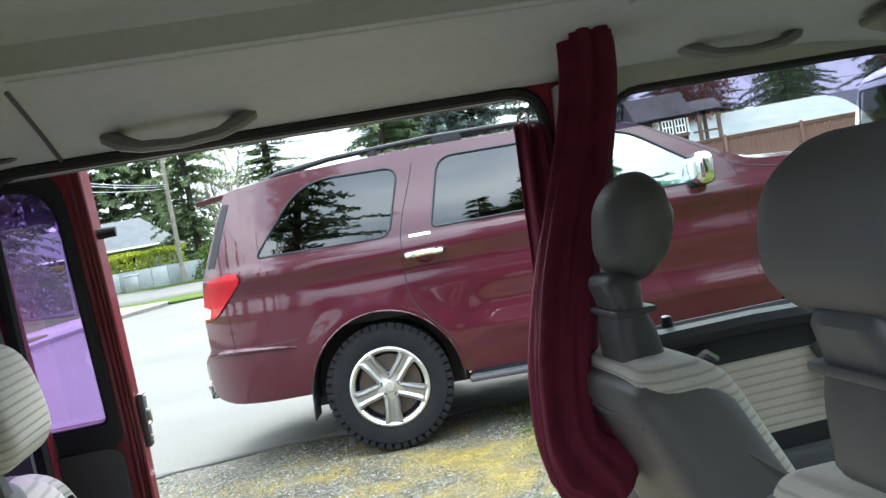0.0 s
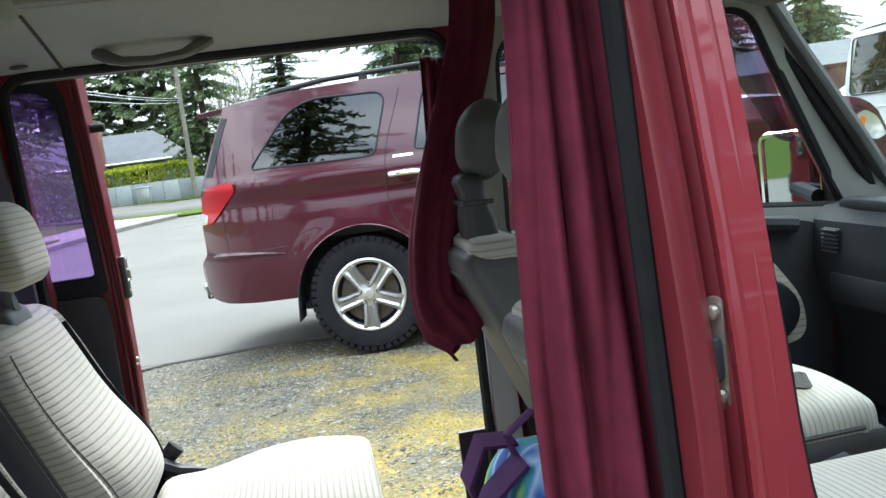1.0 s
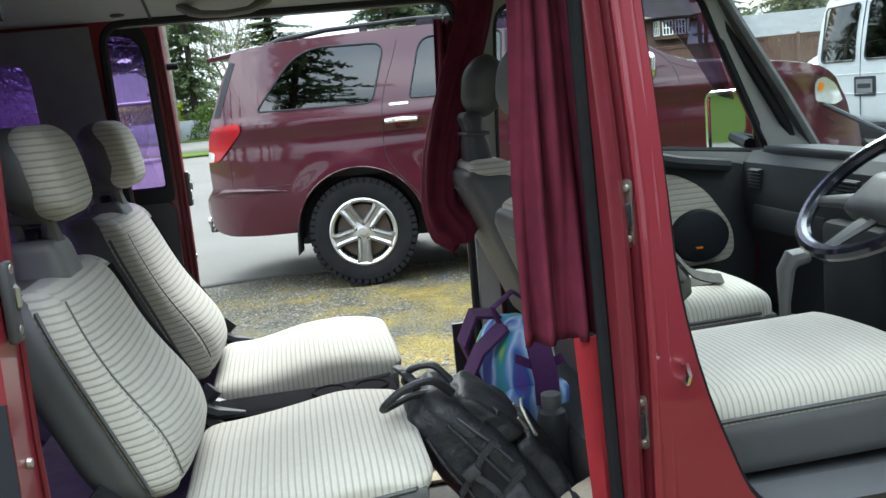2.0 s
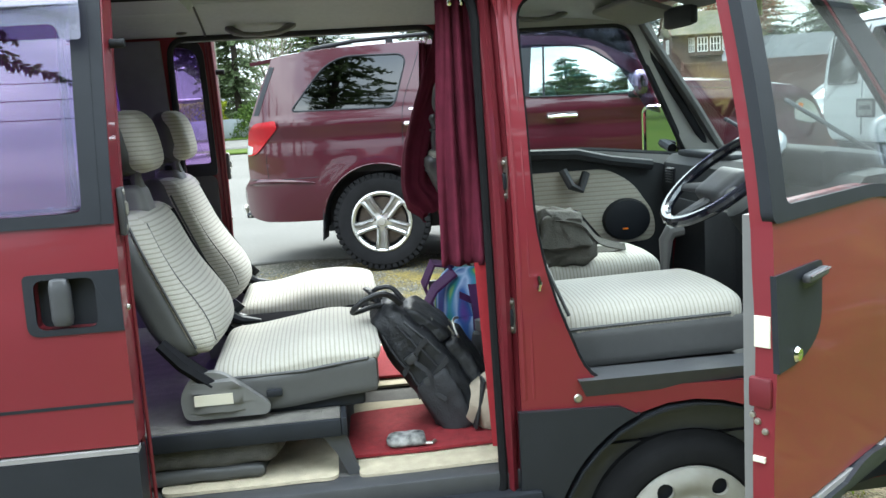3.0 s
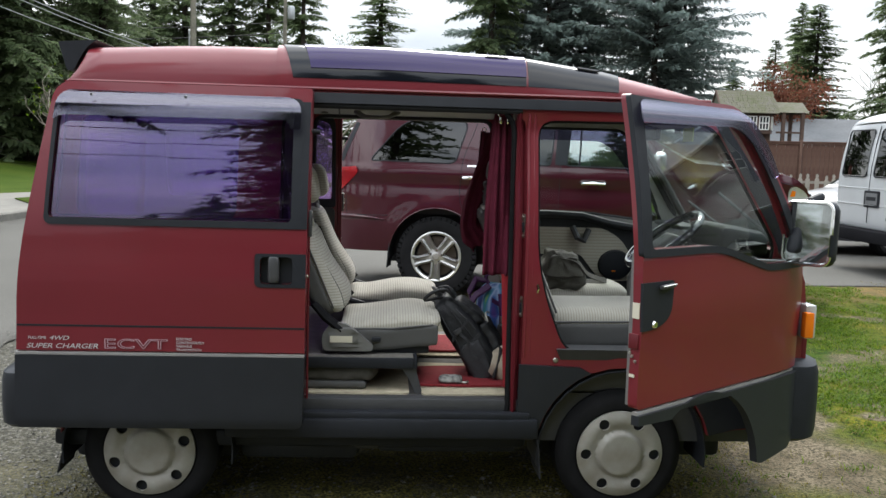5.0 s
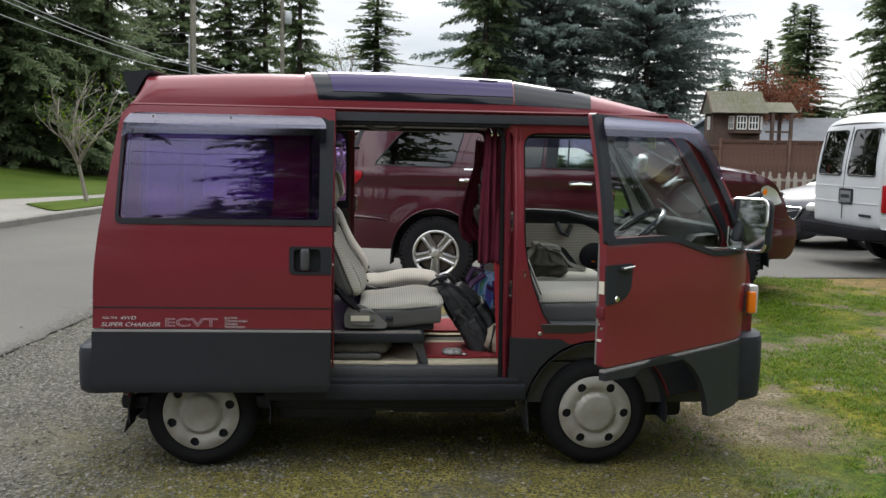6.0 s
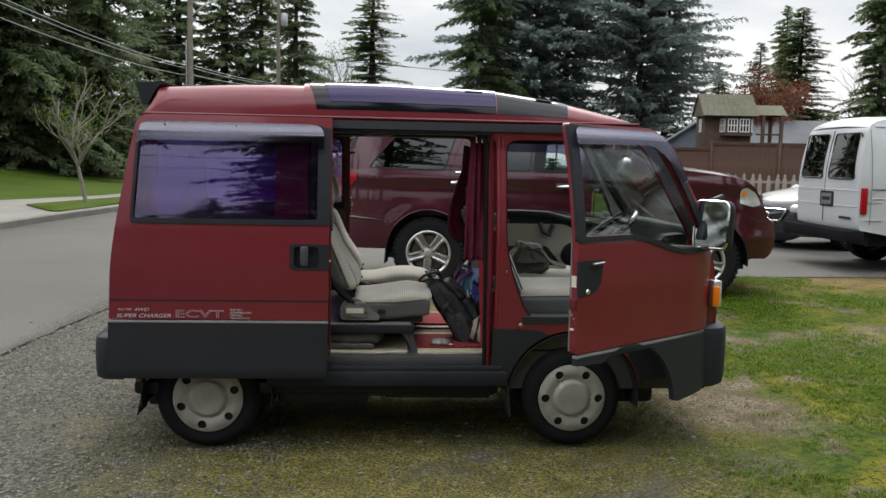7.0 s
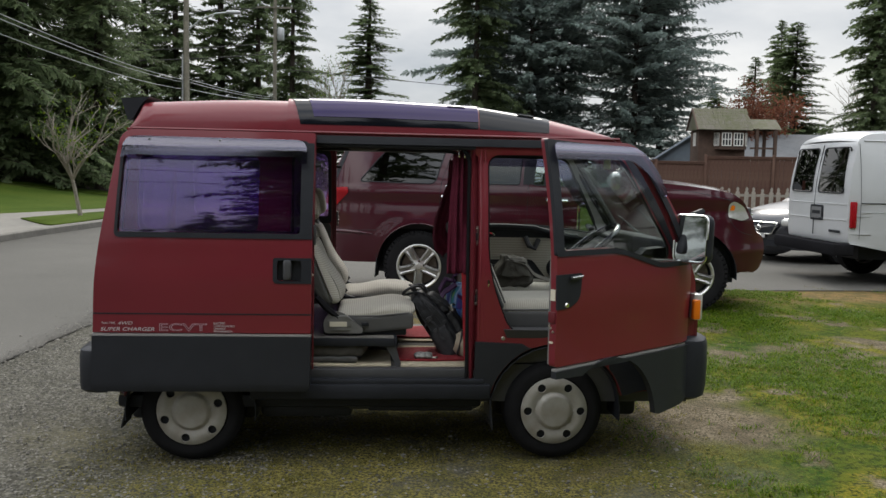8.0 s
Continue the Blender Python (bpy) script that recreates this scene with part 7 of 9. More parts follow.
    for nm, w, gm, lab in (("quarter_window", wq, SMOKE, "black smoked rear quarter window"), ("door_window", wr, SMOKE, "smoked rear door window"), ("door_window", wf, GREENISH, "clear green front door window")):
        part(nm, panel(w, (), out(-0.006), 0.004, 0.12, 0.08), gm, car, lab)
        part(nm, mirror_y(panel(w, (), out(-0.006), 0.004, 0.12, 0.08), W / 2), gm, car)
        part("window_seal", tube([out(0.0)(x, z, 0) for x, z in w + w[:1]], 0.007, 6), BLACK, car)
    part("rear_glass_edge", panel([(-1.035, 1.31), (-0.978, 1.31), (-0.815, 1.69), (-0.856, 1.70)], (), out(0.003), 0.008, 0, 0.08), BLACK, car, "black edge of the rear window")
    part("bumper_ledge", tube([out(0.006)(x, z, 0) for x, z in ((-1.15, 0.735), (-1.02, 0.762), (-0.85, 0.768), (-0.65, 0.76), (-0.52, 0.745))], [0.012, 0.022, 0.020, 0.014, 0.004], 8), MAROON, car)
    # pillar between the door panes, shut lines
    part("door_pillar", panel(rounded([(1.13, 1.33), (1.245, 1.33), (1.285, 1.735), (1.155, 1.745)], 0.01), (), out(0.003), 0.008, 0, 0.08), BLACK, car, "gloss black door pillar")
    part("window_divider", panel([(1.355, 1.33), (1.372, 1.33), (1.387, 1.73), (1.372, 1.73)], (), out(0.002), 0.006, 0, 0.08), BLACK, car)
    def shut(line):
        part("shut_line", tube([out(-0.0015)(x, z, 0) for x, z in line], 0.0035, 5), BLACK, car)
    shut(curve([(0.375, 1.745), (0.335, 1.62), (0.25, 1.38), (0.225, 1.2), (0.225, 0.95), (0.30, 0.80), (0.42, 0.66), (0.50, 0.50), (0.55, 0.42)], 6))
    shut(curve([(1.20, 1.75), (1.19, 1.4), (1.18, 1.0), (1.185, 0.6), (1.20, 0.42)], 6))
    shut(curve([(1.82, 1.72), (2.05, 1.58), (2.28, 1.42), (2.36, 1.2), (2.36, 0.8), (2.38, 0.5)], 6))
    shut(curve([(2.30, 1.40), (2.5, 1.335), (3.0, 1.28), (3.36, 1.20)], 6))
    shut(curve([(3.33, 1.02), (3.40, 0.92), (3.50, 0.86), (3.62, 0.835)], 5))
    shut(curve([(-1.13, 0.775), (-0.9, 0.78), (-0.62, 0.785), (-0.485, 0.79)], 6))
    shut(curve([(-0.93, 0.785), (-0.935, 0.95), (-0.93, 0.99)], 4))
    # lamps
    tl = part("tail_lamp", panel(rounded([(-1.148, 0.975), (-1.04, 0.985), (-0.80, 1.20), (-0.82, 1.262), (-1.03, 1.245), (-1.115, 1.16)], [0.02, 0.05, 0.03, 0.02, 0.04, 0.05], 5), (), out(0.012), 0.02, 0.05, 0.05), REDLENS, car, "red tail lamp")
    part("reverse_lens", panel(rounded([(-1.146, 0.985), (-1.085, 0.99), (-1.07, 1.05), (-1.135, 1.07)], 0.012), (), out(0.015), 0.01, 0.03, 0.03), LAMPGLASS, tl, "clear reversing lens")
    part("headlamp", panel(rounded([(3.32, 1.03), (3.48, 0.99), (3.565, 1.02), (3.50, 1.14), (3.38, 1.20), (3.32, 1.17)], [0.02, 0.03, 0.02, 0.05, 0.05, 0.03], 5), (), out(0.010), 0.03, 0.05, 0.05), LAMPGLASS, car, "clear headlamp")
    part("indicator", panel(rounded([(3.335, 1.10), (3.385, 1.10), (3.39, 1.15), (3.35, 1.16)], 0.01), (), out(0.014), 0.01, 0.03, 0.03), AMBER, car, "amber indicator")
    # handles, badge, mirror
    for hx, hz in ((0.36, 1.165), (1.50, 1.15)):
        ht = part("door_handle", tube([out(0.004)(hx - 0.125, hz + 0.01, 0), out(0.034)(hx - 0.11, hz + 0.012, 0), out(0.045)(hx, hz + 0.016, 0), out(0.034)(hx + 0.11, hz + 0.012, 0), out(0.004)(hx + 0.125, hz + 0.01, 0)], [0.014, 0.018, 0.019, 0.018, 0.014], 10), CHROME, car, "chrome door handle")
        part("handle_cup", move(lathe([(0.0, 0.0), (0.04, 0.002), (0.055, 0.003)], 20), pose(hx, out(0.005)(hx, hz - 0.01, 0)[1], hz - 0.015) @ Matrix.Diagonal((1, 1, 0.6, 1))), MAROON, ht)
    part("badge", panel(rect(0.285, 1.288, 0.42, 1.304, 0.004), (), out(0.004), 0.005), CHROME, car, "small chrome badge")
    mh = part("door_mirror", pillow(0.12, 0.20, 0.20, 0.05, n=8, warp=lambda v: Vector((2.10 + v.x - 0.1 * v.y, -0.06 + v.y, 1.385 + v.z))), CHROME, car, "chrome door mirror")
    part("mirror_base", pillow(0.12, 0.12, 0.06, 0.02, n=6, warp=lambda v: Vector((2.08 + v.x, 0.05 + v.y, 1.30 + v.z))), BLACK, car)
    # roof rails
    for s in (0, 1):
        yy = 0.29
        pts3 = [(-0.66, yy, 1.775), (-0.50, yy, 1.830), (-0.15, yy, 1.872), (0.5, yy, 1.893), (1.1, yy, 1.882), (1.45, yy, 1.850), (1.66, yy, 1.79)]
        rl = tube(pts3, [0.022, 0.026, 0.022, 0.021, 0.021, 0.024, 0.022], 8, flat=0.8)
        box(-0.62, yy - 0.02, 1.775, -0.30, yy + 0.02, 1.825, 0.015, bm=rl)
        box(0.10, yy - 0.02, 1.80, 0.16, yy + 0.02, 1.88, 0.01, bm=rl)
        box(0.52, yy - 0.02, 1.80, 0.72, yy + 0.02, 1.90, 0.015, bm=rl)
        box(1.42, yy - 0.02, 1.77, 1.60, yy + 0.02, 1.84, 0.015, bm=rl)
        part("roof_rail", mirror_y(rl, W / 2) if s else rl, RUBBER, car, "black roof rail")
    part("rear_spoiler", thick_skin([[(-0.70, y, 1.785 + c), (-0.86, y, 1.778 + c), (-1.04, y, 1.755 + c)] for y, c in ((0.25, -0.01), (0.40, 0.012), (1.0, 0.02), (1.6, 0.012), (1.73, -0.01))], 0.03), MAROON, car, "maroon roof spoiler")
    # running board, flap, hitch, arches, floor
    part("running_board", box(0.50, -0.02, 0.335, 2.56, 0.16, 0.375, 0.015), DARKP, car, "black running board")
    part("rocker", box(0.52, 0.05, 0.37, 2.56, 0.12, 0.43, 0.01), BLACK, car)
    part("mud_flap", thick_skin([[(-0.475, y, 0.52), (-0.485, y, 0.40), (-0.495, y, 0.265)] for y in (0.01, 0.24)], 0.008), RUBBER, car)
    ht = part("tow_hitch", tube([(-1.05, W / 2 - 0.30, 0.43), (-1.30, W / 2 - 0.30, 0.43)], 0.028, 6), BLACK, car, "tow hitch with a ball")
    part("tow_ball", move(lathe([(0, -0.03), (0.018, -0.024), (0.026, 0.0), (0.018, 0.024), (0.012, 0.035), (0.012, 0.06)], 16), pose(-1.30, W / 2 - 0.30, 0.50, -90)), STEEL, car, "steel tow ball")
    part("tow_pin", tube([(-1.26, W / 2 - 0.38, 0.43), (-1.26, W / 2 - 0.22, 0.43)], 0.008, 6), STEEL, car)
    for cx, r in ((0.0, 0.48), (2.95, 0.49)):
        for yy in (0.03, W - 0.33):
            part("wheel_arch", thick_skin([[(p[0], y, p[1]) for p in arc(cx, 0.40, r, -5, 185, 20)] for y in (yy, yy + 0.30)], 0.006), BLACK, car)
    for yy in (0.30, W - 0.34):
        for cx in (0.0, 2.95):
            part("wheel_well", box(cx - 0.50, yy, 0.30, cx + 0.50, yy + 0.04, 0.92), BLACK, car)
    part("arch_lip", tube([out(0.002)(x, z, 0) for x, z in ra], 0.006, 6), MAROON, car)
    part("underside", box(-0.95, 0.32, 0.40, 3.55, W - 0.32, 0.55, 0.03), BLACK, car)
    axle = tube([(0, 0.25, 0.38), (0, W - 0.25, 0.38)], 0.05, 8)
    tube([(-0.9, 1.35, 0.34), (0.3, 1.4, 0.34), (1.5, 1.3, 0.36)], 0.035, 8, bm=axle)
    part("axle", axle, BLACK, car)
    # cabin
    part("cabin_floor", box(-0.9, 0.2, 0.8, 2.2, W - 0.2, 0.86), DARKP, car)
    for sx, sy in ((1.45, 0.55), (1.45, 1.45), (0.55, 0.55), (0.55, 1.45)):
        part("car_seat", pillow(0.16, 0.5, 0.62, 0.06, n=7, warp=lambda v: Vector((sx + v.x - 0.2 * v.z, sy + v.y, 1.13 + v.z))), GREYP, car, "grey leather seat")
        part("seat_headrest", pillow(0.10, 0.26, 0.16, 0.04, n=6, warp=lambda v: Vector((sx - 0.09 + v.x, sy + v.y, 1.52 + v.z))), GREYP, car)
    part("cabin_dash", pillow(0.45, 1.5, 0.25, 0.08, n=8, warp=lambda v: Vector((2.25 + v.x, W / 2 + v.y, 1.22 + v.z))), GREYP, car, "grey dashboard")
    part("cabin_wheel", tube([(2.02, 1.45 + 0.18 * math.cos(a), 1.27 + 0.17 * math.sin(a)) for a in [2 * math.pi * k / 24 for k in range(25)]], 0.016, 8), BLACK, car)
    for i, yy in enumerate((0.02, W - 0.02)):
        for cx in (0.0, 2.95):
            road_wheel(car, cx, yy, 0.40, 0.27, 0.245, flip=bool(i), spin=-4 if cx else 3)
    # grille
    g = part("grille", box(3.58, 0.55, 0.92, 3.68, W - 0.55, 1.12, 0.02), DARKP, car)
    for k in range(4):
        part("grille_bar", box(3.66, 0.57, 0.95 + 0.045 * k, 3.70, W - 0.57, 0.965 + 0.045 * k, 0.004), CHROME, g)
    return car


big_suv()


def work_van():
    """A white full-size cargo van, seen from behind."""
    car = thing("cargo_van", "white full-size cargo van parked on the asphalt", "van", at=pose(7.36, 7.05, 0.06, 0, 0, -2))
    W = 2.0

    def warp(x, z, d):
        y = 0.17 * (max(0.0, z - 1.20) / 0.9) ** 1.5 + 0.03 * (max(0.0, 0.8 - z) / 0.4) ** 2 + 0.06 * (max(0.0, 0.12 - x) / 0.12) ** 2
        y += 0.25 * (max(0.0, x - 4.6) / 0.8) ** 2
        return (x, y + d, z)
    rear = curve([(0.06, 0.58), (0.02, 0.62), (0.0, 0.9), (0.0, 1.2), (0.03, 1.55), (0.11, 1.96)], 5)
    roof = curve([(0.11, 1.96), (0.22, 2.06), (0.6, 2.10), (2.0, 2.12), (3.4, 2.09), (3.9, 1.98)], 5)
    scr = curve([(3.9, 1.98), (4.3, 1.62), (4.6, 1.36)], 4)
    nose = curve([(4.6, 1.36), (5.1, 1.24), (5.5, 1.05), (5.6, 0.8), (5.58, 0.5)], 5)
    low = [(5.2, 0.45)] + arc(4.55, 0.37, 0.46, 6, 174, 14) + [(4.0, 0.45), (1.75, 0.45)] + arc(1.15, 0.37, 0.46, 6, 174, 14) + [(0.62, 0.48)]
    pts, mk = outline_of([rear, roof, scr, nose, low])
    wins = [rounded([(3.0, 1.38), (3.95, 1.38), (4.2, 1.45), (3.85, 1.88), (3.05, 1.92)], 0.06)]
    shell(car, pts, wins, warp, W, WHITEV, [("rear_end", mk[0], mk[1], WHITEV, "", 0.03), ("roof", mk[1], mk[2], WHITEV, "", 0.06), ("windscreen", mk[2], mk[3], SMOKE, "", 0.06), ("nose", mk[3], mk[4], WHITEV, "", 0.05)], cut=0.3)
    rearx = lambda z: 0.0 + 0.0 if z < 1.2 else 0.03 * ((z - 1.2) / 0.35) if z < 1.55 else 0.03 + 0.08 * ((z - 1.55) / 0.41)
    onrear = lambda o: (lambda y, z, d: (rearx(z) - 0.034 * (1 - abs((y - 1.0)) ** 2.6) - o + d, y, z))
    for y0, y1 in ((0.20, 0.90), (1.10, 1.80)):
        part("rear_window", panel(rounded([(y0, 1.28), (y1, 1.28), (y1 - (0.07 if y1 > 1 else 0), 1.90), (y0 + (0.07 if y0 < 1 else 0), 1.90)], 0.05), (), onrear(0.010), 0.008, 0.2, 0.1), SMOKE, car, "dark rear door window")
        part("window_seal", tube([onrear(0.012)(y, z, 0) for y, z in rect(y0 - 0.005, 1.275, y1 + 0.005, 1.905, 0.06)], 0.010, 6), BLACK, car)
    part("door_joint", tube([onrear(0.004)(1.0, z, 0) for z in (0.66, 1.0, 1.4, 1.7, 1.95)], 0.006, 6), BLACK, car)
    for z in (1.12, 0.90):
        part("door_crease", tube([onrear(0.002)(y, z, 0) for y in (0.1, 0.5, 1.0, 1.5, 1.9)], 0.006, 6), WHITEV, car)
    part("plate_recess", panel(rect(0.71, 0.87, 1.11, 1.09, 0.03), (), onrear(0.006), 0.006, 0.2), BLACK, car, "black plate recess")
    part("number_plate", panel(rect(0.76, 0.91, 1.06, 1.06, 0.01), (), onrear(0.014), 0.005), shade("plate_face", (0.16, 0.165, 0.17), 0.5), car, "pale number plate")
    part("plate_bar", panel(rect(0.79, 0.96, 1.03, 1.01), (), onrear(0.016), 0.002), BLACK, car)
    part("brand_bar", panel(rect(0.22, 0.72, 0.52, 0.755), (), onrear(0.008), 0.004), BLACK, car, "dark nameplate strip")
    for s in (0, 1):
        t = part("tail_lamp", box(0.02, 0.005, 0.80, 0.10, 0.09, 1.16, 0.015), REDLENS, car, "red upright tail lamp")
        if s:
            t.matrix_basis = pose(0, 1.905, 0)
    part("rear_step", box(-0.20, 0.03, 0.42, 0.10, 1.97, 0.58, 0.02), DULLBLACK, car, "dark rear step bumper")
    part("side_crease", tube([warp(x, 1.14, -0.002) for x in (0.15, 1.5, 3, 4.5)], 0.008, 6), BLACK, car, "dark body-side line")
    part("side_crease", tube([warp(x, 1.02, -0.002) for x in (0.15, 1.5, 3, 4.5)], 0.006, 6), GALV, car)
    part("hinge_line", tube([warp(0.14, z, -0.002) for z in (0.66, 1.2, 1.6, 1.95)], 0.003, 6), BLACK, car)
    part("roof_line", tube([warp(x, 1.99, -0.004) for x in (0.2, 1.5, 3.0, 3.8)], 0.012, 6), WHITEV, car)
    part("underside", box(0.3, 0.3, 0.35, 5.2, 1.7, 0.6), BLACK, car)
    for i, yy in enumerate((0.04, W - 0.04)):
        for cx in (1.15, 4.55):
            road_wheel(car, cx, yy, 0.37, 0.24, 0.20, flip=bool(i), tread=False, rim_mat=CAPS)
    return car


work_van()


def sedan():
    car = thing("sedan", "dark graphite car parked between the fence and the van", "car", at=pose(7.78, 10.6, 0.06, 0, 0, 20) @ pose(0, -0.9, 0) @ Matrix.Diagonal((1, 1, 1.08, 1)))
    W = 1.8

    def warp(x, z, d):
        y = 0.30 * (max(0.0, z - 0.86) / 0.56) ** 1.2 + 0.05 * (max(0.0, 0.6 - z) / 0.4) ** 2
        y += 0.45 * (max(0.0, 0.7 - x) / 0.7) ** 2.4 + 0.3 * (max(0.0, x - 4.2) / 0.5) ** 2
        return (x, y + d, z)
    front = curve([(0.10, 0.22), (0.02, 0.34), (0.0, 0.5), (0.06, 0.66), (0.2, 0.74)], 5)
    hood = curve([(0.2, 0.74), (0.7, 0.86), (1.25, 0.95)], 5)
    scr = curve([(1.25, 0.95), (1.7, 1.22), (2.05, 1.38)], 4)
    roof = curve([(2.05, 1.38), (2.6, 1.44), (3.2, 1.38)], 4)
    back = curve([(3.2, 1.38), (3.7, 1.18), (4.05, 1.04)], 4)
    boot = curve([(4.05, 1.04), (4.5, 1.02), (4.66, 0.85), (4.68, 0.5), (4.55, 0.25)], 4)
    low = [(4.3, 0.22)] + arc(3.65, 0.32, 0.36, 8, 172, 14) + [(3.2, 0.22), (1.35, 0.22)] + arc(0.92, 0.32, 0.36, 8, 172, 14) + [(0.5, 0.22)]
    pts, mk = outline_of([front, hood, scr, roof, back, boot, low])
    win = rounded([(1.55, 0.97), (3.7, 1.0), (3.15, 1.32), (2.1, 1.33)], 0.06)
    shell(car, pts, [win], warp, W, DARKCAR, [("nose", mk[0], mk[1], DARKCAR, "", 0.10), ("bonnet", mk[1], mk[2], DARKCAR, "", 0.05), ("windscreen", mk[2], mk[3], SMOKE, "", 0.06), ("roof", mk[3], mk[4], DARKCAR, "", 0.05), ("rear_window", mk[4], mk[5], SMOKE, "", 0.05), ("boot", mk[5], mk[6], DARKCAR, "", 0.05)], cut=0.2)
    part("side_window", panel(win, (), lambda x, z, d: (x, warp(x, z, 0)[1] + 0.008 + d, z), 0.004, 0.3, 0.1), SMOKE, car)
    gr = part("grille", panel(rounded([(0.62, 0.46), (1.18, 0.46), (1.30, 0.64), (0.50, 0.64)], 0.04), (), lambda y, z, d: (-0.115 + 0.09 * abs(y - 0.9) ** 2 + (0.06 if z > 0.6 else 0) + d, y, z), 0.03, 0.1, 0.05), BLACK, car, "black grille")
    part("grille_rim", tube([(-0.13 + 0.09 * abs(y - 0.9) ** 2 + 0.3 * max(0, z - 0.58), y, z) for y, z in rounded([(0.62, 0.46), (1.18, 0.46), (1.30, 0.64), (0.50, 0.64)], 0.04) + [(0.62, 0.46)]], 0.012, 6), CHROME, gr, "chrome grille surround")
    part("emblem", tube([(-0.145, 0.9 + 0.055 * math.cos(a), 0.55 + 0.04 * math.sin(a)) for a in [2 * math.pi * k / 18 for k in range(19)]], 0.008, 6), CHROME, gr)
    for s in (0, 1):
        bm = pillow(0.30, 0.34, 0.13, 0.05, n=7, warp=lambda v: Vector((0.20 + v.x - 0.55 * v.y, 0.34 + v.y, 0.665 + v.z + 0.12 * v.x)))
        part("headlamp", mirror_y(bm, W / 2) if s else bm, LAMPGLASS, car, "clear headlamp")
    part("lower_intake", panel(rect(0.5, 0.27, 1.3, 0.37, 0.03), (), lambda y, z, d: (-0.10 + 0.09 * abs(y - 0.9) ** 2 + d, y, z), 0.03, 0.1), BLACK, car)
    part("number_plate", panel(rect(0.75, 0.40, 1.05, 0.47, 0.01), (), lambda y, z, d: (-0.135 + d, y, z), 0.01), shade("plate_face_b", (0.5, 0.5, 0.5), 0.5), car)
    part("underside", box(0.5, 0.3, 0.2, 4.3, 1.5, 0.4), BLACK, car)
    for i, yy in enumerate((0.03, W - 0.03)):
        for cx in (0.92, 3.65):
            road_wheel(car, cx, yy, 0.32, 0.21, 0.21, flip=bool(i), tread=False)


sedan()

# ---- fences, playhouse, houses ----
def along(p, q, n):
    return [(p[0] + (q[0] - p[0]) * i / n, p[1] + (q[1] - p[1]) * i / n) for i in range(n + 1)]


def board_fence(p, q, h):
    f = thing("fence", "tall brown-stained board fence with weathered patches", "fence")
    L = math.hypot(q[0] - p[0], q[1] - p[1])
    a = math.degrees(math.atan2(q[1] - p[1], q[0] - p[0]))
    f.matrix_basis = pose(p[0], p[1], 0.06, 0, 0, a)
    n = round(L / 0.145)
    boards = [mesh_of("board", box(-0.0718, -0.012, 0.0, 0.0718, 0.012, h - 0.05 - 0.01 * k, 0.004, 1), FENCEWOOD) for k in range(3)]
    for i in range(n):
        b = new("board", boards[(i * 7) % 3])
        b.parent, b.matrix_basis = f, pose(0.072 + i * 0.145, 0.006 * ((i * 5) % 3 - 1), 0.0, 0, 0.05 * ((i * 11) % 5 - 2))
    k = 0
    while k * 2.4 < L:
        part("post", box(k * 2.4 - 0.05, -0.07, 0, k * 2.4 + 0.05, 0.03, h + 0.06, 0.008), FENCEWOOD, f)
        k += 1
    part("rail", box(0, -0.05, h - 0.10, L, -0.012, h - 0.02, 0.004), FENCEWOOD, f)
    part("cap_rail", box(0, -0.07, h - 0.03, L, 0.05, h + 0.005, 0.006), FENCEWOOD, f)
    return f


board_fence((2.0, 29.6), (13.4, 28.3), 2.03)
board_fence((13.4, 28.3), (26.0, 23.0), 2.24)


def picket_fence(p, q):
    f = thing("picket_fence", "weathered pale picket fence with rounded tops", "fence")
    L = math.hypot(q[0] - p[0], q[1] - p[1])
    f.matrix_basis = pose(p[0], p[1], 0.06, 0, 0, math.degrees(math.atan2(q[1] - p[1], q[0] - p[0])))
    n = round(L / 0.26)
    me = mesh_of("picket", panel(rounded([(-0.065, 0), (0.065, 0), (0.065, 0.98), (0.03, 1.03), (0.05, 1.10), (0.0, 1.17), (-0.05, 1.10), (-0.03, 1.03), (-0.065, 0.98)], [0, 0, 0.01, 0.01, 0.03, 0.03, 0.03, 0.01, 0.01], 2), (), None, 0.02), PICKET)
    for i in range(n):
        o = new("picket", me)
        o.parent, o.matrix_basis = f, pose(i * 0.26, 0, -0.04 * ((i * 3) % 4 == 0), 0, 1.2 * ((i * 7) % 3 - 1))
    for z in (0.35, 0.85):
        part("rail", box(0, 0.02, z, L, 0.06, z + 0.08), PICKET, f)


picket_fence((9.4, 24.2), (15.0, 23.2))


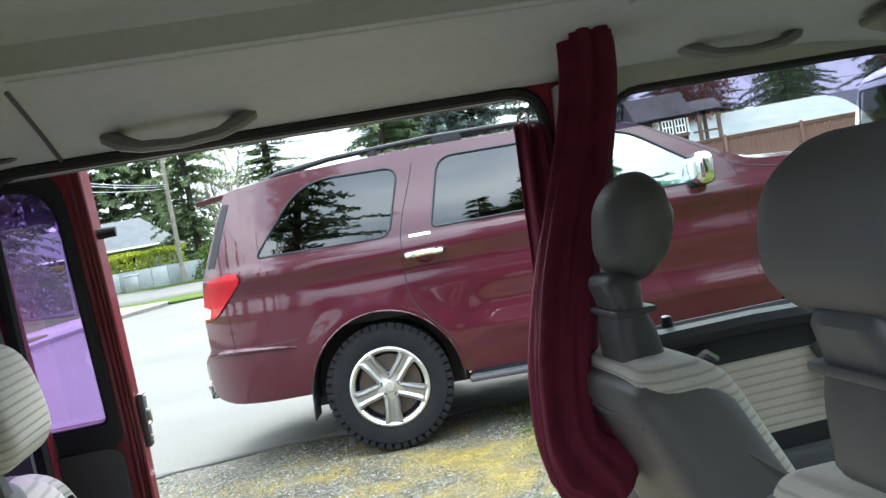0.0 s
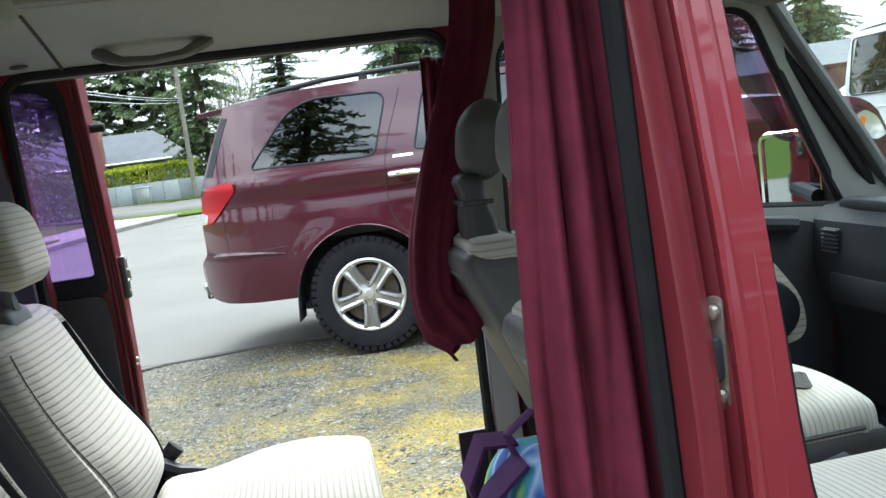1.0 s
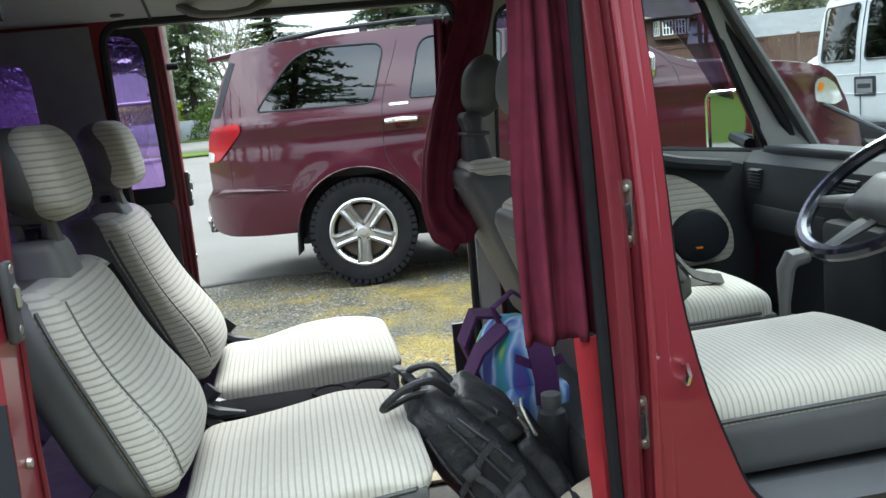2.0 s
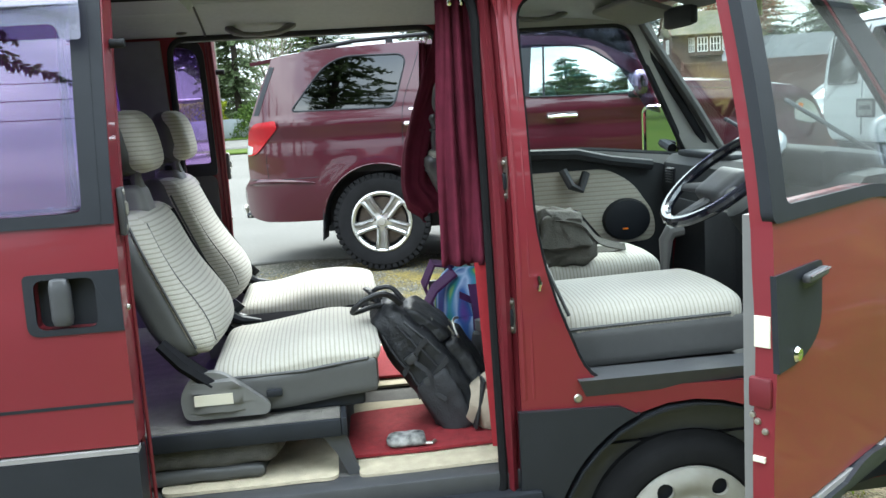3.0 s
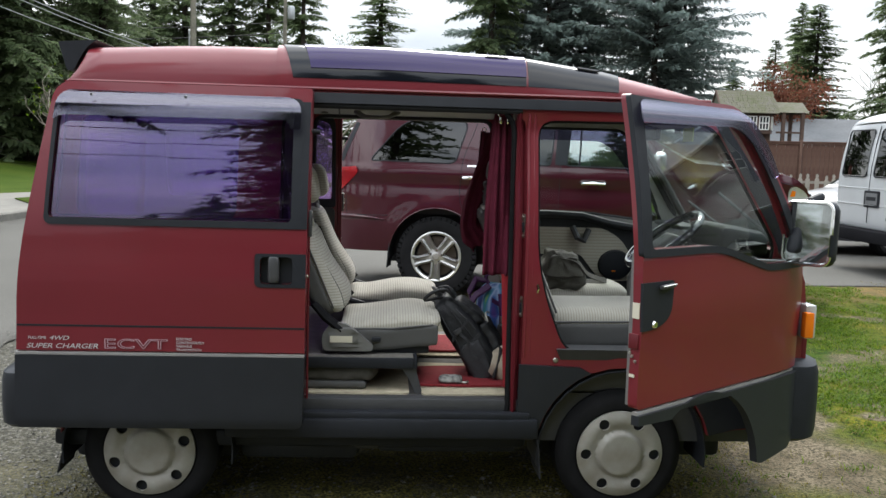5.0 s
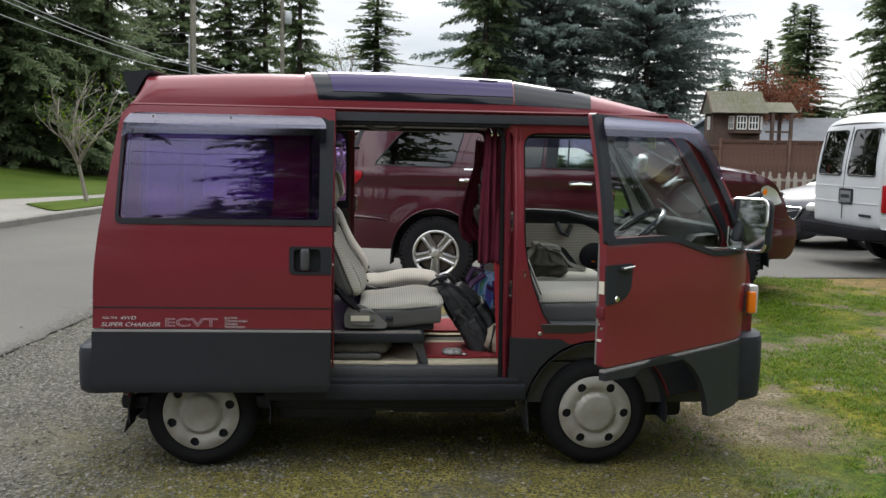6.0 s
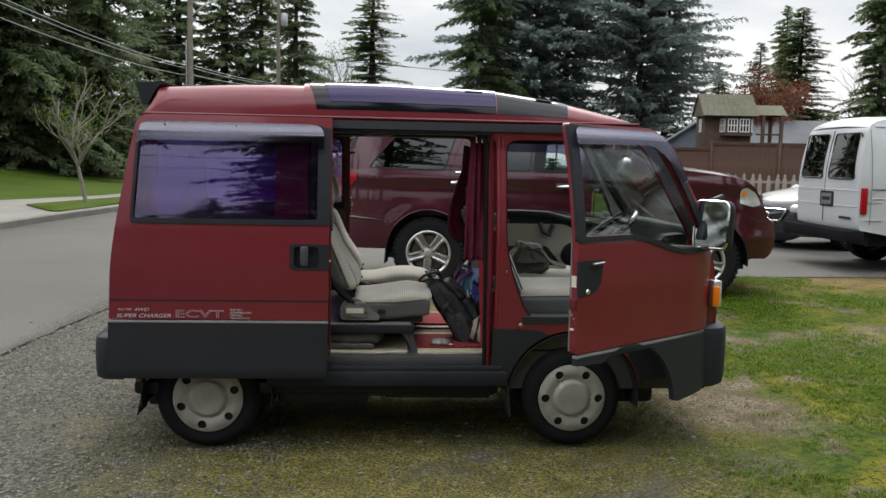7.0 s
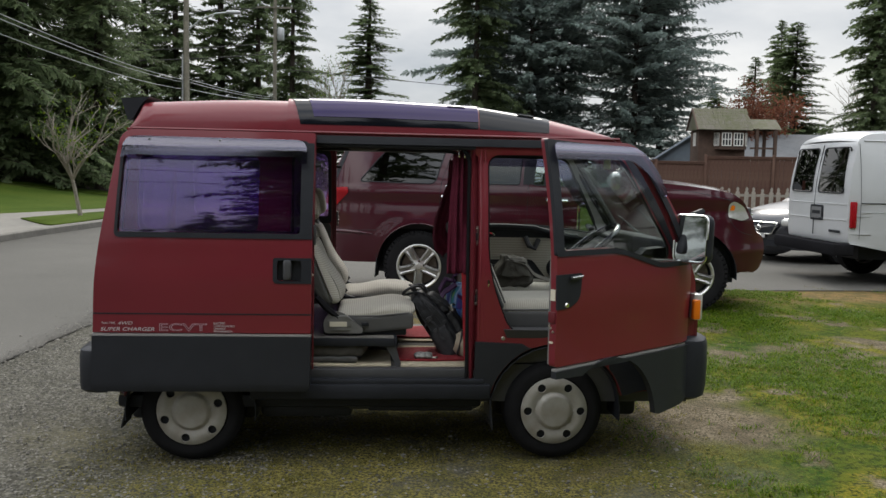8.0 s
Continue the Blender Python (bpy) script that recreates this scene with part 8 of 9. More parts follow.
def playhouse():
    h = thing("playhouse", "raised wooden playhouse with a mossy shingle roof", "playhouse", at=pose(14.65, 30.3, 0.58, 0, 0, -8))
    z0, z1 = 2.05, 2.80
    part("wall", box(-0.95, -0.7, 1.35, 0.85, 0.75, z1, 0.01), PLAYWOOD, h)
    part("deck", box(-1.05, -0.85, 1.25, 2.0, 0.9, 1.36, 0.01), PLAYWOOD, h)
    bay = [(-0.35, -0.7), (-0.2, -1.0), (0.75, -1.0), (0.9, -0.7)]
    part("bay_wall", raw([(x, y, z) for z in (2.02, 2.74) for x, y in bay], [(0, 1, 5, 4), (1, 2, 6, 5), (2, 3, 7, 6), (0, 3, 2, 1), (4, 5, 6, 7)]), PLAYWOOD, h)
    for i, (cx, cy, a, w) in enumerate(((-0.275, -0.85, -63, 0.26), (0.06, -1.0, 0, 0.34), (0.51, -1.0, 0, 0.34), (0.825, -0.85, 63, 0.26), (-0.955, -0.1, -90, 0.4))):
        wn = part("window", box(-w / 2, -0.012, 2.18, w / 2, 0.0, 2.64), shade("dark_pane", (0.03, 0.035, 0.04), 0.1), h, "white-barred playhouse window")
        wn.matrix_basis = pose(cx, cy, 0, 0, 0, a)
        for x in (-w / 2, -w / 6, w / 6, w / 2):
            part("glazing_bar", box(x - 0.017, -0.03, 2.16, x + 0.017, -0.012, 2.66), WHITEPAINT, wn)
        for z in (2.17, 2.41, 2.65):
            part("glazing_bar", box(-w / 2, -0.032, z - 0.017, w / 2, -0.013, z + 0.017), WHITEPAINT, wn)
    rf = part("roof", raw([(-1.05, -1.15, 2.74), (1.0, -1.15, 2.74), (1.0, 0.0, 3.62), (-1.05, 0.0, 3.62), (1.0, 1.0, 2.8), (-1.05, 1.0, 2.8)], [(0, 1, 2, 3), (3, 2, 4, 5), (0, 3, 5), (1, 4, 2)]), SHINGLE, h, "mossy shingle roof")
    # shingle courses
    rng = random.Random(4)
    for c in range(9):
        f0 = c / 9
        x = -1.08
        while x < 1.0:
            w = rng.uniform(0.14, 0.26)
            y, z = -1.17 + 1.17 * f0, 2.745 + 0.88 * f0
            sh = box(x, -0.09, 0.0, min(x + w - 0.008, 1.03), 0.09, 0.022)
            part("shingle", move(sh, pose(0, y + 0.08, z + 0.065, 36.0)), SHINGLE, rf, sharp=20)
            x += w
    part("barge_board", tube([(-1.08, -1.18, 2.74), (-1.08, 0.0, 3.64), (-1.08, 1.0, 2.8)], 0.04, 4), PLAYWOOD, h)
    # open porch to the side
    pr = part("porch_roof", raw([(1.0, -0.95, 2.82), (2.15, -0.95, 2.82), (2.15, -0.1, 3.25), (1.0, -0.1, 3.25), (2.15, 0.7, 2.82), (1.0, 0.7, 2.82)], [(0, 1, 2, 3), (3, 2, 4, 5), (1, 4, 2), (0, 3, 5)]), SHINGLE, h, "mossy porch roof")
    for x, y in ((1.25, -0.85), (1.95, -0.85), (1.95, 0.6)):
        part("porch_post", box(x - 0.06, y - 0.06, -0.53, x + 0.06, y + 0.06, 2.85), PLAYWOOD, h)
    part("porch_rail", box(1.0, -0.88, 2.05, 2.0, -0.82, 2.12), PLAYWOOD, h)
    for x in (-0.9, 0.8):
        part("tower_leg", box(x - 0.07, -0.7, -0.53, x + 0.07, -0.55, 1.3), PLAYWOOD, h)


playhouse()


def low_house(name, label, at, L, D, eave, ridge, wall, roofm, windows, chimney=None, hip=0.0):
    h = thing(name, label, "house", at=at)
    part("wall", box(-L / 2, 0, 0, L / 2, D, eave), wall, h)
    e = 0.45
    part("roof", raw([(-L / 2 - e, -e, eave - 0.1), (L / 2 + e, -e, eave - 0.1), (L / 2 + e, D + e, eave - 0.1), (-L / 2 - e, D + e, eave - 0.1), (-L / 2 + hip - e, D / 2, ridge), (L / 2 - hip + e, D / 2, ridge)],
                     [(0, 1, 5, 4), (1, 2, 5), (2, 3, 4, 5), (3, 0, 4), (3, 2, 1, 0)]), roofm, h, "shingled roof")
    part("fascia", tube([(-L / 2 - e, -e, eave - 0.08), (L / 2 + e, -e, eave - 0.08)], 0.08, 4), WHITEPAINT, h)
    for x, w, z0, z1 in windows:
        wn = part("window", box(x - w / 2, -0.03, z0, x + w / 2, 0.01, z1), SMOKE, h)
        part("window_frame", tube([(x - w / 2, -0.04, z0), (x + w / 2, -0.04, z0), (x + w / 2, -0.04, z1), (x - w / 2, -0.04, z1), (x - w / 2, -0.04, z0)], 0.05, 4), WHITEPAINT, wn)
        part("pane_bar", box(x - 0.025, -0.05, z0, x + 0.025, -0.03, z1), WHITEPAINT, wn)
    if chimney:
        c = part("chimney", box(chimney - 0.5, -0.9, 0, chimney + 0.5, -0.05, ridge + 0.7, 0.02), BRICKRED, h, "red brick chimney")
        part("chimney_cap", box(chimney - 0.58, -0.98, ridge + 0.7, chimney + 0.58, 0.03, ridge + 0.85, 0.02), CONCRETE, c)
    return h


low_house("house", "low grey house behind the brown fence", pose(21.4, 33.0, 0.06, 0, 0, -12), 11, 7, 2.3, 3.55, WALLBLUE, ROOFGREY, [(-1, 1.6, 1.0, 2.0)])
low_house("house", "dark blue house with grey roof and brick chimney beyond the hedge", pose(-13.6, 66, 0.1, 0, 0, -4), 11, 8, 2.9, 5.1, WALLBLUE, ROOFGREY, [(3.2, 1.3, 1.4, 2.5), (-1.5, 1.5, 1.4, 2.5)], chimney=0.6, hip=2.2)


def garden_shed():
    """A small boarded shed, its gable towards the yard."""
    h = thing("garden_shed", "small blue-grey shed with a grey gable roof", "shed", at=pose(14.75, 33.6, 0.06, 0, 0, -14))
    w, d, eave, ridge = 1.35, 2.6, 2.35, 3.25
    part("wall", raw([(x, y, z) for y in (0, d) for x, z in ((-w, 0), (w, 0), (w, eave), (0, ridge - 0.05), (-w, eave))], [(0, 1, 2, 3, 4), (9, 8, 7, 6, 5), (0, 5, 6, 1), (1, 6, 7, 2), (4, 9, 5, 0)]), WALLBLUE, h)
    for k in range(16):
        z = 0.1 + 0.19 * k
        hw = w if z < eave - 0.1 else w * (ridge - 0.1 - z) / (ridge - eave)
        if hw > 0.1:
            part("board", box(-hw, -0.02, z, hw, 0.002, z + 0.18), WALLBLUE, h)
    for sg in (-1, 1):
        part("roof", thick_skin([[(sg * (w + 0.22), y, eave - 0.15), (0, y, ridge + 0.02)] for y in (-0.25, d + 0.2)], 0.08), ROOFGREY, h, "grey shingled roof")
        part("barge_board", tube([(sg * (w + 0.22), -0.27, eave - 0.17), (0, -0.27, ridge)], 0.05, 4), WALLBLUE, h)


garden_shed()


# ---- plants ----
def leaf_cloud(points, size, rng, flat=0.5):
    """Many small leaf pieces, each a bent diamond of its own."""
    verts, faces = [], []
    for p in points:
        n = Vector((rng.gauss(0, 1), rng.gauss(0, 1), rng.gauss(0, flat))).normalized()
        u = n.orthogonal().normalized()
        v = n.cross(u)
        a = rng.uniform(0, 6.28)
        s = size * rng.uniform(0.6, 1.3)
        d, e = math.cos(a) * u + math.sin(a) * v, math.cos(a) * v - math.sin(a) * u
        k = len(verts)
        q = Vector(p)
        verts += [q - d * s, q + e * s * 0.5, q + d * s, q - e * s * 0.5]
        faces.append((k, k + 1, k + 2, k + 3))
    me = bpy.data.meshes.new("leaves")
    me.from_pydata([tuple(v) for v in verts], [], faces)
    return me


def mesh_part(name, me, mat, parent, label=""):
    me.materials.append(mat)
    o = new(name, me)
    o.parent = parent
    if label:
        o["label"] = label
    return o


def conifer(seed, H, R, bare=0.08, dens=1.35, droop=0.35, needle=NEEDLE, label="tall dark fir tree", taper=0.85, spray=0.40, full=0.35):
    """Trunk, whorls of drooping limbs, and forked needle sprays hung along the limbs."""
    rng = random.Random(seed)
    t = thing("conifer", label, "tree", "conifers")
    limbs = tube([(0.02 * math.sin(k), 0.02 * math.cos(2 * k), H * k / 8 - 0.3) for k in range(9)], [0.011 * H * (1 - 0.95 * k / 8) + 0.02 for k in range(9)], 8)
    verts, faces = [], []
    z = H * bare
    while z < H * 0.99:
        f = (z / H - bare) / (1 - bare)
        reach = R * (1 - f) ** taper * (0.80 + 0.20 * math.sin(f * 11 + seed)) + 0.25
        for b in range(rng.randint(5, 8)):
            a = rng.uniform(0, 2 * math.pi)
            L = reach * rng.choice((rng.uniform(full, 0.8), rng.uniform(full, 0.8), rng.uniform(0.8, 1.25)))
            up = rng.uniform(-0.05, 0.42) * (0.4 + f)
            pts = []
            for k in range(5):
                s = k / 4
                pts.append(Vector((math.cos(a) * L * s, math.sin(a) * L * s, z + L * (up * s - droop * s * s) + 0.05 * L * s ** 3)))
            if L > 1.0:
                tube(pts, [0.012 * L + 0.012, 0.016, 0.012, 0.010, 0.006], 3, False, bm=limbs)
            side = Vector((-math.sin(a), math.cos(a), 0))
            n = int(L * 13 * dens) + 5
            for k in range(n):
                s = 0.08 + 0.92 * ((k + rng.random()) / n) ** 0.85
                i = min(3, int(s * 4))
                p = pts[i].lerp(pts[i + 1], s * 4 - i)
                d = (pts[i + 1] - pts[i]).normalized()
                sg = rng.choice((-1, 1))
                w = (d * rng.uniform(0.4, 1.0) + side * sg * rng.uniform(0.2, 1.1) + Vector((0, 0, rng.uniform(-0.9, 0.55)))).normalized()
                ln = spray * rng.uniform(0.6, 1.4) * (0.65 + 0.5 * (1 - s)) * min(1.0, 0.45 + L / 2.5)
                q = w.cross(Vector((0, 0, 1)))
                q = (q.normalized() if q.length > 0.05 else side) * ln * rng.uniform(0.20, 0.36)
                sag = Vector((0, 0, -0.2 * ln))
                c = len(verts)
                verts += [p, p + w * ln * 0.8 + q + sag, p + w * ln * 0.55, p + w * ln + sag - 0.2 * q, p + w * ln * 0.75 - q]
                faces += [(c, c + 1, c + 2), (c, c + 2, c + 3), (c, c + 3, c + 4)]
        z += H * 0.019 * rng.uniform(0.7, 1.3) * (1.15 - 0.5 * f)
    part("trunk", limbs, BARK, t, "brown trunk and limbs")
    me = bpy.data.meshes.new("crown")
    me.from_pydata([tuple(v) for v in verts], [], faces)
    tagged(mesh_part("crown", me, needle, t, "dark drooping needle sprays"), kind="stuff")
    return t


def plant(ob, x, y, s=1.0, turn=0.0, wide=1.0, z=None):
    m = pose(x, y, gz(x, y) if z is None else z, 0, 0, turn)
    c = copy_thing(ob, m)
    c.scale = (s * wide, s * wide, s)
    return c


firs = [conifer(11, 20, 3.6, 0.08, 2.3, spray=0.34, full=0.45), conifer(12, 20, 3.0, 0.06, 2.2, taper=0.95, spray=0.33, full=0.45), conifer(13, 20, 4.4, 0.04, 2.3, 0.45, spray=0.35, full=0.45)]
cedars = [conifer(21, 18, 6.4, 0.03, 2.1, 0.16, BLUENEEDLE, "broad blue-green cedar tree", 0.38, 0.37, 0.55), conifer(22, 18, 5.2, 0.03, 2.2, 0.20, BLUENEEDLE, "broad blue-green cedar tree", 0.42, 0.37, 0.55)]
for k, f in enumerate(firs):
    x, y = ((-19.5, 38), (0.5, 70), (-15.0, 34))[k]
    f.matrix_basis = pose(x, y, gz(x, y), 0, 0, 40 * k)
firs[0].scale, firs[1].scale, firs[2].scale = (1.1, 1.1, 1.2), (2.2, 2.2, 0.78), (1.25, 1.25, 1.2)
cedars[0].matrix_basis, cedars[1].matrix_basis = pose(14.9, 43, 0.06), pose(9.6, 45, 0.06)
# dark stand to the left, along the bank
for i, (x, y, k, s, w) in enumerate(((-14.2, 36, 2, 0.95, 1.35), (-18.5, 34.5, 0, 1.1, 1.5), (-20, 37, 1, 1.15, 1.5), (-23, 33, 2, 1.2, 1.4), (-11.5, 37.5, 1, 1.05, 1.1), (-24, 36, 0, 1.3, 1.2), (-26, 30, 2, 1.1, 1.4),
                                  (-14.8, 44, 0, 1.2, 1.2), (-27, 28, 1, 1.2, 1.3), (-30, 40, 2, 1.2, 1.3), (-20, 47, 2, 1.2, 1.2), (-17.2, 80, 0, 1.45, 1.3), (-13.1, 80, 1, 1.5, 1.4), (-9.6, 79, 2, 1.3, 1.2), (-5.0, 62, 0, 1.15, 1.0), (-20.5, 82, 1, 1.5, 1.3), (-18.5, 58, 2, 1.2, 1.1),
                                  (6.4, 44, 2, 0.95, 1.1),
                                  (33.2, 70, 1, 0.58, 2.2), (34.8, 66, 0, 0.70, 2.4), (43, 66, 2, 0.95, 1.4), (37.0, 58, 2, 0.95, 1.3), (30.5, 72, 2, 0.50, 1.6), (37.0, 74, 1, 0.62, 2.0), (40, 80, 0, 0.8, 1.5), (52, 66, 2, 1.1, 1.3),
                                  # behind the camera: what the windows mirror
                                  (4.5, -19, 2, 0.66, 1.2), (0.9, -14, 2, 0.60, 1.3), (8.5, -16, 0, 0.9, 1.3), (14.5, -15, 2, 1.0, 1.4), (36, 10, 0, 0.5, 1.2), (27, -8, 1, 1.0, 1.5), (42, 16, 2, 1.1, 1.4), (-34, -7, 0, 0.9, 1.4), (-44, 3, 2, 1.0, 1.4), (-38, 12, 1, 1.0, 1.4), (-50, -16, 2, 1.0, 1.4), (9.5, -22, 0, 1.1, 1.3), (15, -20, 1, 1.0, 1.2), (22, -26, 2, 1.0, 1.2), (0.3, -27, 1, 0.65, 1.3), (-22, -34, 0, 0.8, 1.2), (-30, -30, 2, 0.9, 1.2), (29, -18, 0, 1.0, 1.2))):
    plant(firs[k], x, y, s, 57 * i, w)
for i, (x, y, k, s, w) in enumerate(((7.6, 48, 1, 1.0, 0.95), (11.8, 47, 0, 1.0, 0.9), (17.0, 45, 1, 0.82, 1.15))):
    plant(cedars[k], x, y, s, 83 * i, w)


def bare_tree(name, label, at, H, spread, seed, mat=GREYBARK, leafy=0.0):
    rng = random.Random(seed)
    t = thing(name, label, "tree", at=at)
    bm, tips = bmesh.new(), []

    def grow(p, d, L, r, depth):
        pts = [p]
        for k in range(3):
            d = (d + Vector((rng.gauss(0, 0.13), rng.gauss(0, 0.13), 0.05))).normalized()
            pts.append(pts[-1] + d * L / 3)
        tube(pts, [r, r * 0.88, r * 0.76, r * 0.62], 5 if depth < 2 else 3, False, bm=bm)
        tips.append(pts[-1])
        if depth < 4:
            for k in range(rng.randint(2, 4) if depth else 5):
                q = pts[rng.choice((1, 2, 3)) if depth else rng.choice((2, 3))]
                nd = (d * 0.8 + Vector((rng.gauss(0, spread), rng.gauss(0, spread), rng.uniform(0, 0.4)))).normalized()
                grow(q, nd, L * rng.uniform(0.55, 0.8), r * 0.55, depth + 1)
    grow(Vector((0, 0, -0.05)), Vector((0, 0, 1)), H * 0.40, H * 0.016, 0)
    part("branching", bm, mat, t, "bare branches")
    if leafy:
        pts = []
        for p in tips:
            for k in range(int(leafy)):
                pts.append(p + Vector((rng.gauss(0, 0.35), rng.gauss(0, 0.35), rng.gauss(0, 0.3))) * (1.0 if leafy > 2 else 0.3))
        tagged(mesh_part("foliage", leaf_cloud(pts, 0.07 if leafy > 2 else 0.035, rng), RUSTLEAF if leafy > 6 else GRASSBLADE, t), kind="stuff")
    return t


bare_tree("street_tree", "young leafless street tree in the turf strip", pose(-6.43, 18.65, 0.20), 3.8, 0.62, 5, leafy=2)
bare_tree("bare_tree", "tall leafless tree with fine pale twigs", pose(-3.9, 66, 0.2), 11, 0.5, 8, leafy=4)
bare_tree("bare_tree", "leafless tree with pale branches", pose(46.5, 74, 0.2), 13, 0.45, 9)
bare_tree("bare_tree", "tall leafless tree with fine pale twigs", pose(-1.6, 60, 0.1), 9.5, 0.5, 12, leafy=4)
bare_tree("russet_tree", "tree with rusty brown twigs", pose(19.3, 38, 0.06), 5.6, 0.6, 10, leafy=34)


def shrub(name, label, cx, cy, rx, ry, h, n, mat, seed, size=0.09, boxy=False, z=None):
    rng = random.Random(seed)
    t = thing(name, label, "shrub")
    base = gz(cx, cy) if z is None else z
    pts = []
    for k in range(n):
        if boxy:
            u, v, w = rng.uniform(-1, 1), rng.uniform(-1, 1), rng.random()
            f = rng.choice((0, 1, 1, 2))
            p = Vector((u * rx, (v if f else -1) * ry, (w if f != 1 else 1) * h))
            p += Vector((0, 0, 0.25 * noise.noise((p.x * 0.7, p.y, 2)) * (w if f != 1 else 1)))
        else:
            a, b = rng.uniform(0, 2 * math.pi), math.asin(rng.uniform(-0.15, 1))
            r = rng.uniform(0.75, 1.0) * (1 + 0.22 * noise.noise((3 * math.cos(a), 3 * math.sin(a), 3 * b + seed)))
            p = Vector((rx * r * math.cos(a) * math.cos(b), ry * r * math.sin(a) * math.cos(b), max(0.02, h * r * math.sin(b))))
        pts.append(p + Vector((rng.gauss(0, 0.04), rng.gauss(0, 0.04), rng.gauss(0, 0.04))))
    tagged(mesh_part("foliage", leaf_cloud(pts, size, rng), mat, t), kind="stuff")
    st = bmesh.new()
    for k in range(5 if not boxy else max(5, int(rx * 2))):
        x, y = rng.uniform(-0.5, 0.5) * rx, rng.uniform(-0.3, 0.3) * ry
        tube([(x * 0.4, y * 0.4, 0), (x, y, h * 0.75)], [0.03, 0.012], 5, bm=st)
    part("stems", st, BARK, t)
    t.matrix_basis = pose(cx, cy, base)
    return t


shrub("hedge", "clipped yellow-green hedge behind the pale fence", -12.0, 59.5, 6.4, 0.7, 2.3, 9000, HEDGELEAF, 1, 0.13, True)
shrub("shrub", "dark evergreen shrub by the pole", -3.6, 58.5, 1.8, 1.4, 2.3, 2600, BROADLEAF, 2, 0.12)
shrub("shrub", "dark evergreen shrub on the bank", -12.6, 38.5, 1.6, 1.3, 1.7, 2600, NEEDLE, 3, 0.10)
shrub("shrub", "dark evergreen shrub on the bank", -16.2, 36.2, 3.0, 1.6, 2.6, 3200, NEEDLE, 4, 0.11)
shrub("shrub", "dark evergreen shrub on the bank", -10.2, 39.5, 2.0, 1.6, 2.3, 2800, BROADLEAF, 5, 0.11)
shrub("shrub", "dark evergreen shrub on the bank", -20.5, 34.0, 3.2, 1.8, 2.4, 3000, NEEDLE, 6, 0.11)
shrub("shrub", "low evergreen bush behind the fence", 8.2, 31.5, 2.6, 1.4, 2.9, 3000, BLUENEEDLE, 7, 0.12)
wf = thing("panel_fence", "pale weathered panel fence in front of the hedge", "fence", at=pose(-18.5, 58.0, 0.1))
for k in range(16):
    part("fence_panel", box(k * 0.98, 0, 0.02, k * 0.98 + 0.95, 0.05, 1.25, 0.01), shade("pale_fence_%d" % k, (0.22 + 0.05 * (k % 3), 0.25 + 0.05 * (k % 3), 0.26 + 0.05 * (k % 3)), 0.8) if k < 3 else bpy.data.materials["pale_fence_%d" % (k % 3)], wf)
ub = thing("utility_box", "pale green utility cabinet on the lawn", "utility box", at=pose(-9.2, 56.6, 0.1))
part("cabinet", box(0, 0, 0, 0.8, 0.6, 1.0, 0.03), GALV, ub)
part("lid", box(-0.03, -0.03, 0.96, 0.83, 0.63, 1.06, 0.02), GALV, ub)


# ---- poles and wires ----
def pole(x, y, h, name="utility_pole", label="weathered wooden utility pole", lamp=False, arms=True, r=0.15, armz=None):
    armz = armz or h - 0.7
    p = thing(name, label, "pole", at=pose(x, y, gz(x, y)))
    part("mast", tube([(0, 0, -0.2), (0, 0, h * 0.5), (0, 0, h)], [r, r * 0.88, r * 0.74], 12), POLEWOOD, p)
    if arms:
        part("crossarm", box(-1.2, -0.16, h - 0.9, 1.2, -0.06, h - 0.78), POLEWOOD, p)
        for k in (-1.1, -0.5, 0.5, 1.1):
            part("insulator", move(lathe([(0, 0.14), (0.03, 0.13), (0.05, 0.06), (0.03, 0)], 8), pose(k, -0.11, h - 0.78, 90)), GALV, p)
        part("transformer", move(lathe([(0, 0), (0.22, 0), (0.24, 0.05), (0.24, 0.75), (0.2, 0.85), (0, 0.88)], 16), pose(0.38, 0, h - 3.0, 90)), GALV, p, "grey transformer can")
    if lamp:
        part("lamp_arm", tube([(0, 0, armz - 0.85), (0.6, -0.1, armz - 0.35), (1.3, -0.2, armz - 0.05), (1.9, -0.3, armz)], 0.035, 8), GALV, p, "galvanised lamp arm")
        part("lamp_head", pillow(0.62, 0.26, 0.15, 0.06, n=6, warp=lambda v: Vector((2.1 + v.x, -0.33 + v.y, armz + v.z))), GALV, p, "grey street lamp head")
        part("conduit", tube([(-r - 0.02, -0.05, 0), (-r - 0.01, -0.05, h * 0.62)], 0.035, 6), GALV, p)
    return p


pole(-7.35, 36.2, 10.3, "lamp_pole", "wooden street lamp pole with an arm", lamp=True, arms=False, r=0.15, armz=8.2)
pole(-5.75, 57.2, 13.0)
pole(-10.0, -17.0, 9.0, "lamp_pole", "wooden street lamp pole with an arm", lamp=True, arms=False)


def cable(name, label, a, b, sag, r=0.014, mat=WIRE):
    bm = tube([Vector(a).lerp(Vector(b), k / 20) - Vector((0, 0, sag * 4 * (k / 20) * (1 - k / 20))) for k in range(21)], r, 5, False)
    return solid(name, bm, mat, label, "cable", "overhead cables")


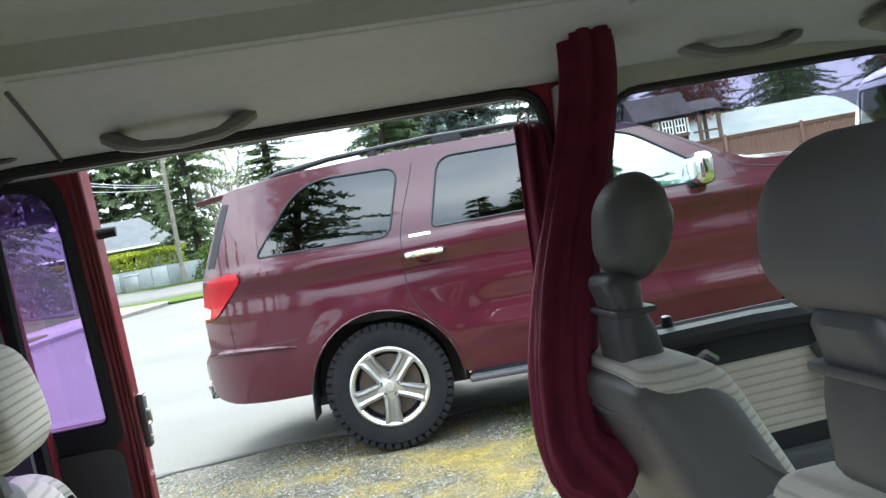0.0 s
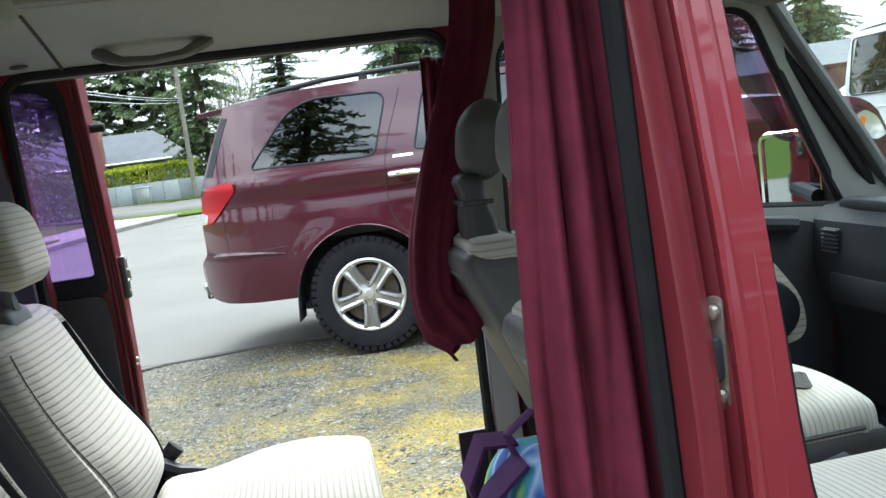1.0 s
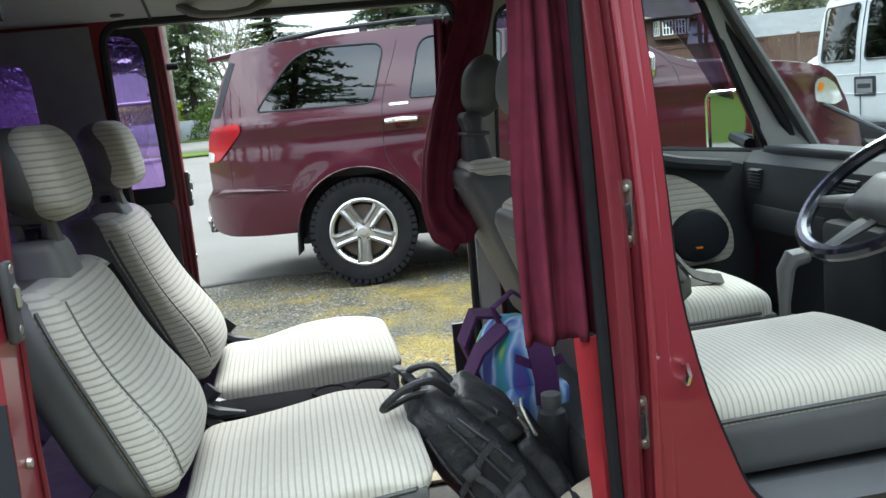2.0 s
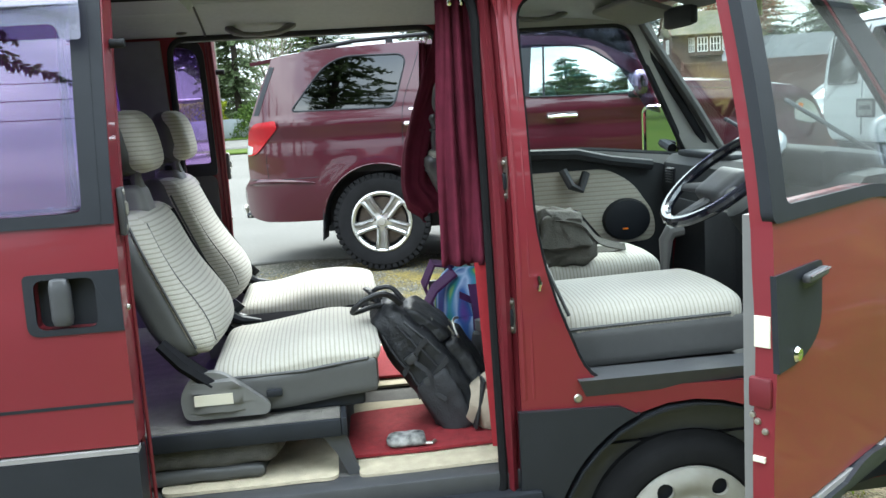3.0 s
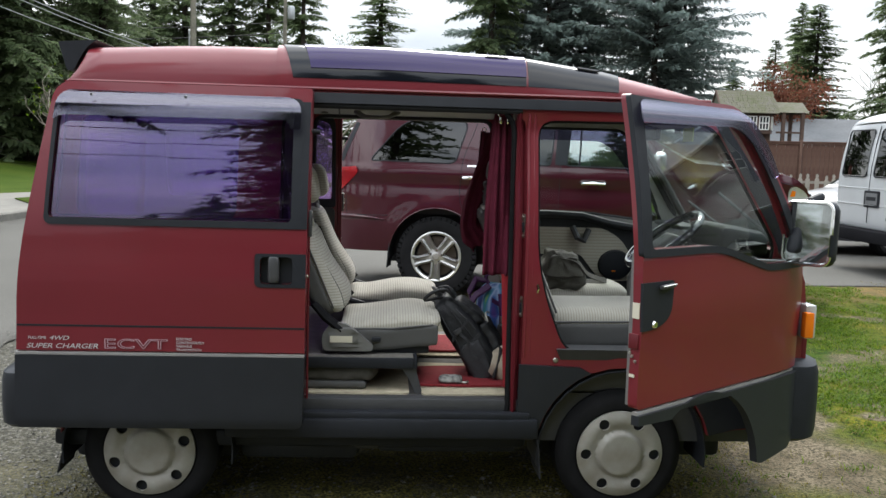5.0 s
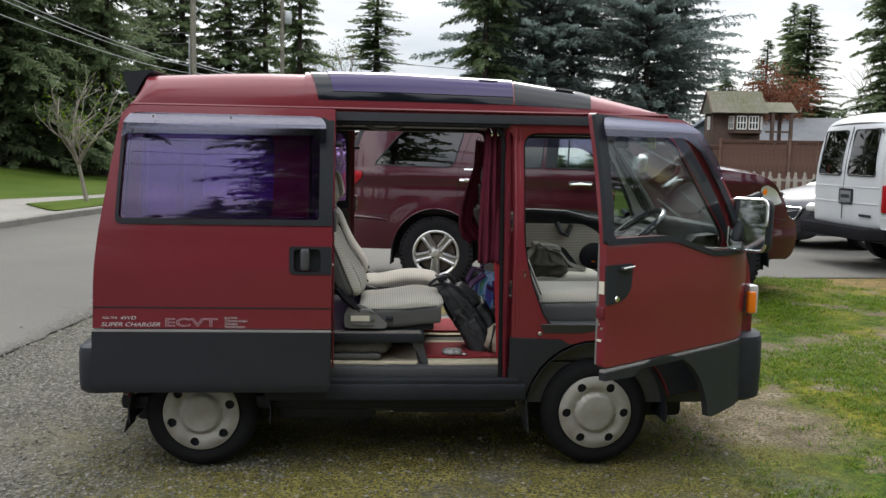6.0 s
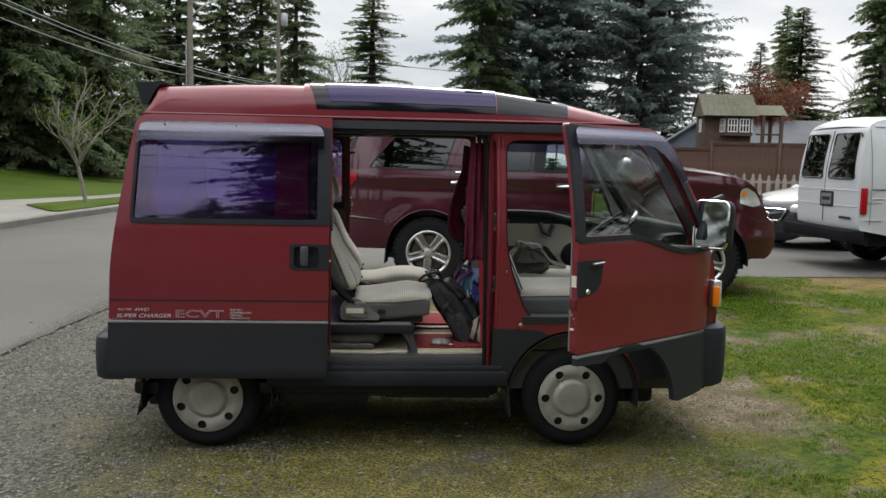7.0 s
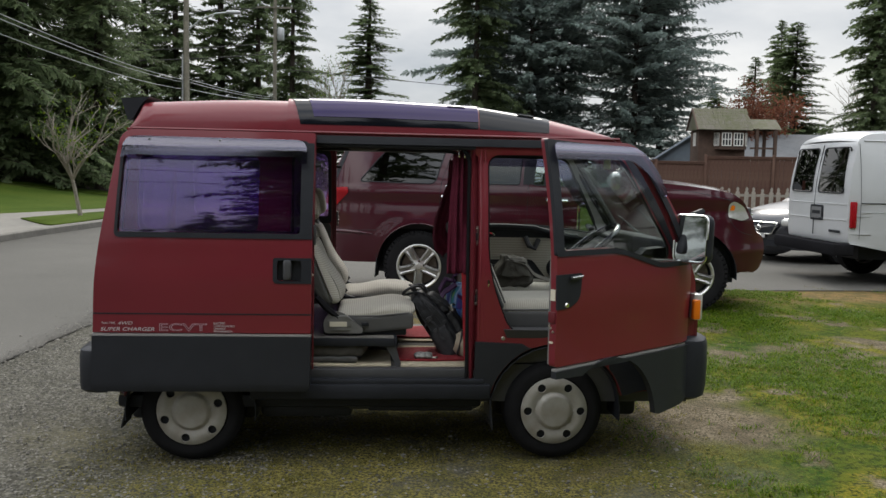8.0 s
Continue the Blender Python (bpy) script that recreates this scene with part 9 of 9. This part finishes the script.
for k, (za, zb) in enumerate(((5.33, 5.4), (5.21, 5.3), (4.91, 4.95))):
    cable("cable", "pale overhead cable sagging between poles", (-7.5, 36.2, za), (-7.0, -4.0, zb), 0.62, 0.013, GALV)
    cable("cable", "pale overhead cable sagging between poles", (-7.2, 36.2, za), (-5.75, 57.2, 6.15 + 0.12 - 0.12 * k), 0.12, 0.016, GALV)
pole(-7.0, -4.0, 8.5, "utility_pole", "weathered wooden utility pole", arms=False)
for k, z in enumerate((9.2, 9.9, 12.3)):
    cable("cable", "black overhead cable over the cross street", (-5.75, 57.2, z), (-40, 61, z + 0.6), 1.0, 0.03)
    if k == 0:
        cable("cable", "black overhead cable over the cross street", (-5.75, 57.2, 8.2), (60, 62, 6.0), 0.5, 0.02)
for k in range(3):
    cable("cable", "black overhead cable behind the yard", (-40, -17 - k, 10.0 + 1.4 * k), (40, -15 - k, 8.2 + 1.2 * k), 0.8, 0.02)


def gable_house():
    """The house beside the yard, its gable end towards the cars."""
    h = thing("house", "pale grey gabled house with white sash windows", "house", at=pose(27.0, 5.6, 0.05, 0, 0, -90))
    L, D, eave, ridge = 10.5, 11.0, 6.2, 9.8
    body = raw([(-L / 2, y, z) if k == 0 else (L / 2, y, z) if k == 1 else (0, y, z) for y in (0, D) for k, z in ((0, 0), (1, 0), (1, eave), (2, ridge - 0.1), (0, eave))],
               [(0, 1, 2, 3, 4), (9, 8, 7, 6, 5), (0, 5, 6, 1), (1, 6, 7, 2), (4, 9, 5, 0)])
    part("wall", body, SIDING, h, "pale grey clapboard wall")
    for k in range(49):
        z = 0.3 + 0.19 * k
        hw = L / 2 if z < eave else L / 2 * (ridge - 0.15 - z) / (ridge - eave)
        if hw > 0.2:
            part("board", box(-hw, -0.028, z, hw, 0.002, z + 0.18), SIDING, h)
    for s in (-1, 1):
        part("roof", thick_skin([[(s * (L / 2 + 0.5), y, eave - 0.3), (0, y, ridge + 0.06)] for y in (-0.5, D + 0.5)], 0.14), ROOFGREY, h, "grey shingled roof")
        part("barge_board", tube([(s * (L / 2 + 0.5), -0.53, eave - 0.34), (0, -0.53, ridge)], 0.09, 4), WHITEPAINT, h)
    for x, z0 in ((0.5, 6.7), (1.5, 6.7), (-3.2, 1.2), (2.3, 1.2)):
        wn = part("window", box(x, -0.05, z0, x + 0.6, -0.03, z0 + 0.95), SMOKE, h)
        part("window_frame", tube([(x, -0.06, z0), (x + 0.6, -0.06, z0), (x + 0.6, -0.06, z0 + 0.95), (x, -0.06, z0 + 0.95), (x, -0.06, z0)], 0.045, 4), WHITEPAINT, wn)
        part("pane_bar", box(x + 0.28, -0.07, z0, x + 0.32, -0.05, z0 + 0.95), WHITEPAINT, wn)
        part("pane_bar", box(x, -0.07, z0 + 0.46, x + 0.6, -0.05, z0 + 0.50), WHITEPAINT, wn)


gable_house()

# tall unseen firs, mostly behind the camera, added for the reflections in the glass
plant(firs[2], -0.9, -15.5, 0.70, 70, 1.45)
plant(firs[2], 1.2, -15.2, 0.80, 130, 1.35)
plant(firs[2], 3.4, -17.5, 0.85, 310, 1.4)
plant(firs[2], 0.3, -18.6, 0.80, 215, 1.4)
plant(firs[0], -1.1, -22.0, 0.8, 20, 1.6)
plant(firs[2], 1.6, -22.5, 0.8, 95, 1.5)
plant(firs[2], -6.5, -35.0, 0.60, 45, 1.5)
plant(firs[0], -9.6, -38.0, 0.45, 110, 1.8)
plant(firs[2], -3.8, -33.0, 0.60, 200, 1.4)
plant(firs[0], 20.0, -2.5, 0.85, 15, 1.5)
plant(firs[2], 22.5, -8.5, 0.95, 260, 1.3)
# bare trunk is made up, so the crown is mirrored by the SUV only
high_fir = conifer(31, 27, 3.6, 0.43, 1.2, 0.3, NEEDLE, "unseen tall fir, its bare trunk made up to raise the mirrored crown", 0.7)
high_fir.matrix_basis = pose(-7.4, -15.5, 0.0, 0, 0, 20)
# ---- loose ground cover ----
def scatter_stones():
    rng = random.Random(3)
    verts, faces = [], []
    for k in range(52000):
        x, y = rng.uniform(-2.35, 2.7), rng.uniform(-1.6, 6.0)
        edge = -1.95 + 0.05 * y
        over = edge - x
        if over > 0 and rng.random() > 0.55 * math.exp(-over / 0.10) or (y > 1.6 and noise.noise((x * 1.4, y * 1.4, 5)) > 0.15 and x > 0.4) or (x > 0.4 and y < 1.4 and rng.random() < 0.7):
            continue
        s = rng.uniform(0.004, 0.011) if rng.random() < 0.985 else rng.uniform(0.012, 0.020)
        a = rng.uniform(0, 6.28)
        z = gz(x, y) + 0.022 * 0.6 * (noise.noise((x * 2.3, y * 2.3, 0)) + 0.6 * noise.noise((x * 7, y * 7, 3))) - 0.012
        if over > -0.12:
            z = max(z, gz(x, y) + 0.004)
        c = len(verts)
        for t in (0, 1.6, 3.0, 4.6):
            verts.append((x + s * math.cos(a + t) * rng.uniform(0.8, 1.3), y + s * math.sin(a + t) * rng.uniform(0.8, 1.3), z + s * rng.uniform(0.0, 0.3)))
        verts.append((x + 0.2 * s, y - 0.1 * s, z + s * rng.uniform(0.5, 0.9)))
        faces += [(c, c + 1, c + 4), (c + 1, c + 2, c + 4), (c + 2, c + 3, c + 4), (c + 3, c, c + 4)]
    me = bpy.data.meshes.new("gravel")
    me.from_pydata(verts, [], faces)
    me.materials.append(STONE)
    tagged(new("gravel", me), "loose grey gravel stones on the yard", "gravel", kind="stuff")


def scatter_blades(name, label, mat, count, area, keep, h0, h1, seed, tuft=5):
    rng = random.Random(seed)
    verts, faces = [], []
    for k in range(count):
        x, y = rng.uniform(area[0], area[1]), rng.uniform(area[2], area[3])
        if rng.random() > keep(x, y):
            continue
        zb = gz(x, y) - 0.012 + 0.0132 * (noise.noise((x * 2.3, y * 2.3, 0)) + 0.6 * noise.noise((x * 7, y * 7, 3))) + 0.02 * smooth01((x - 2.6) / 0.8)
        for j in range(tuft):
            bx, by = x + rng.gauss(0, 0.018), y + rng.gauss(0, 0.018)
            h, a = rng.uniform(h0, h1), rng.uniform(0, 6.28)
            w = rng.uniform(0.0014, 0.0034)
            lean = rng.uniform(0.4, 1.6)
            lx, ly = math.cos(a) * h * lean, math.sin(a) * h * lean
            px, py = -math.sin(a) * w, math.cos(a) * w
            c = len(verts)
            verts += [(bx - px, by - py, zb), (bx + px, by + py, zb), (bx + lx * 0.4 + px * 0.8, by + ly * 0.4 + py * 0.8, zb + h * 0.45), (bx + lx * 0.4 - px * 0.8, by + ly * 0.4 - py * 0.8, zb + h * 0.45), (bx + lx, by + ly, zb + h * 0.6)]
            faces += [(c, c + 1, c + 2, c + 3), (c + 3, c + 2, c + 4)]
    me = bpy.data.meshes.new(name)
    me.from_pydata(verts, [], faces)
    me.materials.append(mat)
    tagged(new(name, me), label, "grass", kind="stuff")


def lawn_keep(x, y):
    n = noise.noise((x * 0.8, y * 0.8, 1)) + 0.5 * noise.noise((x * 2.6, y * 2.6, 2))
    mud = math.exp(-((x - 2.9) ** 2 * 1.5 + (y - 0.75) ** 2 * 1.1) * 1.4)
    return smooth01((x - 2.0) / 1.0) * (0.42 + 1.7 * n) * (1 - mud) * (1 - smooth01((y - 6.1) / 0.5))


def moss_keep(x, y):
    n = noise.noise((x * 1.5, y * 1.5, 5)) + 0.5 * noise.noise((x * 5, y * 5, 6))
    return 0.5 * smooth01((n + 0.2) / 0.5) * smooth01((x + 0.9) / 1.0) * (1 - smooth01((x - 2.6) / 0.5))


scatter_stones()
scatter_blades("grass", "patchy green lawn grass", GRASSBLADE, 70000, (2.0, 9.0, -1.8, 6.6), lawn_keep, 0.014, 0.048, 5, 6)
scatter_blades("dry_grass", "dry straw-coloured grass in the lawn", DRYBLADE, 9000, (2.2, 9.0, -1.8, 6.9), lambda x, y: 0.5 * smooth01((x - 2.1) / 0.8) * (0.4 + noise.noise((x * 1.3, y * 1.3, 8))), 0.01, 0.04, 6, 5)
scatter_blades("moss", "low yellow-green moss tufts on the gravel", MOSSBLADE, 9000, (-0.9, 3.0, 1.4, 5.6), moss_keep, 0.006, 0.016, 7, 5)
scatter_blades("olive_moss", "low olive moss and thin grass on the gravel", OLIVEBLADE, 16000, (-0.9, 3.2, -1.7, 1.5), moss_keep, 0.006, 0.020, 8, 6)
